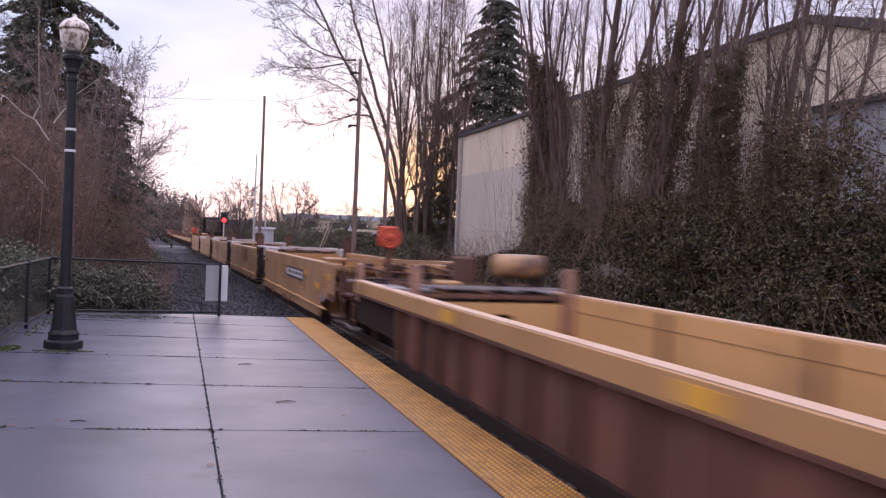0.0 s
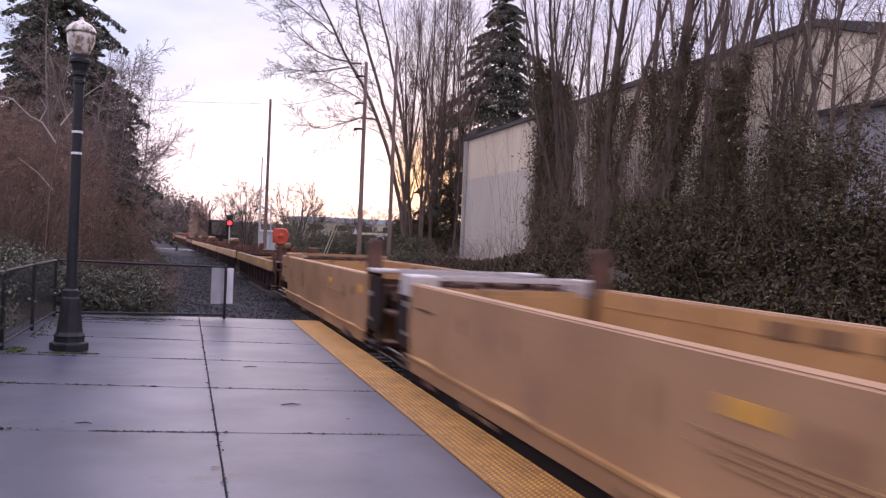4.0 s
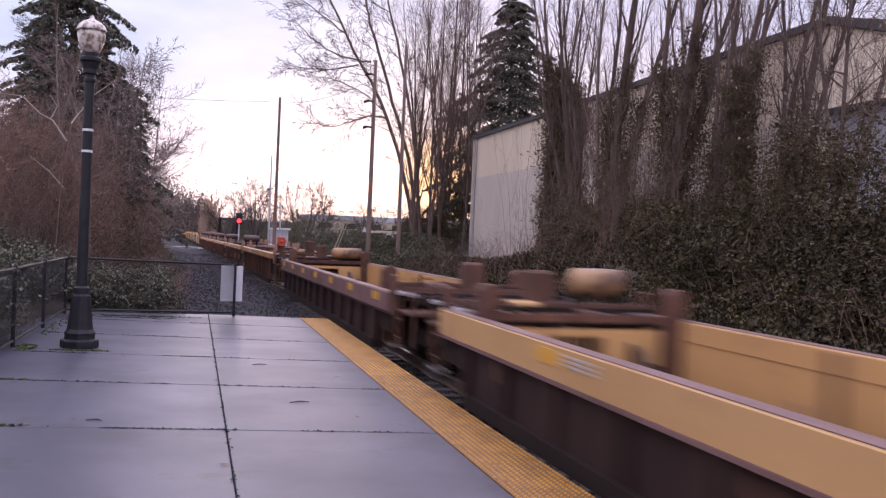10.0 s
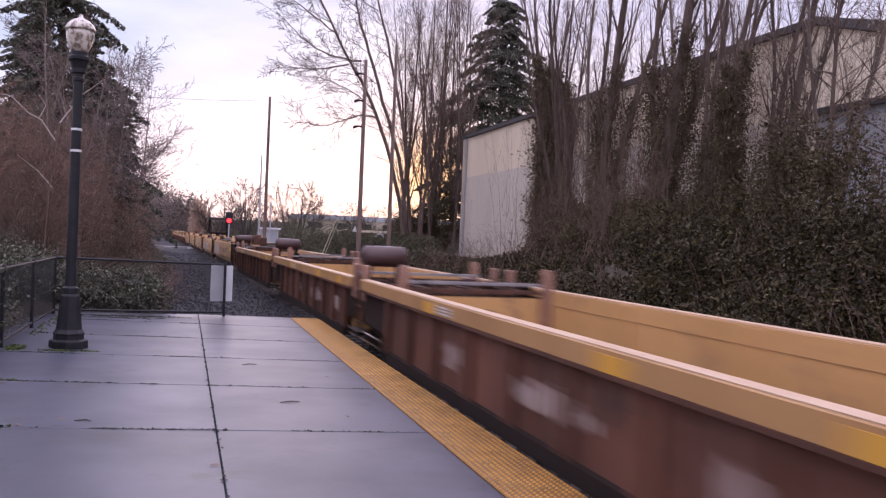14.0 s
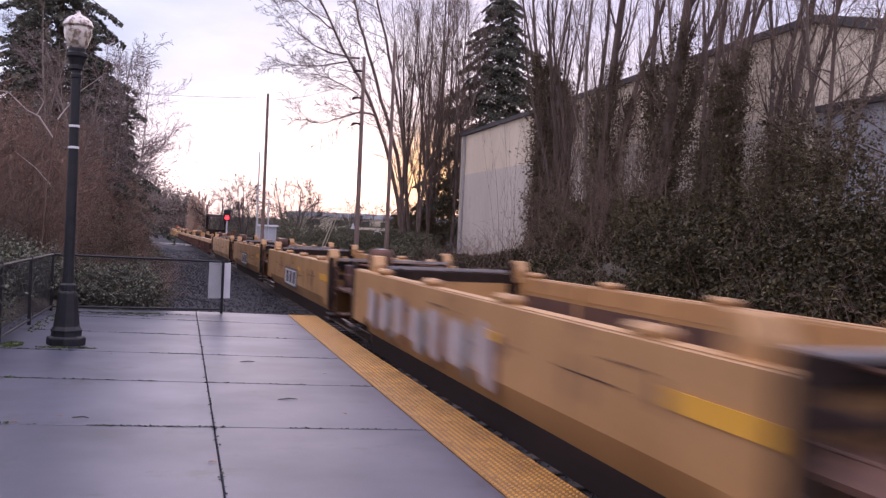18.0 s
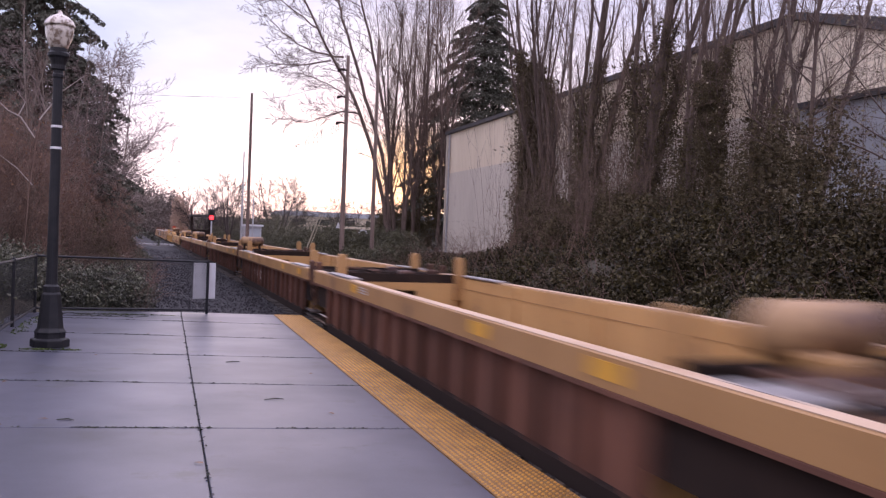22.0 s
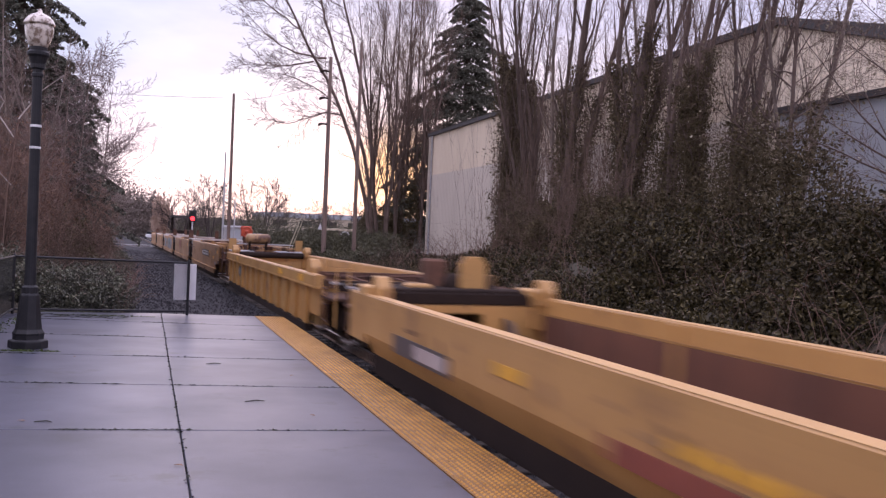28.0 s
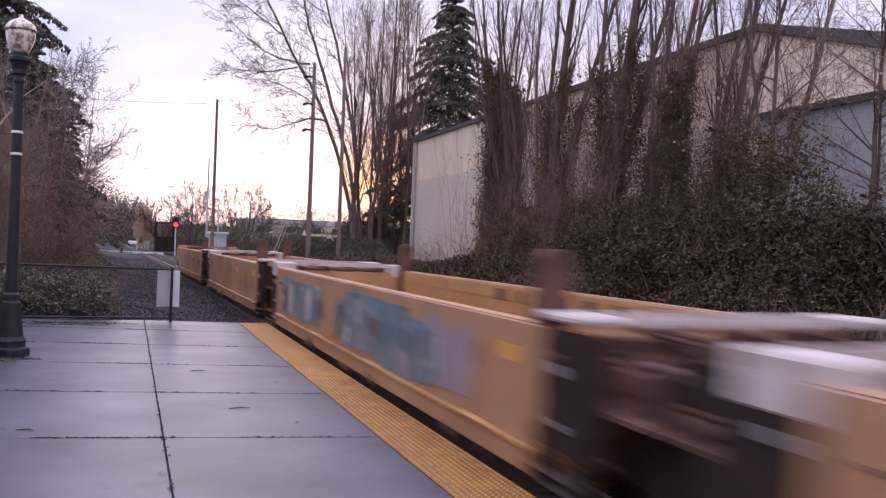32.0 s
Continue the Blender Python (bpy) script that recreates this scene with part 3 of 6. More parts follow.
def ladder(car, h, at):
    """Two side rails with round rungs between them."""
    lad = part("ladder", shared(("ladder_rail", h), lambda: rod((0, -0.2, 0), (0, -0.2, h), 0.016), RUST), RUST, car, "rusty steel ladder", at=at)
    part("ladder_rail", shared(("ladder_rail", h), None, RUST), RUST, lad, at=pose(0, 0.4, 0))
    for k in range(int(h / 0.3)):
        part("rung", shared(("rung",), lambda: rod((0, -0.2, 0), (0, 0.2, 0), 0.013), RUST), RUST, lad, at=pose(0, 0, 0.15 + 0.3 * k))


def rod(a, b, r):
    bm = bmesh.new()
    tube(bm, [a, b], [r, r], 6)
    return bm


STAIN = {k: (STAINSHADE, STAINRUST) for k in ("first", "dark", "mauve", "brown", "rusty")}
STAIN.update({k: (STAINTAN, STAINBROWN) for k in ("tan", "lugged", "plain", "ribbed")})
STYLES = {
    # paints, top height, rib pitch (0: smooth side), post height; link, coupler: how far the side and the bulkhead stand from the unit's end (front side, front bulkhead, rear side, rear bulkhead)
    "first": dict(side=BROWN, chord=TAN, cap=PALECAP, inside=BUFF, end=RUST, deck=GRIMESHADE, tank=TANKTAN, top=1.30, rib=1.05, post=0.42, link=(0.5, 1.6, 0.5, 1.6), coupler=(1.0, 2.8, 0.6, 4.0), label="rust-brown ribbed well car, empty, with a tan top chord"),
    "dark": dict(side=DARKBROWN, chord=BUFF, cap=MAUVE, inside=BUFF, end=RUST, deck=GRIMESHADE, tank=TANKTAN, top=1.21, ch=0.32, rib=1.25, post=0.40, link=(0.5, 1.2, 0.5, 2.3), coupler=(1.7, 2.8, 1.7, 2.8), label="dark brown ribbed well car, empty, buff inside"),
    "mauve": dict(side=DARKBROWN, chord=MAUVE, cap=MAUVE, inside=BUFF, end=RUST, deck=GRIMESHADE, tank=TANKTAN, top=1.21, ch=0.32, rib=1.25, post=0.40, link=(0.5, 1.6, 0.5, 1.6), coupler=(1.7, 2.8, 1.7, 2.8), label="dark single well car, empty, with a worn mauve top chord"),
    "brown": dict(side=BROWN, chord=TAN, cap=PALECAP, inside=BUFF, end=RUST, deck=GRIMESHADE, tank=TANKBROWN, top=1.33, ch=0.19, rib=1.35, post=0.36, link=(0.5, 1.2, 0.5, 2.7), coupler=(1.7, 2.8, 1.7, 2.8), label="reddish-brown well car, empty, with white spray marks"),
    "rusty": dict(side=BROWN, chord=TAN, cap=PALECAP, inside=BUFF, end=TAN, deck=GRIMESHADE, tank=TANKTAN, top=1.28, ch=0.26, rib=0.95, post=0.42, link=(0.5, 1.2, 0.5, 2.2), coupler=(1.0, 4.0, 1.0, 3.6), label="rusty brown ribbed well car, empty, with a tan top chord"),
    "tan": dict(side=TANPINK, chord=TANPINK, cap=TANPINK, inside=TAN, end=RUST, deck=WHITEDECK, tank=RUST, top=1.50, rib=0, post=0.62, link=(1.6, 1.7, 1.5, 1.6), coupler=(1.6, 3.2, 1.6, 3.2), label="smooth faded tan well car, empty, with white end decks"),
    "lugged": dict(side=TAN, chord=TAN, cap=TAN, inside=TAN, end=GRIMESHADE, deck=GRIMESHADE, tank=RUST, top=1.46, rib=0, post=0.24, link=(1.8, 2.2, 1.4, 2.4), coupler=(1.6, 2.5, 1.5, 2.3), label="smooth tan well car, empty, with lugs along the top"),
    "plain": dict(side=YELLOW, chord=YELLOW, cap=BUFF, inside=YELLOW, end=YELLOW, deck=GRIMESHADE, tank=GRIMESHADE, top=1.24, rib=0, post=0.16, link=(0.5, 1.6, 0.5, 1.6), coupler=(1.6, 2.7, 1.6, 2.7), label="smooth yellow single well car, empty, brown inside"),
    "ribbed": dict(side=YELLOW, chord=YELLOW, cap=TAN, inside=BUFF, end=YELLOW, deck=RUST, tank=TANKTAN, top=1.32, rib=1.25, post=0.22, link=(0.5, 1.6, 0.5, 1.6), coupler=(1.6, 2.7, 1.6, 2.7), label="yellow ribbed single well car, empty"),
}
HALF = 1.54


def bars(car, y0, y1, z0, z1, mat, name="marking", x=-HALF - 0.012, label=""):
    part(name, cuboid(x - 0.004, x + 0.01, y0, y1, z0, z1), mat, car, label)


def spray(car, y0, y1, z0, z1, mat, seed, name="sprayed_patch", x=-HALF - 0.004, k=14, rough_=0.22):
    """A patch of sprayed paint with an uneven outline, a few millimetres proud of the side."""
    rnd = random.Random(seed)
    pts = []
    for i in range(k):
        a = 2 * math.pi * i / k
        c, s_ = math.cos(a), math.sin(a)
        q = max(abs(c), abs(s_)) ** 0.8
        r = (1 - rough_ * rnd.random()) / q
        pts.append(((y0 + y1) / 2 + (y1 - y0) / 2 * c * r, (z0 + z1) / 2 + (z1 - z0) / 2 * s_ * r))
    bm = bmesh.new()
    prism(bm, pts, "x", x - 0.006, x)
    part(name, bm, mat, car, "weathered stain" if name == "stain" else "sprayed paint")


def lohi(a, b):
    return (a, b) if a < b else (b, a)


def well_car(style, length, front, rear, seed):
    """One unit: front end at y = 0, rear end at y = length, rail top at z = 0. front, rear: 'link' (shared bogie) or 'coupler'."""
    st, rnd = STYLES[style], random.Random(seed)
    car = thing("well_car", Matrix(), st["label"], "freight car", "cars of the train")
    top, H, zb = st["top"], HALF, 0.24 if st["rib"] else 0.33
    y0, y1 = st[front][0], length - st[rear][2]
    b0, b1 = st[front][1], length - st[rear][3]
    smooth_side = not st["rib"]
    ch = st.get("ch", 0.22 if not smooth_side else 0.10)
    dark_end = style in ("first", "dark", "mauve", "brown", "rusty")
    for s in (-1, 1):
        xo = H - (0.0 if smooth_side else 0.10)
        sheets = [(b0, b1, st["side"], "side_sheet")] + ([(y0, b0, GRIMESHADE, "end_sheet"), (b1, y1, GRIMESHADE, "end_sheet")] if dark_end else [(y0, b0, st["side"], "end_sheet"), (b1, y1, st["side"], "end_sheet")])
        if st["rib"] and s < 0:
            k = max(2, int((b1 - b0) / st["rib"]))
            bay = (b1 - b0) / k
            sheets[:1] = [(b0 + i * bay, b0 + (i + 1) * bay, st["side"], "side_sheet") for i in range(k)]
        for a, b, mt, nm in sheets:
            low_z = zb if nm == "side_sheet" else 0.72 if style == "tan" else 0.52
            if nm == "side_sheet" and style in ("lugged", "plain"):
                low_z = 0.66
                bm = bmesh.new()
                prism(bm, [(s * xo, low_z), (s * (xo - 0.02), low_z), (s * (xo - 0.17), zb), (s * (xo - 0.15), zb)], "y", a, b)
                part("lower_sheet", bm, mt, car)
            part(nm, cuboid(*lohi(s * xo, s * (xo - 0.02)), a, b, low_z, top - ch), mt, car)
        bm = bmesh.new()
        prism(bm, [(s * H, top - ch), (s * H, top - 0.015), (s * (H - 0.015), top), (s * (H - 0.17), top), (s * (H - 0.185), top - 0.015), (s * (H - 0.185), top - ch)], "y", y0, y1)
        part("top_chord", bm, st["chord"], car)
        part("chord_cap", cuboid(*lohi(s * (H - 0.012), s * (H - 0.172)), y0 + 0.03, y1 - 0.03, top, top + 0.006), st["cap"], car)
        part("inner_sheet", cuboid(*lohi(s * (H - 0.20), s * (H - 0.215)), b0, b1, zb + 0.05, top - 0.02), st["inside"], car)
        part("inner_seam", cuboid(*lohi(s * (H - 0.216), s * (H - 0.226)), b0, b1, top - 0.24, top - 0.232), STAINTAN, car)
        for i in range(3):
            yy = b0 + (b1 - b0) * (i + 1) / 4
            part("inner_stiffener", shared(("inner_stiffener", style), lambda: cuboid(-0.02, 0.02, -0.07, 0.07, zb + 0.05, top - 0.03), RUST if style in ("first", "dark", "mauve") else st["inside"], bevel=0.01), st["inside"], car, at=pose(s * (H - 0.23), yy, 0))
        # recessed sill coloured near black, painting the shade under the car
        part("side_sill", cuboid(*lohi(s * (H - (0.13 if style in ("lugged", "plain") else 0.02)), s * (H - 0.24)), b0, b1, zb - (0.25 if smooth_side else 0.12), zb + 0.04), GRIMESHADE, car)
        if st["rib"]:
            part("chord_flange", cuboid(*lohi(s * (H + 0.015), s * (H - 0.12)), y0, y1, top - ch - 0.04, top - ch - 0.002), MAUVE if style == "dark" else st["side"], car)
            k = max(2, int((b1 - b0) / st["rib"]))
            for i in range(k + 1):
                yy = b0 + 0.08 + (b1 - b0 - 0.16) * i / k
                if s < 0 or i % 3 == 0:
                    part("rib", shared(("rib", style), lambda: cuboid(-0.045, 0.045, -0.085, 0.085, zb + 0.04, top - ch - 0.03), st["side"], bevel=0.008), st["side"], car, at=pose(s * (H - 0.055), yy, 0))
    for i in range(5):
        yy = b0 + 0.4 + (b1 - b0 - 0.8) * i / 4
        part("cross_bearer", shared(("cross_bearer",), lambda: cuboid(-H + 0.2, H - 0.2, -0.22, 0.22, zb - 0.08, zb + 0.02), RUST, bevel=0.01), RUST, car, at=pose(0, yy, 0))
    part("floor_sheet", cuboid(-0.55, 0.55, b0 + 0.1, b1 - 0.1, zb - 0.05, zb - 0.01), st["inside"], car)
    # the ends
    for yb, ys, yend, sgn, kind in ((b0, y0, 0.0, -1, front), (b1, y1, length, 1, rear)):
        part("bulkhead", cuboid(-H + 0.2, H - 0.2, *lohi(yb, yb + sgn * 0.05), zb, top - 0.14), st["inside"], car)
        if style in ("dark", "mauve"):
            for dz, dd, hh in ((0.10, 0.55, 0.05), (-0.06, 0.10, 0.10), (0.02, 0.95, 0.06)):
                part("end_rail", cuboid(-H + 0.25, H - 0.25, *lohi(yb + sgn * dd, yb + sgn * (dd + 0.09)), top + dz, top + dz + hh), RUST, car)
        elif style in ("brown", "first", "lugged"):
            part("end_rail", cuboid(-H + 0.25, H - 0.25, *lohi(yb + sgn * 0.06, yb + sgn * 0.16), top - (0.16 if style == "lugged" else 0.08), top + (0.03 if style == "lugged" else -0.02)), GRIMESHADE if style == "lugged" else RUST, car)
            part("end_rail", cuboid(-H + 0.28, H - 0.28, *lohi(yb + sgn * 0.20, yb + sgn * 0.32), top + 0.05, top + 0.10), GREYDECK, car, "pale steel rail")
        elif style != "tan":
            part("end_rail", cuboid(-H + 0.25, H - 0.25, *lohi(yb + sgn * 0.06, yb + sgn * 0.16), top - 0.12, top + 0.04), st["deck"], car)
        reach = abs(yend - yb)
        inner = reach - (0.15 if kind == "link" else 0.55)
        part("centre_sill", cuboid(-0.34, 0.34, *lohi(yb, yb + sgn * (reach - (0.05 if kind == "link" else 0.4))), 0.66, 0.98), GRIMESHADE, car)
        part("end_floor", cuboid(-H + 0.12, H - 0.12, *lohi(yb + sgn * 0.06, yb + sgn * inner), 0.90, 0.94), RUST, car)
        for k in range(3):
            d = 0.35 + k * (inner - 0.4) / 2
            part("end_member", shared(("end_member", k), lambda: cuboid(-1.28, 1.28, -0.05, 0.05, 0.0, 0.12 + 0.04 * k), RUST if k == 1 else GRIMESHADE, bevel=0.012), GRIMESHADE, car, at=pose(0, yb + sgn * d, min(top - 0.12, 1.08)))
        for xx in (-0.75, 0.15, 0.85):
            bm = bmesh.new()
            tube(bm, [(xx, yb + sgn * 0.2, top - 0.02), (xx + 0.05, yb + sgn * inner * 0.7, top - 0.06), (xx, yb + sgn * inner, 1.1)], [0.022, 0.022, 0.022], 6)
            part("brake_rod", bm, RUST, car)
        if style == "tan":
            dk = st["deck"] if kind == "link" else st["side"]
            for xa in (-H, H - 0.42):
                part("end_deck", cuboid(xa, xa + 0.42, *lohi(yb + sgn * 0.02, yb + sgn * 0.75), top - 0.20 if sgn > 0 else top + 0.05, top + 0.12), dk, car, "worn white end deck" if kind == "link" else "", bevel=0.02)
            for d in (0.05, 0.68):
                part("deck_rail", cuboid(-H + 0.42, H - 0.42, *lohi(yb + sgn * d, yb + sgn * (d + 0.07)), top + 0.055, top + 0.12), dk, car)
            part("deck_beam", cuboid(-H + 0.42, H - 0.42, *lohi(yb + sgn * 0.06, yb + sgn * 0.16), top - 0.2, top - 0.06), TAN, car)
            for xx in (-0.6, 0.1, 0.7):
                part("deck_box", shared(("deck_box",), lambda: cuboid(-0.16, 0.16, -0.12, 0.12, -0.1, 0.06), RUST, bevel=0.02), RUST, car, at=pose(xx, yb + sgn * 0.4, top - 0.04))
            if kind == "link":
                part("end_post", cuboid(-H + 0.02, -H + 0.12, *lohi(ys + sgn * 0.02, ys + sgn * 0.85), 0.55, top - 0.03), GRIMESHADE, car)
                part("end_plate", cuboid(-H - 0.012, -H + 0.02, *lohi(ys + sgn * 0.16, ys + sgn * 0.34), top - 0.36, top - 0.28), GREYDECK, car)
                part("end_plate", cuboid(-H - 0.012, -H + 0.02, *lohi(ys + sgn * 0.22, ys + sgn * 0.36), 0.72, 0.77), GREYDECK, car)
                part("end_beam", cuboid(-H + 0.12, H - 0.12, *lohi(yb + sgn * 0.3, yb + sgn * 0.5), 0.95, top - 0.06), RUST, car)
            elif seed > 20:
                part("end_plate", cuboid(-H - 0.012, -H, *lohi(ys - sgn * 1.05, ys - sgn * 1.4), top - 0.40, top - 0.12), PANELGREY, car)
                for dz in (0.36, 0.30):
                    part("end_line", cuboid(-H - 0.018, -H - 0.01, *lohi(ys - sgn * 1.05, ys - sgn * 1.4), top - dz, top - dz + 0.025), SIGNWHITE, car)
            if kind == "coupler":
                part("end_beam", cuboid(-H + 0.1, H - 0.1, *lohi(ys + sgn * 0.02, ys + sgn * 0.2), 0.8, 1.25), RUST, car)
                part("side_streak", cuboid(-H - 0.012, -H + 0.02, *lohi(ys + sgn * 0.05, ys - sgn * 0.7), 0.72, 0.86), RUST, car)
        for s in (-1, 1):
            bm = bmesh.new()
            prism(bm, [(ys, 0.52), (ys, top - ch), (ys + sgn * 0.28, top - ch - 0.1), (ys + sgn * 0.28, 0.7)], "x", s * (H - 0.14) - 0.012, s * (H - 0.14) + 0.012)
            part("end_gusset", bm, GRIMESHADE if style not in ("plain", "ribbed") else st["side"], car)
            ph = st["post"]

            wide, deep, foot = {"dark": (0.13, 0.13, -0.95), "mauve": (0.13, 0.13, -0.95), "brown": (0.08, 0.07, -0.6), "first": (0.08, 0.07, -0.6), "rusty": (0.10, 0.05, -0.5), "tan": (0.13, 0.10, -0.5)}.get(style, (0.10, 0.08, -0.5))

            def post():
                bm = bmesh.new()
                prism(bm, [(-wide, foot), (-wide, ph - 0.07), (-wide * 0.55, ph), (wide * 0.55, ph), (wide, ph - 0.07), (wide, foot)], "y", -deep, deep)
                return bm
            pm = PEACH if style in ("brown", "first") else st["end"]
            if style != "tan":
                part("guide_post", shared(("guide_post", style), post, pm, bevel=0.012), pm, car, at=pose(s * (H - 0.28), yb - sgn * 0.06, top))
            elif s == sgn and kind == "link":
                part("guide_post", shared(("guide_post", style), post, st["end"], bevel=0.012), st["end"], car, at=pose(s * (H - 0.14), ys - sgn * 0.16, top))
            if dark_end:
                part("guide_post", shared(("end_guide", style), lambda: cuboid(-0.06, 0.06, -0.08, 0.08, -0.4, ph * (0.75 if style != "rusty" else 0.45)), RUST if style == "rusty" else pm, bevel=0.025), pm, car, at=pose(s * (H - 0.11), ys + sgn * 0.02, top))
            if style == "rusty" and kind == "link":
                part("chord_plate", cuboid(*lohi(s * (H - 0.01), s * (H - 0.24)), *lohi(yb + sgn * 0.1, yb - sgn * 2.2), top + 0.012, top + 0.035), GREYDECK, car, "grey steel walkway plate on the chord")
            if style in ("lugged", "ribbed", "plain"):
                def horn():
                    bm = bmesh.new()
                    prism(bm, [(-0.20, -0.1), (-0.20, 0.14), (-0.08, 0.31), (0.10, 0.31), (0.20, 0.14), (0.20, -0.1)], "x", -0.11, 0.11)
                    return bm
                part("guide_horn", shared(("guide_horn", style), horn, st["side"], bevel=0.02), st["side"], car, at=pose(s * (H - 0.2), yb - sgn * 0.1, top - 0.02))
            if style == "lugged":
                part("end_post", shared(("end_post", style), lambda: cuboid(-0.03, 0.03, -0.16, 0.16, 0.45, top + 0.12), GRIMESHADE, bevel=0.01), GRIMESHADE, car, at=pose(s * (H - 0.04), ys + sgn * 0.17, 0))
        ladder(car, round(top - 0.4, 2), pose(-H + 0.1, ys + sgn * 0.5, 0.35))
        bm = bmesh.new()
        for k in range(2):
            box(bm, -H - 0.02, -H + 0.22, *lohi(ys + sgn * 0.1, ys + sgn * 0.6), 0.24 + 0.1 * k, 0.262 + 0.1 * k)
        part("step", bm, PANELGREY, car, "dark steel step")
        tank = {"brown": (-1.0, length, top + 0.43, 0.74), "rusty": (-0.88, length + 0.55, top + 0.36, 0.80), "ribbed": (-0.25, length - 0.6, 1.86, 0.8), "dark": (0.75, yb + 1.2, top + 0.40, 0.68), "first": (0.65, yb + 0.6, top + 0.42, 0.75), "lugged": (-1.12, yb + 0.75, top + 0.2, 0.36), "plain": (0.4, yb + 0.9, top + 0.12, 0.7)}.get(style)
        if sgn > 0 and tank and (style != "dark" or seed % 2 == 0) and seed not in (22, 24):
            tx_, ty_, tz_, ts_ = tank
            tm_ = RUST if style == "rusty" and seed == 22 else st["tank"]
            tk = part("air_tank", shared(("air_tank", style, tm_.name), reservoir, tm_, smooth=True), tm_, car, "cylindrical air tank", at=pose(tx_, ty_, tz_) @ Matrix.Scale(ts_, 4, (1, 0, 0)))
            part("tank_label", shared(("tank_label",), lambda: cuboid(-0.22, 0.22, -0.05, 0.05, 0.192, 0.204), SIGNWHITE), SIGNWHITE, tk, "small white label")
            for a in (-0.4, 0.4):
                part("tank_band", shared(("tank_band",), lambda: cuboid(-0.03, 0.03, -0.17, 0.17, -0.46, -0.10), GRIMESHADE), GRIMESHADE, car, at=pose(tx_ + a * ts_, ty_, tz_))
        for i in range(7):
            gx, gy = rnd.uniform(-1.25, 1.2), yb + sgn * rnd.uniform(0.25, max(0.5, inner - 0.15))
            gm = (RUST, GRIMESHADE, RUST, TANKBROWN)[i % 4]
            gh = (top - 0.06 if style == "tan" else top + 0.10) - rnd.uniform(0, 0.25)
            if i % 2:
                part("brake_gear", cuboid(gx - rnd.uniform(0.06, 0.16), gx + 0.1, gy - 0.07, gy + rnd.uniform(0.05, 0.16), 0.94, gh), gm, car, bevel=0.02)
            else:
                part("brake_pipe", rod((gx - 0.4, gy, gh - 0.05), (gx + rnd.uniform(0.2, 0.5), gy + rnd.uniform(-0.2, 0.2), gh - rnd.uniform(0.02, 0.2)), 0.03), gm, car)
        if sgn > 0 and style != "tan":
            for a, b, c in ((-0.45, 0.6, 0.02), (0.25, 0.45, 0.0), (0.9, 0.8, 0.03)):
                part("valve_box", shared(("valve_box", round(a, 2)), lambda: cuboid(-0.13 - 0.05 * c, 0.13, -0.11, 0.11, -0.2, 0.08), st["inside"] if a > 0.5 and style == "dark" else RUST, bevel=0.03), RUST, car, at=pose(a, yb + b, top + c))
            for a, b in ((-0.9, 0.35), (0.55, 0.7)):
                bm = bmesh.new()
                tube(bm, [(a, yb + 0.15, top + 0.04), (a + 0.2, yb + b, top + 0.10), (a + 0.5, yb + b + 0.2, top + 0.02), (a + 0.7, yb + b + 0.2, top - 0.2)], [0.025] * 4, 6)
                part("brake_hose", bm, GRIMESHADE, car)
        if kind == "coupler" and style not in ("tan", "ribbed"):
            for xa, xb in ((-1.42, -0.55), (0.45, 1.35)):
                part("end_deck", cuboid(xa, xb, *lohi(yb + sgn * 0.75, yb + sgn * 1.45), top - 0.03, top + 0.01), GREYDECK, car, "grey steel end deck")
                part("deck_bearer", cuboid(xa + 0.04, xb - 0.04, *lohi(yb + sgn * 0.80, yb + sgn * 0.90), 0.95, top - 0.03), GRIMESHADE, car)
            part("gear_housing", cuboid(-0.28, 0.08, *lohi(yb + sgn * 1.1, yb + sgn * 1.4), 1.0, top + 0.55), RUST, car, bevel=0.04)
            part("gear_box", cuboid(-0.75, -0.35, *lohi(yb + sgn * 0.5, yb + sgn * 0.8), 1.0, top + 0.16), st["chord"], car, bevel=0.03)
            for d in (0.45, 1.0, 1.5):
                part("end_rail", cuboid(-1.3, 1.3, *lohi(yb + sgn * d, yb + sgn * (d + 0.06)), top + 0.04, top + 0.10), RUST if d > 0.9 else GRIMESHADE, car)
            if (sgn < 0 and style in ("lugged", "rusty")) or (sgn > 0 and style == "mauve"):
                tx_ = -0.45 if sgn < 0 else 0.7
                part("air_tank", shared(("coupler_tank", style), reservoir, st["tank"], smooth=True), st["tank"], car, "cylindrical air tank", at=pose(tx_, yb + sgn * 0.45, top + 0.30) @ Matrix.Scale(0.9, 4, (1, 0, 0)))
        if kind == "coupler":
            truck(car, yb + sgn * max(0.9, reach - 1.9))
            bm = bmesh.new()
            box(bm, -0.13, 0.13, *lohi(yb + sgn * inner, yend), 0.72, 0.98)
            box(bm, -0.19, 0.19, *lohi(yend - sgn * 0.2, yend), 0.68, 1.0)
            part("coupler", bm, RUST, car, "rusty knuckle coupler", bevel=0.02)
            part("running_board", cuboid(-1.4, 1.4, *lohi(yb + sgn * (inner - 0.30), yb + sgn * inner), 1.20, 1.24), GREYDECK, car, "grey steel running board")
            for xx in (-1.35, 1.35):
                bm = bmesh.new()
                tube(bm, [(xx, yb + sgn * inner, 0.4), (xx, yb + sgn * inner, 1.5), (xx * 0.8, yb + sgn * inner, 1.5)], [0.02, 0.02, 0.02], 6)
                part("grab_iron", bm, st["end"], car)
        elif sgn > 0:
            truck(car, length)
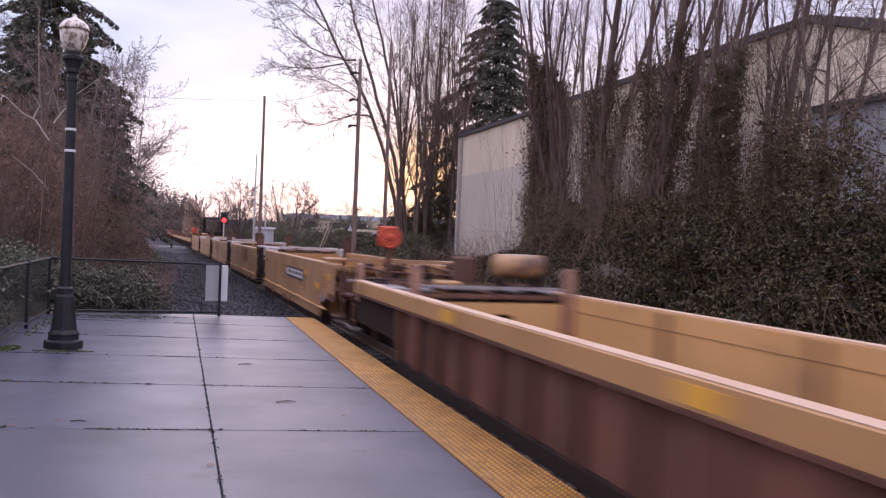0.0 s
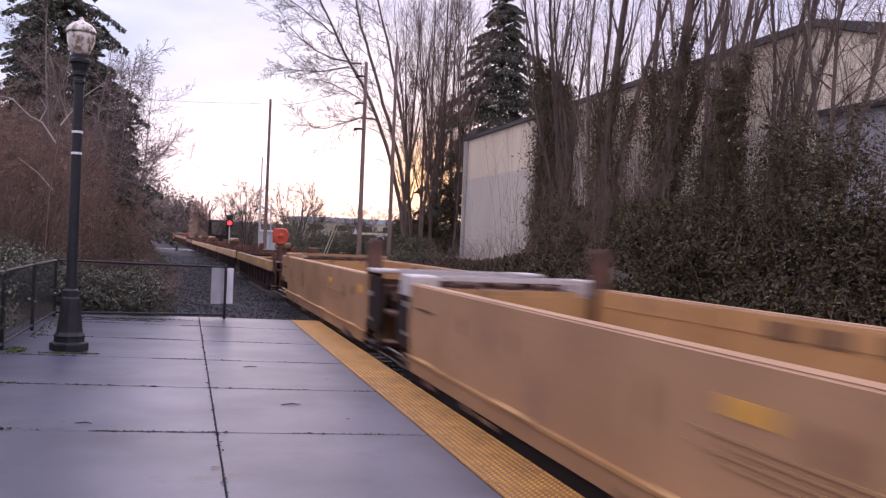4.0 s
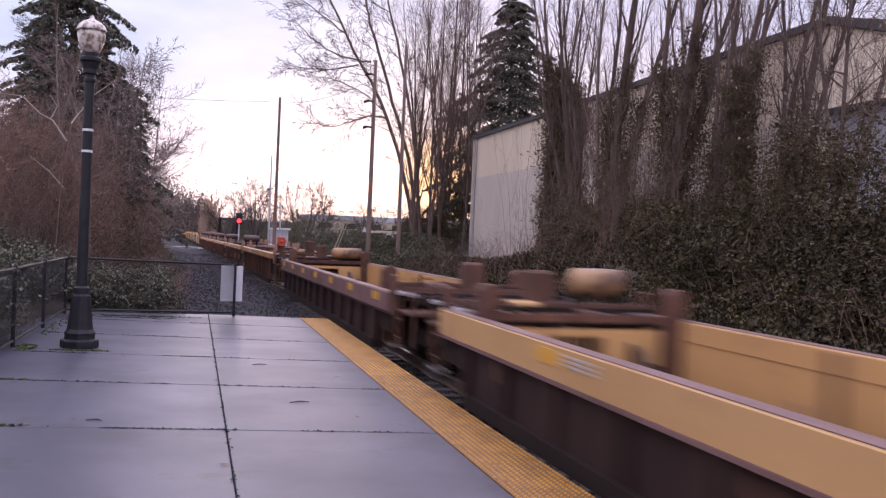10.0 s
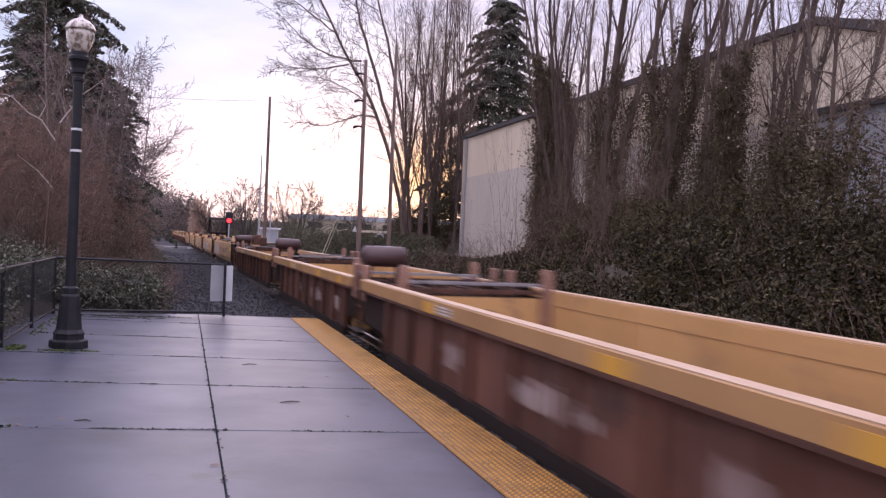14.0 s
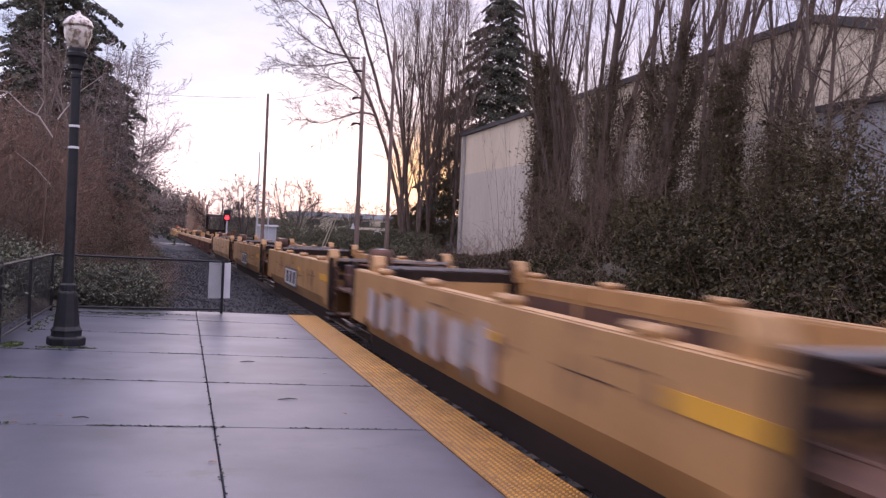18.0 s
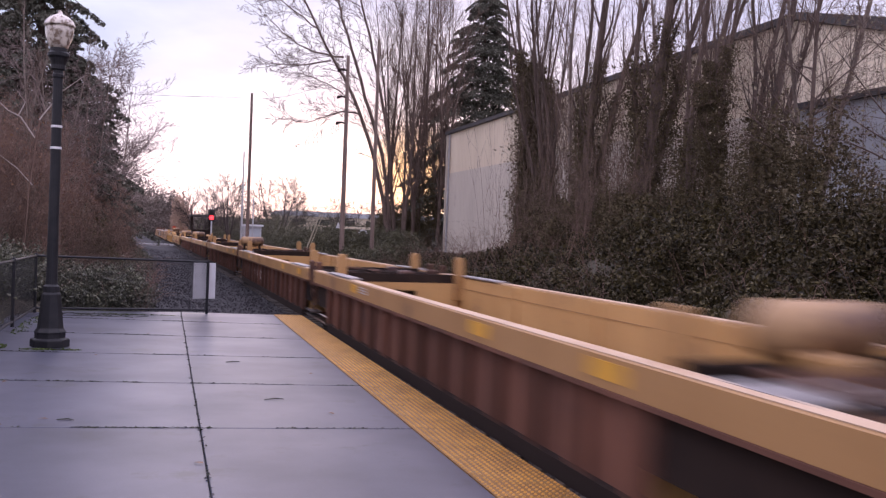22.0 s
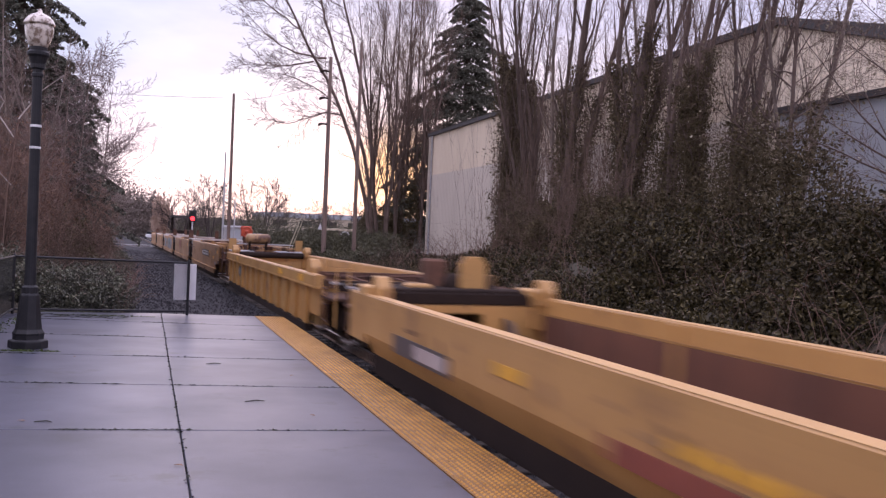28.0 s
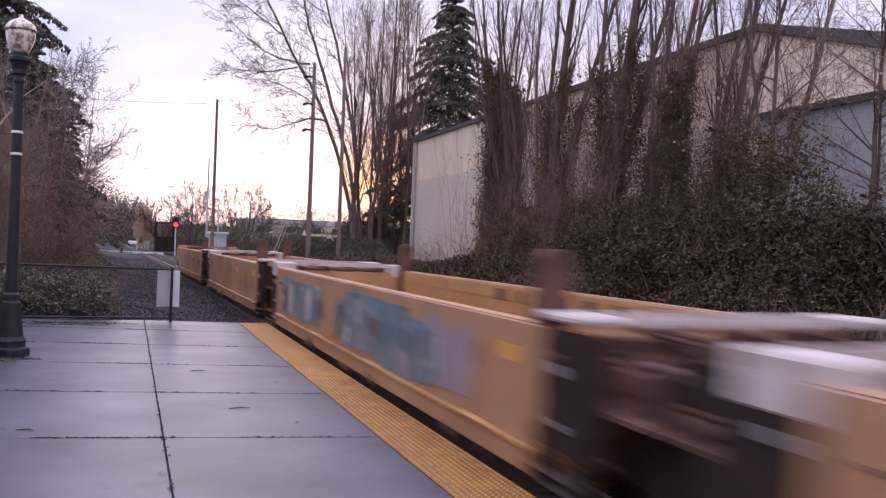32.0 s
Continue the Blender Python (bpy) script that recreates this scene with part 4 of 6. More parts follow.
    if style == "tan" and front == "coupler":
        hand_brake(car, -0.5, 1.15, 0.8)
    elif style == "dark" and front == "coupler":
        hand_brake(car, -1.15, b0 - 0.25)
    elif style == "brown" and front == "coupler":
        hand_brake(car, -1.30, 0.75, 0.6, 0.3)
    # what sets the styles apart
    if style == "lugged":
        for i in range(4):
            yy = b0 + 1.2 + i * (b1 - b0 - 2.4) / 3
            for s in (-1, 1):
                part("lug", shared(("lug",), lambda: cuboid(-0.1, 0.1, -0.20, 0.20, 0, 0.10), TAN, bevel=0.035), TAN, car, at=pose(s * (H - 0.1), yy + (0.5 if s > 0 else 0), top))
        part("inner_recess", cuboid(H - 0.240, H - 0.228, b0 + 0.6, b1 - 0.6, 0.45, top - 0.30), RUST, car)
        for i in range(3):
            bars(car, b0 + 1.5 + i * 3.2, b0 + 2.6 + i * 3.2, top - 0.42 - 0.1 * (i % 2), top - 0.405 - 0.1 * (i % 2), RUST, "weld_seam", x=-H - 0.004)
    if style == "tan":
        # dark plates on the inner wall stand in for the shade inside its holes
        for i in range(8):
            yy = 3.7 + i * 0.8
            part("inner_pocket", shared(("inner_pocket",), lambda: cuboid(-0.02, 0.0, -0.16, 0.16, -0.10, 0.10), STAINSHADE, bevel=0.02), STAINSHADE, car, at=pose(H - 0.216, yy, top - 0.17))
        part("side_ledge", cuboid(-H - 0.06, -H, b0 + 0.02, b1 - 0.02, 0.46, 0.49), TAN, car)
        part("side_skirt", cuboid(-H - 0.035, -H, b0 + 0.1, b1 - 0.1, zb - 0.06, 0.46), TANPINK, car)
        for i in range(4):
            yy = y0 + 1.2 + i * (y1 - y0 - 2.4) / 3
            part("step_plate", shared(("step_plate",), lambda: cuboid(-0.05, 0.03, -0.42, 0.42, 0, 0.03), BUFF, bevel=0.008), BUFF, car, at=pose(-H - 0.04, yy, 0.49))
        bars(car, 2.1, 2.4, top - 0.36, top - 0.22, ORANGE, "reflector")
        if front == "coupler":
            bars(car, 3.5, 4.1, top - 0.62, top - 0.50, ORANGE, "reflector")
            bars(car, 5.55, 5.85, top - 0.40, top - 0.28, ORANGE, "reflector")
            for i in range(4):
                bars(car, 2.7, 3.5 - 0.2 * (i % 2), top - 0.34 - 0.07 * i, top - 0.31 - 0.07 * i, STAINTAN)
            spray(car, 2.6, 3.4, 0.60, 0.82, LILAC, 90 + seed, rough_=0.5)
        else:
            if seed not in (2, 3, 30):
                bars(car, 5.5, 5.85, top - 0.36, top - 0.24, ORANGE, "reflector")
            for i in range(4 if seed != 31 else 0):
                bars(car, 4.2, 6.2 - 0.3 * (i % 2), top - 0.50 - 0.055 * i, top - 0.48 - 0.055 * i, STAINTAN)
        bars(car, y1 - 1.3, y1 - 0.4, top - 0.34, top - 0.31, RUST)
    if style == "plain":
        part("inner_recess", cuboid(H - 0.240, H - 0.228, b0 + 0.2, b1 - 0.2, 0.3, top - 0.26), BROWN, car)
        bars(car, 5.4, 11.0, 0.60, 0.76, MAROON, "stripe", label="dull maroon stripe")
        for i in range(5):
            spray(car, 8.95 + 0.24 * i, 9.17 + 0.24 * i, 0.80 + 0.02 * (i % 2), 0.95 - 0.02 * (i % 3), ORANGE, 110 + i, rough_=0.35)
        bars(car, 12.6, 13.2, 0.86, 0.98, ORANGE, "reflector")
        bars(car, 14.6, 16.9, 0.60, 0.84, PANELGREY, "plate_frame")
        bars(car, 14.7, 15.9, 0.64, 0.80, PALEPINK, "plate", x=-H - 0.018)
        for xa in (-H, H - 0.4):
            part("corner_block", cuboid(xa, xa + 0.4, b1 + 0.05, b1 + 0.6, top - 0.02, top + 0.13), BUFF, car, bevel=0.02)
        part("end_slab", cuboid(-H + 0.42, H - 0.42, b1 + 0.2, b1 + 1.4, top + 0.02, top + 0.10), GRIMESHADE, car, bevel=0.02)
        bm = bmesh.new()
        prism(bm, [(0.15, 0), (0.15, 0.42), (0.25, 0.54), (0.5, 0.54), (0.6, 0.42), (0.6, 0)], "y", b1 + 0.6, b1 + 0.66)
        for v in bm.verts:
            v.co.z += top + 0.08
        part("brake_cover", bm, YELLOW, car, "yellow rounded brake cover", bevel=0.01)
    if style == "ribbed":
        for xa, xb in ((-1.45, -0.62), (0.3, 1.4)):
            part("end_deck", cuboid(xa, xb, length - 2.5, length - 1.3, 1.36, 1.41), GALV, car, "pale galvanised end deck")
            part("deck_bearer", cuboid(xa + 0.04, xb - 0.04, length - 2.45, length - 2.35, 1.1, 1.36), GRIMESHADE, car)
        part("end_deck", cuboid(-1.3, 1.2, length - 0.5, length - 0.2, 1.62, 1.66), GALV, car, "pale galvanised end deck")
        bm = bmesh.new()
        tube(bm, [(-1.2, b1 - 0.15, 1.28), (1.2, b1 - 0.15, 1.28)], [0.11, 0.11], 14)
        part("end_roller", bm, GRIMESHADE, car, "dark round end beam")
        for xa in (-1.4, 1.2):
            part("end_panel", cuboid(xa, xa + 0.28, length - 0.9, length - 0.84, 1.3, 1.85), YELLOW, car)
        bars(car, b1 - 3.6, b1 - 2.2, 0.62, 0.95, PANELGREY, "plate_frame", x=-H + 0.07)
        for i in range(2):
            bars(car, b1 - 3.5 + i * 0.7, b1 - 2.9 + i * 0.7, 0.68, 0.89, PALEPINK if i else SLATE, "plate", x=-H + 0.06)
    if st["rib"]:
        for yy in [2.4 + 2.6 * i for i in range(7)] if style == "mauve" else (b0 + 0.3, b0 + 3.2, b1 - 3.0):
            bars(car, yy, yy + 0.5, top - 0.19, top - 0.05, ORANGE, "reflector", x=-H - 0.006)
    # rust-brown skirt stains that also paint in the shade low on the side
    if style == "tan":
        for i in range(9):
            yy = b0 + 0.4 + (b1 - b0 - 1.6) * rnd.random()
            spray(car, yy, yy + rnd.uniform(0.15, 0.8), 0.19, 0.26 + 0.18 * rnd.random(), (STAINBROWN, STAINSHADE, STAINRUST)[i % 3], seed * 30 + i, "stain", x=-HALF - 0.037, rough_=0.5)
    for i in range(11):
        yy = b0 + 0.6 + (b1 - b0 - 1.4) * rnd.random()
        z1_ = top - ch - 0.02 - (0.1 if smooth_side else 0.04)
        spray(car, yy, yy + rnd.uniform(0.05, 0.3), z1_ - rnd.uniform(0.25, 0.7), z1_, STAIN[style][i % 2], seed * 20 + i, "stain", x=-HALF + (0.087 if st["rib"] else -0.002), rough_=0.6)
    if style in ("lugged", "plain"):
        for i in range(8):
            yy = b0 + 0.8 + (b1 - b0 - 2.6) * rnd.random()
            zz = rnd.uniform(0.72, top - 0.2)
            spray(car, yy, yy + rnd.uniform(0.4, 1.1), zz, zz + rnd.uniform(0.03, 0.09), (STAINTAN, STAINBROWN)[i % 2], seed * 40 + i, "stain", x=-HALF - 0.002, rough_=0.6)
    if style in ("brown", "rusty", "dark"):
        for i in range(3):
            bars(car, b1 - 3.75, b1 - 3.15, top - 0.16 + 0.04 * i, top - 0.14 + 0.04 * i, SIGNWHITE if style == "brown" else WHITEDECK, x=-H - 0.006)
    if style == "lugged":
        bars(car, y0 + 0.05, y0 + 1.1, 1.03, 1.17, ORANGE, "reflector")
        bars(car, 6.4, 6.7, 1.06, 1.16, ORANGE, "reflector")
    return car


def white_panel(car, y0, y1, z0, z1, n=3):
    """A white plate in a dark frame with dark bars on it."""
    bars(car, y0, y1, z0, z1, PANELGREY, "plate_frame")
    bars(car, y0 + 0.12, y1 - 0.12, z0 + 0.06, z1 - 0.06, SIGNWHITE, "plate", x=-HALF - 0.018)
    w = (y1 - y0 - 0.5) / n
    for i in range(n):
        bars(car, y0 + 0.28 + i * w, y0 + 0.28 + i * w + w * 0.58, z0 + 0.12, z1 - 0.10, STAINSHADE, "plate_mark", x=-HALF - 0.023)


C, K = "link", "coupler"
TRAIN = [  # style, front end's distance at the start, rear end's, kinds of end
    ("first", 0.0, 17.4, C, K),
    ("tan", 17.4, 34.7, K, C), ("tan", 34.7, 50.3, C, C), ("tan", 50.3, 65.3, C, C), ("tan", 65.3, 80.8, C, C), ("tan", 80.8, 97.6, C, K),
    ("dark", 97.6, 115.6, K, C), ("dark", 115.6, 131.5, C, C), ("dark", 131.5, 147.1, C, C), ("dark", 147.1, 163.0, C, C), ("dark", 163.0, 179.4, C, K),
    ("mauve", 179.4, 200.4, K, K),
    ("brown", 200.4, 218.3, K, C), ("brown", 218.3, 234.1, C, C), ("brown", 234.1, 249.6, C, C), ("brown", 249.6, 265.0, C, C), ("brown", 265.0, 283.3, C, K),
    ("lugged", 283.3, 301.3, K, C), ("lugged", 301.3, 317.2, C, C), ("lugged", 317.2, 333.2, C, C), ("lugged", 333.2, 349.3, C, C), ("lugged", 349.3, 366.8, C, K),
    ("rusty", 366.8, 385.8, K, C), ("rusty", 385.8, 404.5, C, C), ("rusty", 404.5, 422.9, C, C), ("rusty", 422.9, 440.9, C, C), ("rusty", 440.9, 459.6, C, K),
    ("plain", 459.6, 480.9, K, K), ("ribbed", 480.9, 502.2, K, K),
    ("tan", 502.2, 520.0, K, C), ("tan", 520.0, 536.3, C, C), ("tan", 536.3, 553.2, C, C), ("tan", 553.2, 568.9, C, C), ("tan", 568.9, 585.8, C, K),
]


def gone(t):
    """How far the train has come after t seconds."""
    return 16.6 * t


CARS = []
for i, (style, a, b, k0, k1) in enumerate(TRAIN):
    car = well_car(style, b - a, k0, k1, i)
    CARS.append((car, a, b))

by_start = {a: car for car, a, b in CARS}
for a in (17.4, 502.2):
    white_panel(by_start[a], 6.15, 9.45, 0.91, 1.21, 4)
for a, b in ((34.7, 5.4), (50.3, 8.2), (520.0, 8.2)):
    for i in range(3):
        spray(by_start[a], b + 0.1 + 0.65 * i, b + 0.55 + 0.65 * i, 0.84, 1.30, MAROON, int(a) + i, name="marking", rough_=0.15)
    bars(by_start[a], b, b + 1.95, 1.26, 1.38, MAROON)
for a in (317.2, 333.2):
    white_panel(by_start[a], 6.85, 9.5, 0.53, 1.08, 3)
for a, b in ((218.3, 0.0), (234.1, 0.4), (249.6, -0.2)):
    rnd = random.Random(int(a))
    for y0_, y1_ in ((4.6, 6.6), (8.4, 9.2), (2.3, 2.9)):
        spray(by_start[a], y0_ + b, y1_ + b, 0.48, 0.86, SPRAYROSE, int(a) + int(10 * y0_), x=-HALF + 0.087, rough_=0.5, k=22)
        for i in range(int((y1_ - y0_) / 0.2)):
            yy = y0_ + b + 0.2 * i + rnd.uniform(0, 0.08)
            spray(by_start[a], yy, yy + rnd.uniform(0.06, 0.15), 0.46 + rnd.uniform(0, 0.14), 0.88 - rnd.uniform(0, 0.14), PALEPINK, int(a) + i, x=-HALF + 0.082, rough_=0.5)
for a in (385.8, 404.5, 422.9):
    spray(by_start[a], 10.4, 11.3, 0.44, 0.80, PALEPINK, int(a), x=-HALF + 0.085, rough_=0.1)
    spray(by_start[a], 11.5, 12.5, 0.46, 0.82, PALEPINK, int(a) + 2, x=-HALF + 0.085, rough_=0.1)
    spray(by_start[a], 3.2, 3.8, 0.45, 0.70, PALEPINK, int(a) + 3, x=-HALF + 0.085)
for y in (115.6, 131.5, 147.1):
    spray(by_start[y], 6.7, 7.6, 0.42, 0.76, SPRAYGREY, int(y), x=-HALF + 0.085, rough_=0.25)
    spray(by_start[y], 8.0, 8.9, 0.44, 0.76, SPRAYGREY, int(y) + 1, x=-HALF + 0.085, rough_=0.1)
first_lug, second_lug = by_start[283.3], by_start[301.3]
bars(first_lug, 5.6, 7.4, 0.84, 1.10, PANELGREY, "plate_frame")
bars(first_lug, 5.66, 6.4, 0.88, 1.06, PALEPINK, "plate", x=-HALF - 0.018)
spray(first_lug, 7.6, 8.1, 0.75, 1.25, REDPAINT, 5)
for i in range(4):
    spray(first_lug, 11.4 + 1.1 * i, 12.3 + 1.1 * i, 0.45 + 0.05 * i, 1.28, PALEPINK, 40 + i)
for i in range(7):
    spray(second_lug, 6.4 + 1.0 * i, 7.3 + 1.0 * i, 0.5, 1.30 - 0.08 * (i % 2), PALEPINK, 50 + i, rough_=0.45)
    spray(second_lug, 6.3 + 1.0 * i, 6.55 + 1.0 * i, 0.45, 1.2, SLATE if i % 2 else BROWN, 60 + i, x=-HALF - 0.009, rough_=0.45)
tagged(second_lug, "smooth tan well car, empty, with pale sprayed letters along the side")
art = by_start[536.3]
tagged(art, "smooth tan well car, empty, its side sprayed blue and grey")
spray(art, 2.9, 5.0, 0.56, 1.40, LILAC, 70, rough_=0.4)
spray(art, 3.9, 9.2, 0.50, 1.42, SLATE, 71, x=-HALF - 0.008, rough_=0.35)
spray(art, 4.2, 9.0, 1.0, 1.44, BLUEGREY, 72, x=-HALF - 0.013, rough_=0.5, k=22)
spray(art, 5.4, 6.9, 0.76, 1.1, BLUEGREY, 73, x=-HALF - 0.013, rough_=0.5)
spray(art, 9.1, 10.6, 0.50, 1.42, TANPINK, 74, x=-HALF - 0.008)
spray(art, 10.2, 14.9, 0.50, 1.42, SLATE, 75, x=-HALF - 0.006, rough_=0.35)
for i in range(5):
    spray(art, 10.4 + 0.9 * i, 11.0 + 0.9 * i, 0.54, 1.38 - 0.1 * (i % 2), PALEPINK if i % 2 else BLUEGREY, 76 + i, x=-HALF - 0.011, rough_=0.45)
for i in range(9):
    spray(art, 4.0 + 1.2 * i, 4.2 + 1.2 * i + 0.3 * (i % 3), 0.62 + 0.1 * (i % 4), 1.34 - 0.08 * (i % 3), (PALEPINK, SLATE, STAINRUST)[i % 3], 120 + i, x=-HALF - 0.018, rough_=0.6)
for i in range(5):
    spray(art, 4.2 + 1.0 * i, 4.7 + 1.0 * i, 0.52, 0.9, LILAC if i % 2 else BLUEGREY, 86 + i, x=-HALF - 0.015, rough_=0.5)


# ---- buildings ----


def corrugated(bm, x, y0, y1, z0, z1, pitch=0.3, depth=0.03, axis="y"):
    """A ribbed metal sheet standing in the plane x (or y) with upright ribs."""
    n = int((y1 - y0) / pitch)
    pts = []
    for i in range(n + 1):
        a = y0 + (y1 - y0) * i / n
        w = (y1 - y0) / n
        pts += [(a, 0.0), (a + w * 0.62, 0.0), (a + w * 0.74, -depth), (a + w * 0.88, -depth)]
    pts = [p for p in pts if p[0] <= y1]
    row = []
    for a, d in pts:
        for z in (z0, z1):
            row.append(bm.verts.new((x + d, a, z) if axis == "y" else (a, x + d, z)))
    for i in range(len(pts) - 1):
        bm.faces.new((row[2 * i], row[2 * i + 2], row[2 * i + 3], row[2 * i + 1]))


WB, WF, WN, WT = 18.0, 59.0, 23.4, 8.85
hall = thing("warehouse", Matrix(), "long metal-clad warehouse, beige above white, behind bare trees", "building")
part("wall_core", cuboid(WB + 0.05, WB + 24, WN, WF, 0.5, WT - 0.02), WALLBEIGE, hall)
bm = bmesh.new()
corrugated(bm, WB, WN - 0.02, WF + 0.02, 6.15, WT)
part("wall_sheet", bm, WALLBEIGE, hall, "beige ribbed metal upper wall")
bm = bmesh.new()
corrugated(bm, WB - 0.03, WN - 0.02, WF + 0.02, 0.5, 6.15)
part("wall_sheet", bm, WALLWHITE, hall, "white ribbed metal lower wall")
bm = bmesh.new()
corrugated(bm, WN - 0.03, WB, WB + 24, 0.5, WT, axis="x")
part("wall_sheet", bm, WALLBEIGE, hall)
part("eaves_trim", cuboid(WB - 0.16, WB + 0.06, WN - 0.2, WF + 0.2, WT - 0.06, WT + 0.16), ROOFDARK, hall)
part("eaves_trim", cuboid(WB + 0.06, WB + 24, WN - 0.2, WN + 0.05, WT - 0.06, WT + 0.16), ROOFDARK, hall)
bm = bmesh.new()
prism(bm, [(WB - 0.1, WT + 0.16), (WB + 12, WT + 0.9), (WB + 24, WT + 0.16)], "y", WN - 0.2, WF + 0.2)
part("roof", bm, ROOFDARK, hall)
part("corner_trim", cuboid(WB - 0.1, WB + 0.0, WF - 0.16, WF + 0.06, 0.5, WT), WALLWHITE, hall)
part("downpipe", cuboid(WB - 0.16, WB - 0.06, WF - 0.75, WF - 0.65, 0.8, WT - 0.1), GALV, hall)

annex = thing("annex", Matrix(), "lower bluish-white block joined to the warehouse end", "building")
part("wall", cuboid(WB + 0.2, WB + 24, -12, WN - 0.1, 0.5, 6.1), ANNEXWALL, annex)
part("roof_edge", cuboid(WB + 0.02, WB + 24, -12, WN - 0.1, 6.1, 6.28), ROOFDARK, annex)

# ---- vegetation ----


def grow(rng, levels, p, d, length, r, level, out_, least=0.0035):
    """A branch as a bent, tapered path, and the branches that leave it. Each level: parts, children, child length, angle, pull upwards, wobble, first child."""
    n, kids, ratio, angle, pull, wob, first = levels[level]
    pts, dirs, q = [p], [d], p
    for i in range(n):
        d = d + rng.normal(0, wob, 3)
        d[2] += pull
        d = d / math.sqrt(d @ d)
        q = q + d * (length / n)
        pts.append(q)
        dirs.append(d)
    out_.append((level, pts, [max(r * (1 - 0.85 * i / n), least) for i in range(n + 1)]))
    if level + 1 >= len(levels):
        return
    for k in range(kids):
        u = first + (0.98 - first) * (k + rng.uniform(0, 1)) / kids
        i = min(n - 1, int(u * n))
        s = pts[i] + (pts[i + 1] - pts[i]) * (u * n - i)
        side = np.cross(dirs[i], rng.normal(0, 1, 3))
        side /= math.sqrt(side @ side) + 1e-9
        a = math.radians(angle * rng.uniform(0.7, 1.3))
        grow(rng, levels, s, dirs[i] * math.cos(a) + side * math.sin(a), length * ratio * (1.1 - 0.6 * u) * rng.uniform(0.6, 1.3), max(r * (1 - 0.8 * u) * 0.42, least), level + 1, out_, least)


def twig_mesh(name, A, B, r0, r1, mat):
    """Thin three-sided twigs, as loose faces, from arrays of their ends and radii."""
    A, B, r0, r1 = np.array(A), np.array(B), np.array(r0)[:, None], np.array(r1)[:, None]
    d = B - A
    d /= np.linalg.norm(d, axis=1)[:, None] + 1e-9
    u = np.cross(d, (0.31, 0.9, 0.23))
    u /= np.linalg.norm(u, axis=1)[:, None] + 1e-9
    v = np.cross(d, u)
    ring = [u, -0.5 * u + 0.87 * v, -0.5 * u - 0.87 * v]
    faces = []
    for k in range(3):
        a, b = ring[k], ring[(k + 1) % 3]
        faces += [A + r0 * a, A + r0 * b, B + r1 * b, B + r1 * a]
    return quads_mesh(name, np.stack(faces, 1).reshape(-1, 3), mat)


def segments(paths):
    A, B, r0, r1 = [], [], [], []
    for level, pts, rad in paths:
        A += pts[:-1]
        B += pts[1:]
        r0 += rad[:-1]
        r1 += rad[1:]
    return A, B, r0, r1


def bare_tree(label, seed, bark, twig, stems, levels, thick=2, ivy=0, ivy_top=0.5, ivy_size=0.045, ivy_spread=0.17, dry=0, dry_size=0.035, dry_mat=None, least=0.0035):
    """stems: lean x, lean y, height, radius of each; levels as in grow(); thick: how many levels are bark."""
    rng = np.random.default_rng(seed)
    paths = []
    for lx, ly, hgt, r in stems:
        d = np.array([lx, ly, 1.0])
        grow(rng, levels, np.array([lx * 0.6, ly * 0.6, 0.0]), d / np.linalg.norm(d), hgt, r, 0, paths, least)
    tree = thing("bare_tree", Matrix(), label, "tree")
    bm = bmesh.new()
    for level, pts, rad in paths:
        if level < thick:
            tube(bm, pts, rad, 8 if level == 0 else 4, cap=False)
    part("trunk", mesh_of(bm, "trunk", bark, smooth=True), bark, tree)
    fine = [p for p in paths if p[0] >= thick]
    part("crown", twig_mesh("crown", *segments(fine), twig), twig, tree)
    if ivy:
        trunks = [p for p in paths if p[0] == 0]
        cs_ = []
        for level, pts, rad in trunks:
            n = len(pts) - 1
            m_ = ivy // len(trunks)
            k = rng.uniform(0, 1, m_) ** 1.15 * ivy_top * n
            i = np.minimum(k.astype(int), n - 1)
            P, R = np.array(pts), np.array(rad)
            c = P[i] + (P[i + 1] - P[i]) * (k - i)[:, None]
            lump = 1.0 + 0.7 * np.sin(k * 2.3 + len(cs_)) * np.sin(k * 5.1)
            a = rng.uniform(0, 6.28, m_)
            rr = (R[i] * rng.uniform(0.8, 1.6, m_) + np.abs(rng.normal(0, ivy_spread, m_)) * lump)
            cs_.append(c + np.stack([np.cos(a) * rr, np.sin(a) * rr, rng.normal(0, 0.05, m_)], 1))
        part("ivy", quads_mesh("ivy", leaves(rng, np.concatenate(cs_), ivy_size), IVY, per=3), IVY, tree, "dark ivy climbing the trunk")
    if dry:
        tips = [p[1][-1] for p in fine]
        c = np.array([tips[i] for i in rng.integers(0, len(tips), dry)]) + rng.normal(0, 0.05, (dry, 3))
        part("withered_leaves", quads_mesh("withered_leaves", leaves(rng, c, dry_size), dry_mat, per=3), dry_mat, tree, "withered leaves")
    return tree


UPRIGHT = [(13, 21, 0.16, 24, 0.02, 0.05, 0.2), (6, 6, 0.5, 28, 0.22, 0.08, 0.12), (4, 4, 0.55, 32, 0.10, 0.12, 0.15), (3, 0, 0, 0, 0.06, 0.16, 0)]
OPEN = [(11, 22, 0.40, 54, 0.015, 0.04, 0.22), (7, 10, 0.45, 44, 0.01, 0.07, 0.15), (5, 6, 0.5, 38, 0.0, 0.12, 0.1), (4, 0, 0, 0, 0.02, 0.16, 0)]
HAZE = [(9, 22, 0.36, 46, 0.02, 0.05, 0.2), (6, 9, 0.45, 40, 0.05, 0.09, 0.1), (4, 6, 0.5, 42, 0.0, 0.15, 0.1), (4, 0, 0, 0, -0.05, 0.22, 0)]
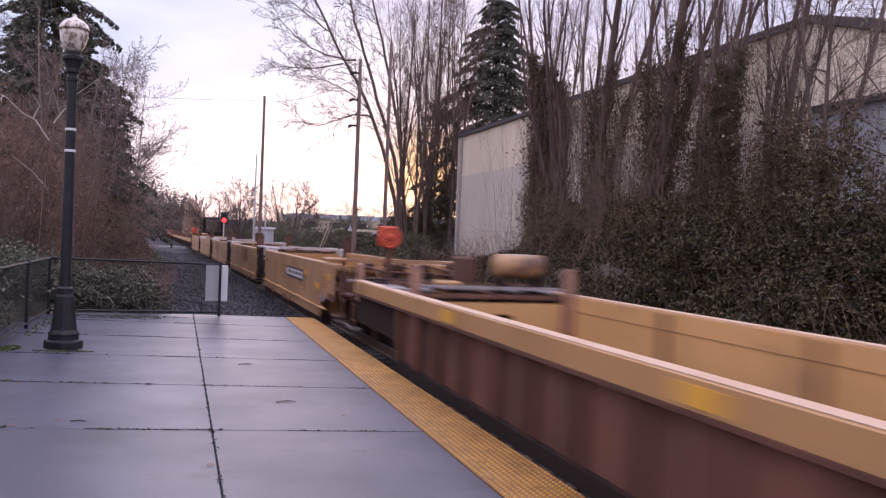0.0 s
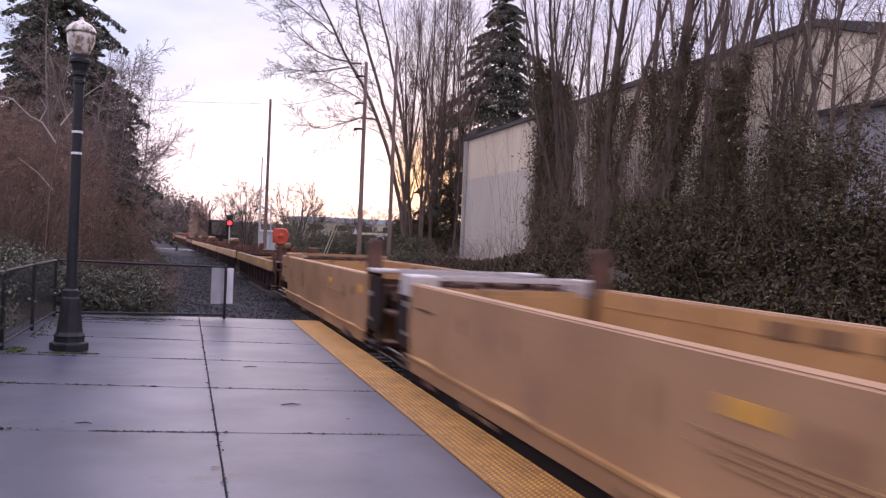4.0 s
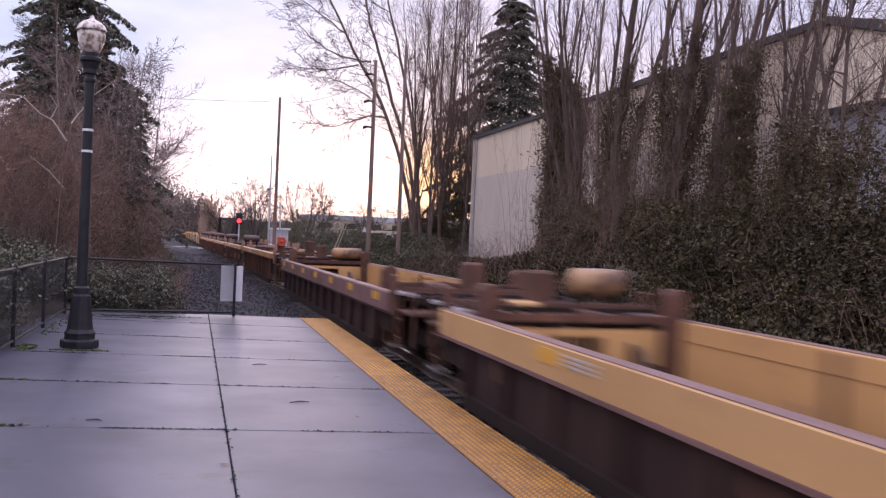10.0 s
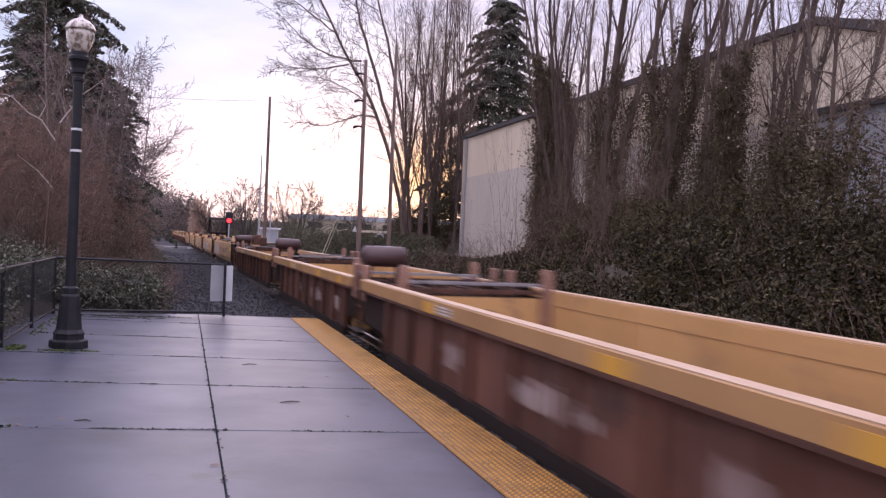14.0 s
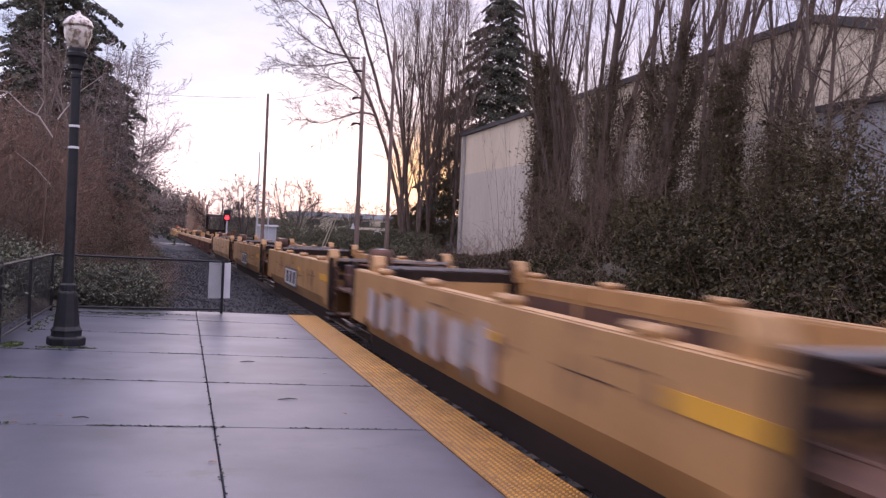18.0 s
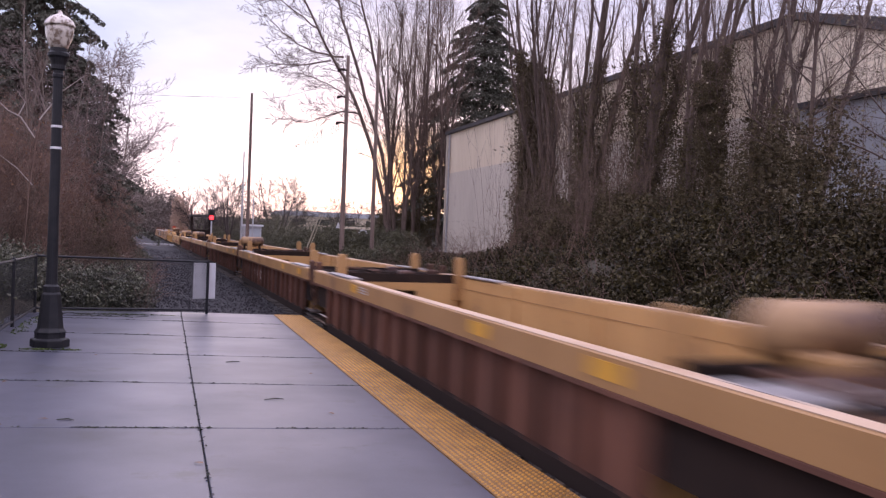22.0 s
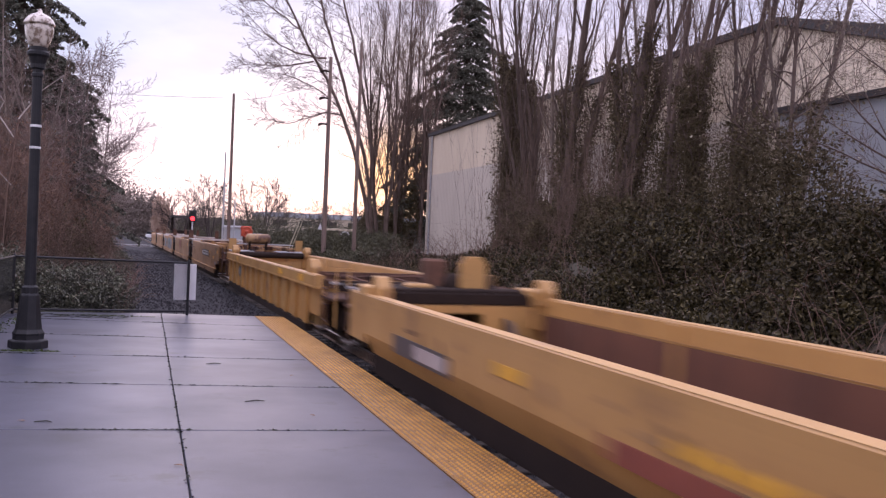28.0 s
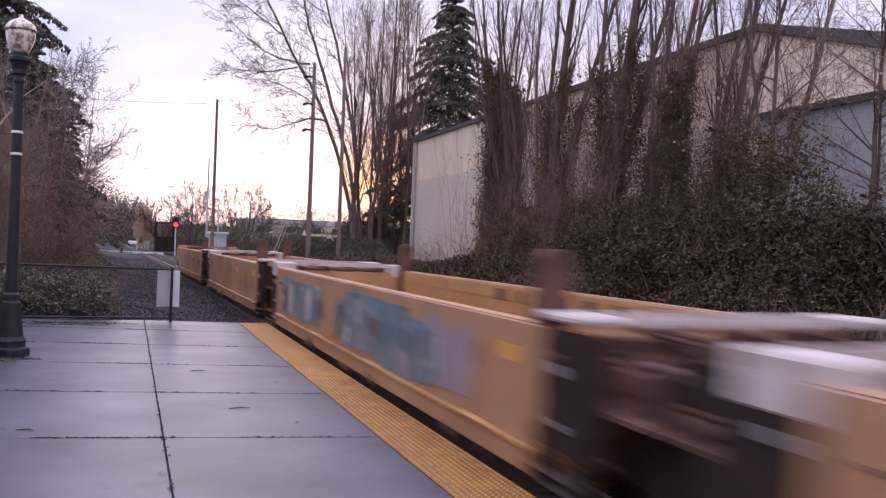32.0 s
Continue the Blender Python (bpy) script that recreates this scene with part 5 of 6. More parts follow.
BUSHY = [(8, 12, 0.42, 40, 0.04, 0.08, 0.12), (5, 7, 0.5, 40, 0.05, 0.12, 0.1), (4, 5, 0.5, 45, 0.02, 0.2, 0.1), (3, 0, 0, 0, 0, 0.25, 0)]
ROUND = [(7, 11, 0.66, 48, 0.03, 0.07, 0.15), (7, 9, 0.42, 36, 0.05, 0.07, 0.2), (4, 5, 0.45, 34, 0.04, 0.1, 0.15), (3, 0, 0, 0, 0.04, 0.12, 0)]

poplar_a = bare_tree("bare poplar with a forked trunk and thick ivy on it", 1, BARK, TWIG, [(0.02, 0.02, 15, 0.19), (-0.06, 0.05, 13, 0.12), (0.06, -0.07, 13, 0.11)], UPRIGHT, ivy=17000, ivy_top=0.42, ivy_size=0.034)
poplar_b = bare_tree("slender bare poplar with several upright stems", 2, BARK, TWIG, [(0.0, 0.0, 14, 0.12), (-0.09, -0.07, 13, 0.09), (0.07, 0.09, 12, 0.08), (0.03, -0.08, 12, 0.07)], UPRIGHT, ivy=7000, ivy_top=0.30, ivy_size=0.034)
poplar_c = bare_tree("thin bare poplar with upright grey-brown twigs", 3, BARKPALE, TWIG, [(0.03, 0.0, 13, 0.09), (-0.06, 0.05, 11, 0.06)], UPRIGHT)
tall_thin = bare_tree("tall slim bare tree with upright stems", 15, BARK, TWIG, [(0, 0, 18, 0.13), (0.05, 0.03, 17, 0.11)], [(11, 22, 0.24, 28, 0.03, 0.03, 0.18), (6, 7, 0.5, 30, 0.18, 0.08, 0.1), (4, 5, 0.55, 32, 0.10, 0.12, 0.15), (3, 0, 0, 0, 0.06, 0.16, 0)], least=0.006)
pale_tree = bare_tree("bare tree with a dense haze of fine brown twigs", 6, BARKPALE, TWIGPALE, [(0, 0, 9.8, 0.10), (0.15, 0.05, 9, 0.08), (-0.12, -0.08, 8.5, 0.07)], HAZE, thick=1, least=0.0068)
red_bush = bare_tree("thicket of reddish-brown bare stems with some dry leaves", 7, TWIGRED, TWIGRED, [(0.25 * math.cos(k * 1.1), 0.25 * math.sin(k * 1.1), 3.6 + 1.4 * math.sin(k * 2.3), 0.03) for k in range(7)], BUSHY, thick=1, dry=420, dry_mat=LEAFDRY)
tan_bush = bare_tree("thicket of tan bare stems", 17, TWIG, TWIG, [(0.2 * math.cos(k * 1.3), 0.2 * math.sin(k * 1.3), 3.2 + 1.2 * math.sin(k * 1.7), 0.025) for k in range(6)], BUSHY, thick=1)
low_tree = bare_tree("rounded bare tree in the distance", 8, DARKTWIG, DARKTWIG, [(0, 0, 7.6, 0.2), (0.3, 0.1, 7.4, 0.14), (-0.28, -0.1, 7.4, 0.14), (0.1, 0.3, 6.6, 0.12)], ROUND, thick=2, least=0.014)
leafy = bare_tree("slender tree with withered leaves still on its twigs", 9, BARK, TWIG, [(0, 0, 10, 0.09), (-0.1, 0.1, 8, 0.06)], OPEN, dry=800, dry_mat=WITHERED)


def set_tree(ob, x, y, turn, size, first=False, z=None, lean=0):
    m = pose(x, y, (ground_z(x, y) if z is None else z) - 0.15, 0, lean, turn)
    if first:
        ob.matrix_basis = m
        t = ob
    else:
        t = copy_thing(ob, m)
    t.scale = (size, size, size)
    return t


rt = random.Random(11)
placed = set()


def plant(ob, x, y, size=1.0, lean=0.0, z=None, turn=None):
    set_tree(ob, x, y, turn if turn is not None else rt.uniform(0, 360) if not lean else 0, size, ob.name not in placed, z, lean)
    placed.add(ob.name)


# the row between the track and the warehouse: ivy-clad trunks, slimmer ones behind
ivy_tree = bare_tree("bare poplar smothered in ivy far up its stems", 4, BARK, TWIG, [(0.0, 0.0, 14, 0.17), (-0.05, 0.04, 13, 0.12), (0.045, -0.03, 13, 0.12), (0.01, 0.06, 12, 0.1)], UPRIGHT, ivy=44000, ivy_top=0.66, ivy_size=0.042, ivy_spread=0.27)
for x, y, s in ((14.25, 35.6, 1.0), (14.9, 36.0, 0.9), (13.6, 20.6, 0.6)):
    plant(ivy_tree, x, y, s)
for x, y, s in ((14.0, 29.4, 1.08), (14.0, 25.2, 1.15), (13.4, 9.5, 1.0)):
    plant(poplar_a, x, y, s)
for x, y, s in ((14.2, 33.0, 1.0), (14.2, 23.0, 1.1), (14.2, 19.6, 1.05)):
    plant(poplar_b, x, y, s)
for x, y, s in ((14.6, 31.4, 1.1), (15.4, 34.6, 1.1), (15.4, 27.4, 1.1), (14.4, 18.0, 1.0)):
    plant(poplar_c, x, y, s)
for x, y, s in ((13.4, 16.8, 0.85), (12.9, 13.4, 0.75), (10.8, 9.6, 0.6)):
    plant(leafy, x, y, s)
for k in range(4):
    plant(tan_bush, rt.uniform(11.8, 13.4), 24 + k * 1.8 + rt.uniform(-0.5, 0.5), rt.uniform(0.5, 0.8))
# tall trees before the glow of the sky, one of them leaning out over the line


def leaning_tree():
    """Three long stems that bow towards the line, with sweeping limbs and fine twigs on their outer side."""
    rng = np.random.default_rng(41)
    tree = thing("bare_tree", pose(15.1, 62, ground_z(15.1, 62) - 0.1), "tall bare tree leaning over the line on three bowed stems", "tree")
    stems = [  # offsets across the line and heights, first and last radius, twigs, depth
        ([(-0.3, 0), (-0.7, 2.9), (-1.9, 7.5), (-3.5, 11.3), (-4.7, 13.1), (-6.5, 16.4), (-7.9, 18.8)], 0.17, 0.05, 30, -0.2),
        ([(0.0, 0), (-0.6, 5.6), (-2.2, 10.6), (-3.6, 14.8), (-4.3, 17.0), (-5.0, 19.6)], 0.16, 0.05, 26, 0.3),
        ([(0.4, 0), (-0.2, 6.4), (-1.3, 12.6), (-2.5, 17.0), (-3.3, 20.0)], 0.15, 0.05, 24, 0.8),
        ([(-2.55, 9.3), (-3.2, 9.5), (-4.2, 9.45), (-5.1, 9.0), (-6.7, 8.6), (-7.9, 8.9)], 0.075, 0.015, 20, -0.25),
        ([(-3.9, 13.25), (-4.7, 13.3), (-6.1, 13.5), (-7.3, 14.0), (-8.4, 14.8), (-9.8, 16.1)], 0.08, 0.015, 22, 0.0),
        ([(-4.8, 12.95), (-6.4, 12.5), (-7.9, 12.35), (-9.2, 12.4)], 0.06, 0.012, 16, -0.3),
        ([(-2.9, 9.9), (-4.4, 11.0), (-5.8, 11.6), (-7.2, 11.9)], 0.045, 0.012, 14, -0.3),
        ([(-5.6, 14.8), (-7.2, 15.9), (-9.2, 17.2), (-10.4, 18.8)], 0.06, 0.015, 16, -0.2),
    ]
    spec = [(5, 6, 0.45, 38, 0.03, 0.10, 0.15), (4, 4, 0.5, 36, 0.0, 0.13, 0.1), (3, 0, 0, 0, 0.0, 0.16, 0)]
    paths = []
    bm = bmesh.new()
    for pts, ra, rb, kids, dy in stems:
        P = [np.array([a, dy, z]) for a, z in pts]
        fine_ = []
        for i in range(len(P) - 1):
            p0, p1, p2, p3 = P[max(i - 1, 0)], P[i], P[i + 1], P[min(i + 2, len(P) - 1)]
            for u in (0, 0.25, 0.5, 0.75):
                fine_.append(0.5 * (2 * p1 + (p2 - p0) * u + (2 * p0 - 5 * p1 + 4 * p2 - p3) * u * u + (3 * p1 - p0 - 3 * p2 + p3) * u ** 3) + rng.normal(0, 0.03, 3))
        fine_.append(P[-1])
        n = len(fine_) - 1
        tube(bm, [Vector(q) for q in fine_], [ra + (rb - ra) * i / n for i in range(n + 1)], 7, cap=False)
        for k in range(kids):
            u = 0.3 + 0.69 * (k + rng.uniform(0, 1)) / kids if ra > 0.1 else 0.12 + 0.87 * (k + rng.uniform(0, 1)) / kids
            i = min(n - 1, int(u * n))
            d = fine_[i + 1] - fine_[i]
            d = d / np.linalg.norm(d)
            side = np.cross(d, rng.normal(0, 1, 3)) + np.array([-0.5, 0, 0.1])
            side /= np.linalg.norm(side)
            w = d * 0.65 + side * 0.75
            grow(rng, spec, fine_[i], w / np.linalg.norm(w), rng.uniform(1.2, 2.9), 0.028 if ra > 0.1 else 0.018, 0, paths, 0.010)
    part("trunk", mesh_of(bm, "trunk", BARK, smooth=True), BARK, tree)
    part("crown", twig_mesh("crown", *segments(paths), TWIG), TWIG, tree)
    return tree


leaning_tree()
for x, y, s in ((15.6, 61, 1.05), (16.6, 62, 1.1), (17.4, 64, 1.1), (18.2, 61.5, 1.0), (19.2, 65, 1.15), (20.4, 66, 1.1), (16.1, 66, 1.1), (18.6, 68, 1.1), (15.4, 66, 1.0)):
    plant(tall_thin, x, y, s)
# trees on the other side of the platform
for x, y, s in ((-3.3, 36, 0.85), (-3.5, 41, 1.05), (-3.2, 54, 1.2), (-4.4, 70, 0.8)):
    plant(pale_tree, x, y, s)
for x, y, s in ((-4.2, 25.5, 0.82), (-5.0, 24, 0.82), (-5.6, 27, 0.9), (-6.6, 25, 0.9), (-3.6, 29, 0.9), (-4.6, 31, 0.92), (-2.9, 31, 0.75), (-2.4, 36, 0.7), (-3.4, 27, 0.85), (-6.2, 30, 0.95), (-4.2, 35, 0.95), (-2.8, 42, 0.75), (-5.6, 20.5, 0.75), (-5.0, 18.0, 0.7), (-6.4, 16, 0.7), (-7.4, 21, 0.8), (-3.4, 50, 0.8), (-4.0, 60, 0.8), (-7.6, 30, 0.95), (-5.4, 22.4, 0.9), (-2.0, 43, 0.55), (-1.7, 38, 0.5), (-2.2, 49, 0.6), (-2.6, 57, 0.65), (-4.8, 27.5, 0.9), (-3.2, 34, 1.0)):
    plant(red_bush, x, y, s)
for x, y, s in ((-2.2, 27.5, 0.55), (-2.0, 30, 0.55), (-1.9, 33, 0.6), (-2.0, 38, 0.6), (-4.6, 28, 1.0), (-3.6, 25, 0.7), (-2.6, 46, 0.7), (-3.0, 54, 0.7), (-3.6, 66, 0.7), (-3.8, 22, 0.55), (-4.8, 34, 1.0), (-7.0, 28, 1.2)):
    plant(tan_bush, x, y, s)
for x, y, s in ((-3.1, 29.6, 0.62), (-3.8, 31, 0.6), (-4.7, 33, 0.7)):
    plant(poplar_c, x, y, s)
snag = thing("broken_branch", pose(-3.4, 24.5, ground_z(-3.4, 24.5) - 0.1), "pale dead branches standing out of the thicket", "branch")
for pts, rad in (([(0.0, 0, 3.7), (0.1, 0.1, 3.9), (0.55, 0, 4.55), (1.05, 0, 5.0)], [0.018, 0.018, 0.014, 0.007]), ([(-0.1, 0, 3.2), (-0.45, 0, 3.75), (-0.75, 0, 3.9), (-1.2, 0, 4.35), (-1.75, 0, 4.4)], [0.022, 0.02, 0.018, 0.014, 0.006]),
                 ([(-0.5, 0, 3.8), (-0.35, 0, 4.15), (-0.55, 0, 4.45)], [0.016, 0.012, 0.006]), ([(-0.12, 0, 1.9), (-0.5, 0, 2.35), (-1.0, 0, 2.75)], [0.016, 0.012, 0.006])):
    bm = bmesh.new()
    tube(bm, [(a * 0.95 + 0.3, b, c * 0.9 + 0.72) for a, b, c in pts], rad, 6, cap=False)
    part("branch", mesh_of(bm, "branch", PALEWOOD, smooth=True), PALEWOOD, snag)
bm = bmesh.new()
tube(bm, [(0, 0, 0), (0.1, 0, 2.3), (0.3, 0, 4.05)], [0.024, 0.022, 0.018], 6, cap=False)
part("stem", mesh_of(bm, "stem", TWIGRED, smooth=True), TWIGRED, snag)


def conifer(height, radius, seed, rows=30, size=0.075, thick=1.15, label="dark green fir with drooping boughs"):
    """A fir: a trunk and drooping boughs of many needle tufts, with gaps between the whorls."""
    rng = np.random.default_rng(seed)
    tree = thing("conifer", Matrix(), label, "tree")
    bm = bmesh.new()
    tube(bm, [(0, 0, 0), (0, 0, height * 0.5), (0, 0, height)], [0.28, 0.16, 0.02], 8, cap=False)
    cs_ = []
    for r in range(rows):
        u = (r + 0.5) / rows
        z = height * (0.08 + 0.91 * u) + rng.uniform(-0.15, 0.15)
        for b in range(8):
            az = 2 * math.pi * (b + rng.uniform(-0.45, 0.45)) / 8 + r * 2.4
            ln = radius * (1.02 - u) ** 0.85 * rng.uniform(0.55, 1.2) + 0.2
            start = np.array([0, 0, z])
            out3, side3 = np.array([math.cos(az), math.sin(az), 0]), np.array([-math.sin(az), math.cos(az), 0])
            droop = 0.30 + 0.15 * rng.normal()
            m_ = int((40 + 70 * ln) * thick)
            t = rng.uniform(0.08, 1, m_) ** 0.75
            line = start + out3 * ln * t[:, None] + np.array([0, 0, 1]) * (0.12 * ln * np.sin(t * 3.1) - droop * ln * t)[:, None]
            # side shoots hang off the bough in a few ranks
            rank = rng.integers(-3, 4, m_)
            off = rank * 0.13 * ln * (1.1 - t) + rng.normal(0, 0.03, m_)
            cs_.append(line + side3 * off[:, None] + np.array([0, 0, -1]) * (np.abs(off) * 0.45 + np.abs(rng.normal(0, 0.05, m_)) + rng.uniform(0, 0.14, m_))[:, None])
            tube(bm, [start, start + out3 * ln * 0.5 + np.array([0, 0, 0.12 * ln - droop * ln * 0.5]), start + out3 * ln + np.array([0, 0, -droop * ln])], [0.035, 0.02, 0.006], 3, cap=False)
    part("trunk", mesh_of(bm, "trunk", BARK, smooth=True), BARK, tree)
    part("crown", quads_mesh("crown", leaves(rng, np.concatenate(cs_), size, up=0.6), NEEDLE, per=3), NEEDLE, tree)
    return tree


fir = conifer(22, 7.4, 5, 34, 0.075, thick=1.9)
set_tree(fir, 22.8, 66, 20, 1.0, True)
fir_b = conifer(16, 3.9, 6, 30)
set_tree(fir_b, -5.2, 41, 0, 1.05, True)
set_tree(fir_b, -3.1, 46, 200, 0.52)
set_tree(fir_b, -4.2, 44, 100, 0.62)
set_tree(fir_b, -9.5, 60, 120, 0.9)


def thicket(name, label, mat, size, spots, per, seed, category="bushes"):
    """Leaves heaped over mounds; spots: centre x, y, base z, radius, height."""
    rng = np.random.default_rng(seed)
    cs_ = []
    for x, y, z, r, hgt in spots:
        a, b = rng.uniform(0, 6.28, per), rng.uniform(0, 1, per)
        el = np.arccos(1 - b)
        rr = rng.uniform(0.72, 1.08, per) * (1 + 0.18 * np.sin(3 * a + x) + 0.15 * np.sin(5 * el + y)) + 0.25 * rng.exponential(0.25, per)
        cs_.append(np.stack([x + r * rr * np.sin(el) * np.cos(a), y + r * rr * np.sin(el) * np.sin(a), z + hgt * rr * np.cos(el)], 1))
    c = np.concatenate(cs_)
    ob = new(name, quads_mesh(name, leaves(rng, c, size), mat, per=3))
    return tagged(ob, label, category, kind="stuff")


spots = []
for k in range(150):
    y = rt.uniform(5, 42)
    x = 7.9 + 4.6 * rt.uniform(0, 1)
    g = ground_z(x, y)
    low_ = 1 - 0.6 * smooth01(20, 28, y)
    spots.append((x, y, g - 0.1, rt.uniform(0.6, 1.2), rt.uniform(0.5, 1.1) * low_))
for k in range(70):
    y, x = rt.uniform(7, 21), rt.uniform(10.4, 12.8)
    spots.append((x, y, ground_z(x, y), rt.uniform(0.7, 1.1), rt.uniform(0.6, 1.3)))
thicket("bramble_bank", "dense dark green brambles covering the bank beside the track", LEAF, 0.040, spots, 1900, 21)
spots = []
for x, y, z in ((12.7, 15.4, 3.0), (12.8, 16.4, 2.6), (12.6, 17.2, 2.8), (12.9, 18.8, 1.9), (12.6, 14.2, 1.6)):
    spots.append((x, y, ground_z(x, y), rt.uniform(0.6, 0.9), z))
for k in range(44):
    y, x = rt.uniform(22, 34), rt.uniform(12.2, 14.4)
    if x > 0.405 * y:
        spots.append((x, y, ground_z(x, y), rt.uniform(0.4, 0.8), rt.uniform(0.7, 1.7)))
thicket("ivy_shrubs", "dark ivy-covered shrubs at the foot of the trees", IVY, 0.036, spots, 4600, 25)
spots = [(15.2 + 0.5 * k, 64 + 1.5 * math.sin(k * 2.1), 1.0, 0.8 + 0.3 * math.sin(k * 1.7), 3.4 + 1.4 * math.sin(k * 2.9)) for k in range(8)]
thicket("ivy_shrubs", "dark evergreen scrub under the tall bare trees", IVY, 0.05, spots, 3600, 27)
spots = []
for k in range(150):
    y = 21.4 + 38 * rt.uniform(0, 1) ** 1.5
    x = -0.95 - 5.0 * rt.uniform(0, 1) ** 1.4 + 0.5 * (track(y) - TRACK_X)
    spots.append((x, y, ground_z(x, y) - 0.1, rt.uniform(0.4, 0.9), rt.uniform(0.35, 0.85)))
for k in range(150):
    y = rt.uniform(6, 24)
    x = -3.25 - 3.2 * rt.uniform(0, 1)
    spots.append((x, y, ground_z(x, y) - 0.1, rt.uniform(0.5, 0.9), rt.uniform(0.5, 1.1)))
for k in range(16):
    x = -2.3 + k * 0.1
    spots.append((x, 21.4 + rt.uniform(0, 0.8), ground_z(x, 21.6) - 0.05, rt.uniform(0.3, 0.5), rt.uniform(0.5, 0.9)))
thicket("bramble_thicket", "tangled grey-green brambles beyond the platform fence", LEAFPALE, 0.034, spots, 1500, 22)
spots = []
for k in range(46):
    y = rt.uniform(31, 62)
    x = -1.9 - rt.uniform(0, 2.2) - 0.02 * (y - 31)
    spots.append((x, y, ground_z(x, y) - 0.1, rt.uniform(0.5, 0.9), rt.uniform(0.9, 2.0)))
thicket("dark_shrubs", "dark evergreen shrubs under the trees beside the line", IVY, 0.04, spots, 2400, 26)
spots = []
for k in range(60):
    y, x = rt.uniform(56, 74), rt.uniform(7.5, 16)
    spots.append((x, y, ground_z(x, y), rt.uniform(0.9, 1.6), rt.uniform(0.9, 1.5)))
for k in range(26):
    y, x = rt.uniform(42, 56), rt.uniform(7.6, 12)
    spots.append((x, y, ground_z(x, y), rt.uniform(0.5, 1.0), rt.uniform(0.3, 0.7)))
for k in range(34):
    x, y = rt.uniform(9.5, 34), rt.uniform(92, 104)
    spots.append((x, y, ground_z(x, y), rt.uniform(1.0, 2.2), rt.uniform(2.4, 3.9)))
for k in range(26):
    x, y = rt.uniform(4.6, 13), rt.uniform(142, 152)
    spots.append((x, y, -0.5, rt.uniform(1.4, 2.4), rt.uniform(3.6, 6.2)))
thicket("hedge", "olive green hedge and scrub along the line", HEDGE, 0.050, spots, 2600, 23, "hedge")
for x, y, s in ((8.0, 126, 1.1), (4.6, 138, 0.95), (14.6, 128, 1.15), (18.0, 140, 1.0), (24.0, 132, 0.85), (29.0, 138, 0.85), (34, 136, 0.9)):
    plant(low_tree, x, y, s, z=-0.3)
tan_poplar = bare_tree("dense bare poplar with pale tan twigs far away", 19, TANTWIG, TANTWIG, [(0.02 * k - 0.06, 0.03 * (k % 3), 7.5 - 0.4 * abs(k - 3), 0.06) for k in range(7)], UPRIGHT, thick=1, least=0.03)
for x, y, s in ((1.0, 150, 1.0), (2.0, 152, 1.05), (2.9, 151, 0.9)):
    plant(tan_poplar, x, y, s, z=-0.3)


def canes(name, label, mat, seed, area, n, reach):
    """Thin arching bramble canes; area: x0, x1, y0, y1."""
    rng = np.random.default_rng(seed)
    A, B, r0, r1 = [], [], [], []
    for k in range(n):
        x, y = rng.uniform(area[0], area[1]), rng.uniform(area[2], area[3])
        z = ground_z(x, y)
        a, ln, hh = rng.uniform(0, 6.28), rng.uniform(0.5, 1.3) * reach, rng.uniform(0.5, 1.6) * reach
        pts = [np.array([x + math.cos(a) * ln * u, y + math.sin(a) * ln * u, z + hh * (1.9 * u - 1.15 * u * u)]) for u in (0, 0.25, 0.5, 0.75, 1.0)]
        for i in range(4):
            A.append(pts[i])
            B.append(pts[i + 1])
            r0.append(0.007 - 0.0015 * i)
            r1.append(0.0055 - 0.0013 * i)
    return tagged(new(name, twig_mesh(name, A, B, r0, r1, mat)), label, "bramble canes", kind="stuff")


canes("bramble_canes", "thin brown bramble canes arching out of the bank", TWIGRED, 61, (7.7, 12.5, 5, 40), 1100, 1.25)
canes("bramble_canes", "thin brown bramble canes beyond the platform fence", TWIGRED, 62, (-5.5, -0.3, 21.0, 36), 1300, 0.8)


def shoots(seed, area, n, h0, h1):
    """A stand of thin upright shoots."""
    rng = np.random.default_rng(seed)
    paths = []
    spec = [(7, 5, 0.28, 24, 0.02, 0.05, 0.25), (4, 0, 0, 0, 0.05, 0.1, 0)]
    for k in range(n):
        x, y = rng.uniform(area[0], area[1]), rng.uniform(area[2], area[3])
        d = np.array([rng.normal(0, 0.08), rng.normal(0, 0.08), 1.0])
        grow(rng, spec, np.array([x, y, ground_z(x, y) - 0.1]), d / np.linalg.norm(d), rng.uniform(h0, h1), rng.uniform(0.006, 0.014), 0, paths)
    return tagged(new("upright_shoots", twig_mesh("upright_shoots", *segments(paths), TWIG)), "thin upright leafless brown shoots before the warehouse", "shoots", kind="stuff")


shoots(33, (12.2, 15.8, 22, 35), 230, 2.5, 6.5)
shoots(34, (12.4, 15.0, 15, 22), 30, 2.0, 5.0)
shoots(36, (14.2, 17.2, 22, 37), 150, 5.5, 11.0)
shoots(35, (8.6, 10.0, 6.2, 9.4), 80, 0.8, 2.0)
# wooded hill far behind
spots = []
for k in range(70):
    x, y = rt.uniform(-90, 3), rt.uniform(240, 330)
    spots.append((x, y, 0, rt.uniform(4, 7), rt.uniform(7.5, 11) * (1.5 if x < -12 else 1.25)))
for k in range(10):
    x = rt.uniform(-8, 2)
    spots.append((x, 235, 0, 1.8, rt.uniform(5, 9)))
thicket("far_woods", "distant dark wooded hillside", HAZEWOOD, 0.24, spots, 4000, 24, "woods")

# ---- things along the line ----


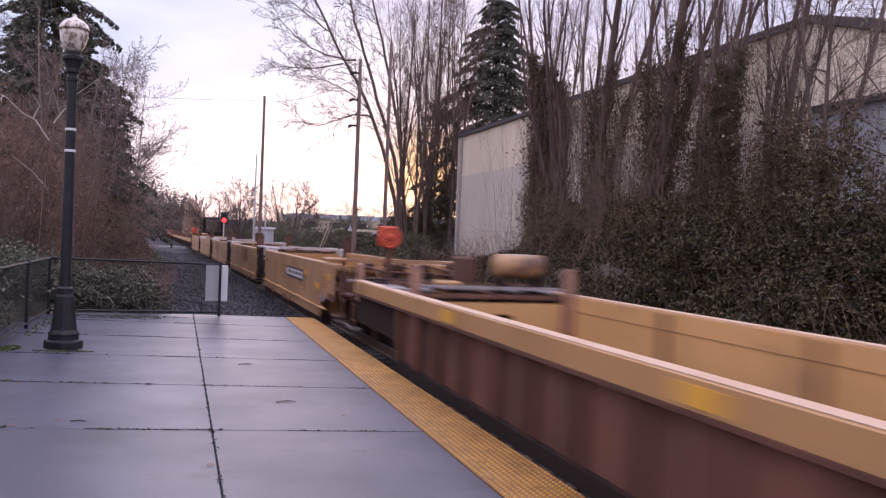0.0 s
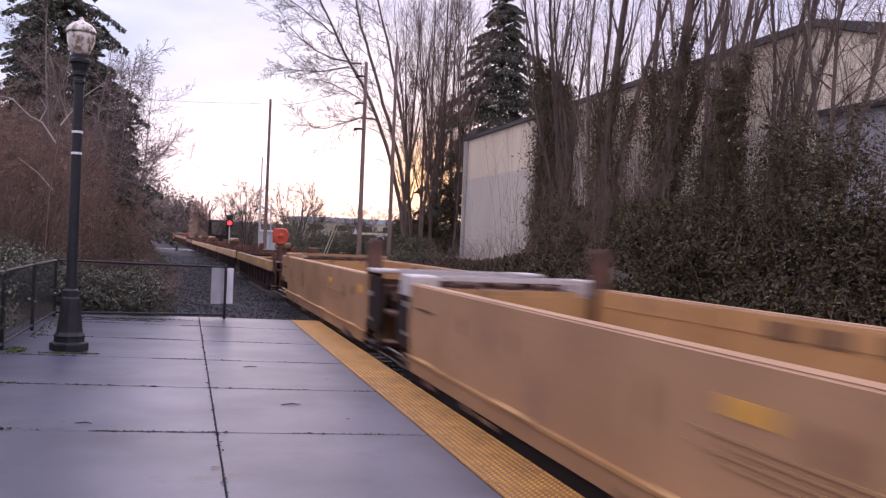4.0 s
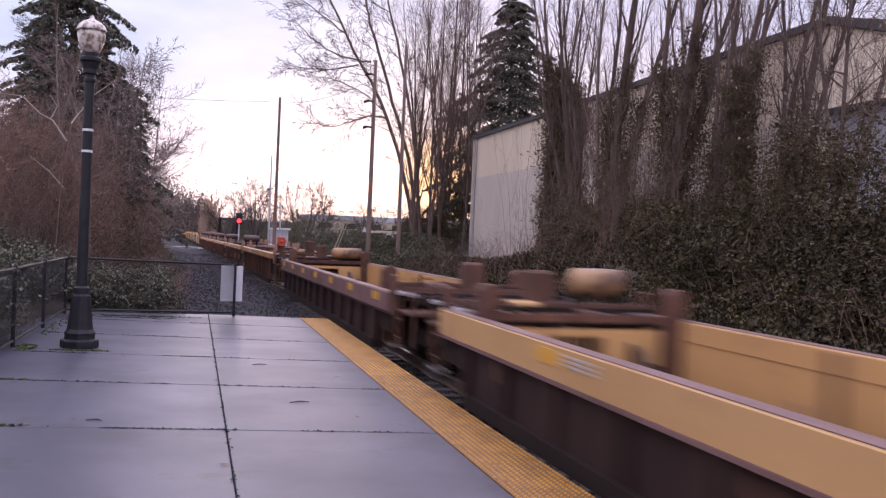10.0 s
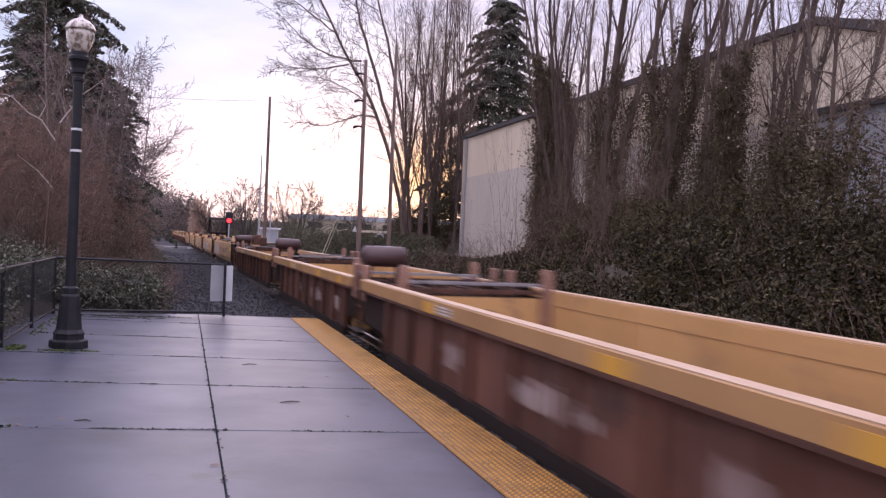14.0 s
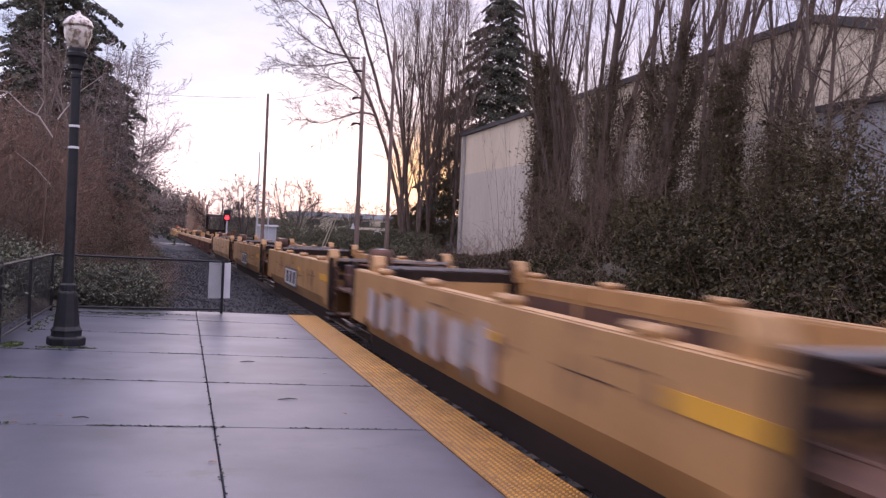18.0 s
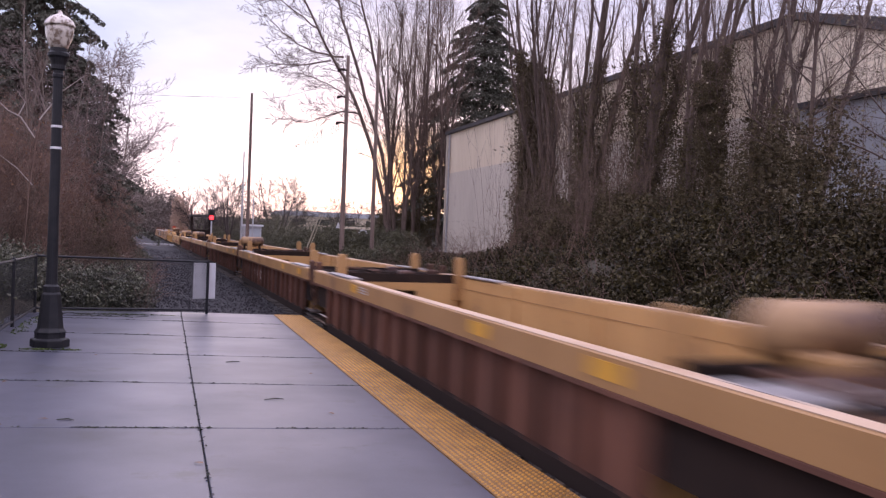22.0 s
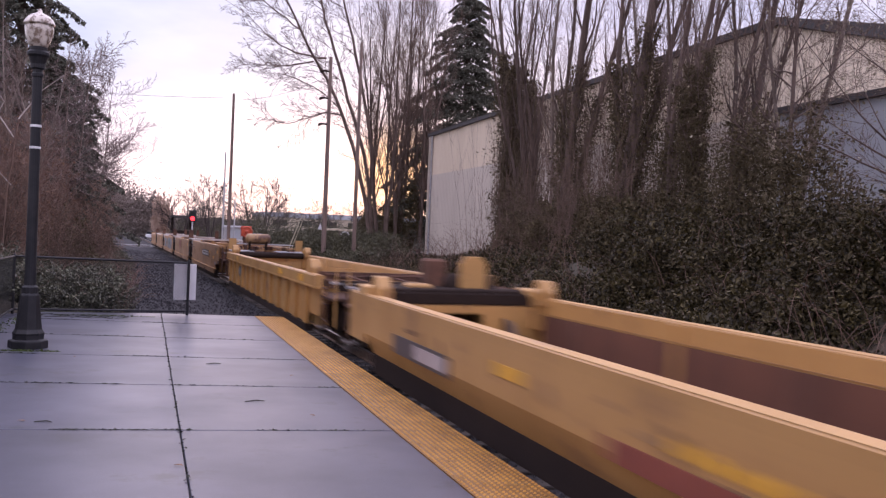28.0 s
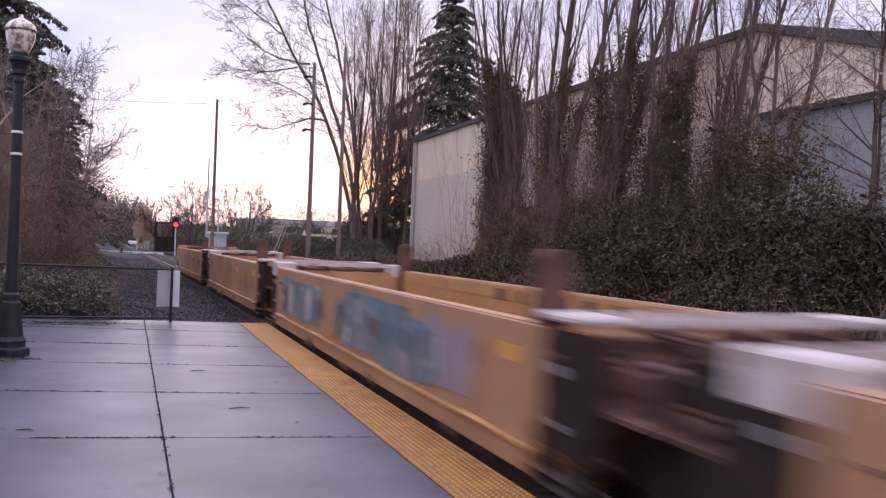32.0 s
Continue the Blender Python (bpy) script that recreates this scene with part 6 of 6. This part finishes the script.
def lamp_post():
    lamp = thing("platform_lamp", pose(-1.6, 14.5, plat_z(-1.6)), "black fluted lamp post with an acorn globe on the platform", "lamp post")
    bm = bmesh.new()
    lathe(bm, [(0.275, 0.0), (0.275, 0.10), (0.265, 0.12), (0.215, 0.13), (0.215, 0.20), (0.225, 0.22), (0.205, 0.25), (0.185, 0.28), (0.155, 0.55), (0.135, 0.78), (0.10, 0.84)], 8)
    part("base", bm, BLACKPAINT, lamp, "flared cast base", bevel=0.006)
    bm = bmesh.new()
    lathe(bm, [(0.10, 0.80), (0.115, 0.82), (0.115, 0.90), (0.085, 0.93), (0.078, 1.2), (0.068, 4.0), (0.08, 4.02), (0.08, 4.06), (0.068, 4.08), (0.068, 4.14)], 16)
    part("shaft", bm, BLACKPAINT, lamp)
    bm = bmesh.new()
    lathe(bm, [(0.07, 4.12), (0.10, 4.14), (0.10, 4.20), (0.13, 4.30), (0.155, 4.33), (0.155, 4.37), (0.12, 4.40), (0.12, 4.46)], 20)
    part("capital", bm, BLACKPAINT, lamp)
    bm = bmesh.new()
    lathe(bm, [(0.115, 4.44), (0.15, 4.52), (0.185, 4.62), (0.20, 4.72), (0.195, 4.78)], 24)
    part("globe", bm, LAMPGLASS, lamp, "mottled acrylic acorn globe", smooth=True)
    bm = bmesh.new()
    lathe(bm, [(0.215, 4.775), (0.215, 4.80), (0.19, 4.86), (0.13, 4.92), (0.06, 4.95), (0.035, 4.97), (0.03, 5.0), (0.01, 5.02)], 24)
    part("globe_cap", bm, LAMPGLASS, lamp, smooth=True)
    for z in (3.27, 2.95):
        bm = bmesh.new()
        lathe(bm, [(0.077, z), (0.079, z), (0.079, z + 0.035), (0.077, z + 0.035)], 16)
        part("band", bm, TAPE, lamp, "pale band")
    lamp.scale = (1, 1, 0.985)
    return lamp


lamp_post()


def chain_mesh(name, p0, p1, z0, z1, parent, pitch=0.05, r=0.003):
    """Diamond wire mesh between two posts."""
    p0, p1 = np.array(p0, float), np.array(p1, float)
    L = np.linalg.norm(p1 - p0)
    d = (p1 - p0) / L
    hgt = z1 - z0
    out_ = []
    nrm = np.array([-d[1], d[0], 0])
    for s in (1, -1):
        k = -hgt
        while k < L:
            a0, a1 = max(0, k), min(L, k + hgt)
            if a1 > a0:
                za, zb_ = (a0 - k, a1 - k) if s > 0 else (hgt - (a0 - k), hgt - (a1 - k))
                A = np.array([*(p0 + d * a0), z0 + za])
                B = np.array([*(p0 + d * a1), z0 + zb_])
                t = (B - A) / np.linalg.norm(B - A)
                u = np.cross(t, nrm) * r
                v = nrm * r
                out_ += [A + u, B + u, B + v, A + v, A + v, B + v, B - u, A - u]
            k += pitch * 1.414
    return part(name, quads_mesh(name, np.array(out_), BLACKPAINT), BLACKPAINT, parent)


def fence():
    f = thing("fence", Matrix(), "black chain-link fence with a top rail at the platform edge", "fence")
    posts = [(FENCE_X, y) for y in (-2.0, 1.0, 4.0, 6.6, 9.2, 11.7, 14.3, 17.0, 19.75)]
    corner = [(FENCE_X, 19.75), (0.89, 20.6)]
    for x, y in posts + corner[1:]:
        bm = bmesh.new()
        z = plat_z(x)
        tube(bm, [(x, y, z - 0.05), (x, y, z + 1.17), (x, y, z + 1.20)], [0.03, 0.03, 0.015], 10)
        part("post", bm, BLACKPAINT, f)
    for a, b in list(zip(posts, posts[1:])) + list(zip(corner, corner[1:])):
        za, zb_ = plat_z(a[0]), plat_z(b[0])
        for h_ in (1.14, 0.09):
            bm = bmesh.new()
            tube(bm, [(*a, za + h_), (*b, zb_ + h_)], [0.022, 0.022], 8)
            part("rail", bm, BLACKPAINT, f)
        chain_mesh("wire_mesh", a, b, max(za, zb_) + 0.09, max(za, zb_) + 1.14, f)
    return f


fence()
notice = thing("notice_board", pose(0.83, 20.66, 0.0, 0, 0, 14), "blank white notice board wired to the fence end", "sign")
part("board", cuboid(-0.25, 0.24, 0.0, 0.012, 0.31, 1.10), SIGNWHITE, notice, bevel=0.004)

LITTER = [(-2.0 + 0.075 * k + 0.07 * math.sin(k * 5.1), 19.6 + 0.25 * math.sin(k * 2.7), 47 * k, 0.25 + 0.25 * abs(math.sin(k * 1.9))) for k in range(22)]
for x, y, a, ln in LITTER + [(1.2, 10.2, 8, 0.22), (-0.85, 9.1, -12, 0.16), (0.95, 13.1, 10, 0.2), (-1.5, 19.7, 15, 0.5), (-1.2, 19.7, -20, 0.4), (-1.0, 19.6, 30, 0.35)]:
    tw = thing("fallen_twig", pose(x, y, plat_z(x) + 0.007, 0, 0, a), "short dark fallen twig on the wet concrete", "twig")
    bm = bmesh.new()
    tube(bm, [(-ln / 2, 0, 0), (0.02, 0.03, 0.004), (ln / 2, -0.01, 0)], [0.004, 0.007, 0.003], 6)
    part("stick", bm, JOINT, tw)


def moss_patch(x, y, rx, ry, seed, n=170):
    """Tufts of moss and grit in a ragged patch on the slabs."""
    rng = np.random.default_rng(seed)
    a, r = rng.uniform(0, 6.28, n), np.sqrt(rng.uniform(0, 1, n))
    px, py = x + rx * r * np.cos(a), y + ry * r * np.sin(a)
    c = np.stack([px, py, -0.02 * px + 0.006], 1)
    return tagged(new("moss_patch", quads_mesh("moss_patch", leaves(rng, c, 0.018, up=1.2), MOSS, per=3)), "small patch of green moss on the concrete", "moss", kind="stuff")


for k, (x, y, rx, ry) in enumerate(((-1.55, 14.1, 0.45, 0.06), (-2.3, 14.3, 0.14, 0.35), (-2.3, 17.5, 0.12, 1.6), (-1.9, 8.85, 0.5, 0.03), (-2.2, 11.4, 0.5, 0.03), (-0.6, 19.9, 0.9, 0.08))):
    moss_patch(x, y, rx, ry, 100 + k)
rng = np.random.default_rng(77)
cs_ = []
for y in JOINT_Y[6:-1]:
    for x0, x1, m_ in ((-2.4, 0.35, 320), (0.35, 2.38, 120)):
        xx = rng.uniform(x0, x1, m_)
        keep = np.sin(xx * 3.1 + y) + 0.6 * np.sin(xx * 7.7 + 2 * y) > -0.4
        xx = xx[keep]
        cs_.append(np.stack([xx, y - SKEW * xx + rng.normal(0, 0.014, len(xx)), -0.02 * xx + 0.003], 1))
yy = rng.uniform(3, 20.8, 160)
cs_.append(np.stack([0.353 + rng.normal(0, 0.012, 160), yy, np.full(160, -0.02 * 0.353 + 0.003)], 1))
xx, yy = rng.uniform(-2.4, -0.6, 140), 19.6 + rng.uniform(-0.25, 0.45, 140)
cs_.append(np.stack([xx, yy, -0.02 * xx + 0.004], 1))
tagged(new("joint_debris", quads_mesh("joint_debris", leaves(rng, np.concatenate(cs_), 0.014, up=3.0), JOINT, per=3)), "dark grit and leaf crumbs along the platform joints", "debris", kind="stuff")
for k, (x, y) in enumerate(((-1.05, 9.15), (-0.25, 16.4), (1.1, 18.9), (0.3, 7.4), (-1.9, 11.2), (-1.7, 11.25), (1.7, 9.4), (-1.4, 8.9), (1.9, 12.1), (-0.9, 13.6))):
    lf = thing("fallen_leaf", pose(x, y, plat_z(x) + 0.006, 0, 0, 50 * k), "curled brown fallen leaf on the wet concrete", "leaf")
    bm = bmesh.new()
    outl = [(-0.04, 0.0), (-0.015, 0.014), (0.02, 0.017), (0.045, 0.0), (0.02, -0.012), (-0.018, -0.017)]
    vs = [bm.verts.new((a, b, 0.012 * abs(b) / 0.024)) for a, b in outl]
    bm.faces.new(vs)
    part("blade", bm, LEAFDRY, lf)


def utility_pole(x, y, top, r, arms, label, lean=0.0):
    z = ground_z(x, y)
    p = thing("utility_pole", pose(x, y, z - 0.2, 0, lean, 0), label, "utility pole")
    h_ = top - z + 0.2
    bm = bmesh.new()
    tube(bm, [(0, 0, 0), (0, 0, h_ * 0.5), (0, 0, h_)], [r, r * 0.85, r * 0.65], 10)
    part("pole", bm, POLEWOOD, p)
    for d, w in arms:
        part("crossarm", cuboid(-w, w * 0.6, -0.06, 0.06, h_ - d - 0.06, h_ - d + 0.06), POLEWOOD, p)
        for s in (-w + 0.1, w * 0.5):
            bm = bmesh.new()
            lathe(bm, [(0.03, h_ - d + 0.06), (0.05, h_ - d + 0.12), (0.03, h_ - d + 0.2)], 8, (s, 0))
            part("insulator", bm, GALV, p)
    return p


utility_pole(5.3, 64, 11.3, 0.13, (), "weathered plain wooden utility pole carrying one cable")
bracket_pole = utility_pole(10.05, 54, 12.5, 0.15, (), "brown wooden utility pole with short drooping brackets")
for d in (0.9, 2.5, 4.05):
    zt = 12.7 - d - ground_z(10.05, 54)
    bm = bmesh.new()
    tube(bm, [(0, -0.02, zt), (-0.3, -0.02, zt + 0.05), (-0.55, -0.02, zt + 0.0), (-0.6, -0.02, zt - 0.1)], [0.05, 0.06, 0.09, 0.05], 8)
    part("bracket", bm, GRIMESHADE, bracket_pole, "dark bracket with an insulator")
utility_pole(12.0, 54.5, 13.7, 0.13, (), "thin brown wooden utility pole")


def wire(points, r=0.012):
    bm = bmesh.new()
    pts = []
    for a, b in zip(points, points[1:]):
        for k in range(8):
            u = k / 8
            p = Vector(a).lerp(Vector(b), u)
            p.z -= 0.35 * 4 * u * (1 - u)
            pts.append(p)
    pts.append(Vector(points[-1]))
    tube(bm, pts, [r] * len(pts), 4)
    ob = new("cable", mesh_of(bm, "cable", BLACKPAINT))
    return tagged(ob, "thin dark overhead cable between poles", "cable")


wire([(4.6, 64, 10.95), (-14, 66, 11.2)])
wire([(5.9, 64, 10.95), (10.0, 54, 11.4)])
utility_pole(-40, 190, 13.2, 0.16, ((0.3, 0.9),), "far wooden utility pole with a crossarm")
utility_pole(60, 190, 11.2, 0.16, ((0.3, 0.9),), "far wooden utility pole with a crossarm")
wire([(-40, 190, 13.0), (60, 190, 11.0)], 0.03)

mast = thing("street_mast", pose(5.75, 75, -0.4), "pale galvanised steel mast beside the crossing", "mast")
bm = bmesh.new()
tube(bm, [(0, 0, 0), (0, 0, 4), (0, 0, 8.6)], [0.09, 0.08, 0.05], 10)
part("mast_tube", bm, GALV, mast)
mast2 = thing("street_mast", pose(6.9, 78, -0.4), "pale galvanised steel mast beside the crossing", "mast")
bm = bmesh.new()
tube(bm, [(0, 0, 0), (0, 0, 5.0)], [0.07, 0.05], 10)
part("mast_tube", bm, GALV, mast2)

cab = thing("relay_cabinet", pose(7.9, 90, -0.5), "white metal relay cabinet with an overhanging lid", "cabinet")
part("body", cuboid(-0.82, 0.82, -0.8, 0.8, 0, 2.75), GALV, cab, bevel=0.02)
part("lid", cuboid(-1.0, 1.0, -1.0, 0.9, 2.75, 2.92), CARPAINT, cab, bevel=0.02)
part("door", cuboid(-0.7, -0.05, -0.83, -0.8, 0.3, 2.5), ANNEXWALL, cab)
part("door", cuboid(0.05, 0.7, -0.83, -0.8, 0.3, 2.5), ANNEXWALL, cab)

sig = thing("signal", pose(4.95, 110, -0.4), "railway signal with a lit red lamp on a pale mast", "signal")
bm = bmesh.new()
tube(bm, [(0, 0, 0), (0, 0, 3.2)], [0.09, 0.08], 10)
part("mast_tube", bm, GALV, sig)
part("head", cuboid(-0.40, 0.40, -0.06, 0.2, 3.15, 4.55), BLACKPAINT, sig, bevel=0.08)
bm = bmesh.new()
tube(bm, [(0, -0.14, 3.6), (0, -0.06, 3.6)], [0.27, 0.27], 16)
part("lens", bm, REDLIGHT, sig, "lit red lens")
bm = bmesh.new()
tube(bm, [(0, -0.09, 4.15), (0, -0.06, 4.15)], [0.22, 0.22], 16)
part("lens", bm, GLASS, sig, "dark unlit lens")
for z in (3.6, 4.15):
    bm = bmesh.new()
    prism(bm, [(-0.29, z), (-0.2, z + 0.21), (0, z + 0.29), (0.2, z + 0.21), (0.29, z), (0.25, z), (0.17, z + 0.18), (0, z + 0.25), (-0.17, z + 0.18), (-0.25, z)], "y", -0.4, -0.06)
    part("hood", bm, BLACKPAINT, sig)

shed = thing("shelter", pose(4.6, 132, -0.5), "dark open-sided shelter with a flat roof", "shelter")
part("roof", cuboid(-1.6, 1.4, -4, 4, 4.0, 4.25), ROOFDARK, shed)
part("wall", cuboid(-1.4, 1.2, -3.9, 3.8, 0.0, 2.2), GRIMESHADE, shed)
for x in (-1.4, 1.1):
    for y in (-3.8, -1.3, 1.2, 3.7):
        part("post", cuboid(x, x + 0.15, y, y + 0.15, 2.2, 4.0), GRIMESHADE, shed)

car_far = thing("white_car", pose(0.6, 185, -0.25), "small white car standing far down the road", "car")
bm = bmesh.new()
prism(bm, [(-0.85, 0.3), (-0.9, 0.75), (-0.8, 0.95), (0.8, 0.95), (0.9, 0.75), (0.85, 0.3)], "y", -2.1, 2.1)
part("body", bm, CARPAINT, car_far, bevel=0.06)
bm = bmesh.new()
prism(bm, [(-0.76, 0.94), (-0.6, 1.42), (0.6, 1.42), (0.76, 0.94)], "y", -1.1, 1.4)
part("cabin", bm, GLASS, car_far, bevel=0.05)
for x in (-0.8, 0.8):
    for y in (-1.3, 1.3):
        bm = bmesh.new()
        tube(bm, [(x - 0.1, y, 0.32), (x + 0.1, y, 0.32)], [0.32, 0.32], 14)
        part("tyre", bm, RUBBER, car_far)

guy = thing("guy_wire", Matrix(), "guy wire with a pale yellow plastic guard", "cable")
bm = bmesh.new()
tube(bm, [(6.6, 45, 1.0), (7.25, 45, 2.8)], [0.03, 0.03], 6)
part("guard", bm, GUARD, guy)
bm = bmesh.new()
tube(bm, [(6.75, 45.1, 1.0), (7.4, 45.1, 2.8)], [0.02, 0.02], 6)
part("guard", bm, GUARD, guy)

# pale roofs of a long low building beyond the crossing
depot = thing("far_shed", pose(38, 200, 0), "long low building with a pale lilac roof far beyond the hedge", "building")
part("wall", cuboid(-14, 40, 0, 20, 0, 5.4), WALLBEIGE, depot)
part("roof", cuboid(-14.5, 40.5, -0.5, 20.5, 5.4, 6.5), ANNEXWALL, depot, "pale lilac flat roof")
for k in range(9):
    part("opening", cuboid(-12 + 5.5 * k, -9 + 5.5 * k, -0.06, 0.02, 3.6, 4.8), GLASS, depot)

# a weathered barrier on stakes in the scrub
fallen = thing("barrier", pose(10.9, 59.6, ground_z(10.9, 59.6)), "pale weathered barrier board on low stakes in the scrub", "barrier")
gz = ground_z(10.9, 59.6)
part("board", cuboid(0.0, 2.3, -0.03, 0.03, 2.18 - gz, 2.34 - gz), WALLBEIGE, fallen, bevel=0.01)
bm = bmesh.new()
prism(bm, [(-0.25, 2.22 - gz), (0.05, 2.22 - gz), (-0.08, 2.62 - gz)], "y", -0.04, -0.01)
part("marker", bm, SIGNWHITE, fallen, "white triangular marker")
bm = bmesh.new()
tube(bm, [(1.3, -0.06, 1.95 - gz), (1.4, -0.06, 2.1 - gz), (1.6, -0.06, 2.14 - gz), (1.8, -0.06, 2.05 - gz), (1.85, -0.06, 1.9 - gz)], [0.04] * 5, 8)
part("hoop", bm, SIGNWHITE, fallen)
for a in (0.15, 1.2, 2.15):
    part("stake", cuboid(a, a + 0.08, 0.03, 0.11, -0.2, 2.3 - gz), POLEWOOD, fallen)

backdrop = new("backdrop", mesh_of(cuboid(-900, 900, 1200, 1201, -5, 18), "backdrop", HAZEWOOD))
tagged(backdrop, "dim line of far trees at the horizon", "backdrop", kind="structure")


def motions():
    """The train rolls along the track towards the camera, slowing a little."""
    for car, a, b in CARS:
        rows = []
        for k in range(33):
            t = float(k)
            ya, yb = a - gone(t), b - gone(t)
            xa, xb = track(ya), track(yb)
            rows.append((t, pose(xa, ya, RAIL_Z, 0, 0, -math.degrees(math.atan2(xb - xa, yb - ya)))))
        walk(car, rows)


motions()
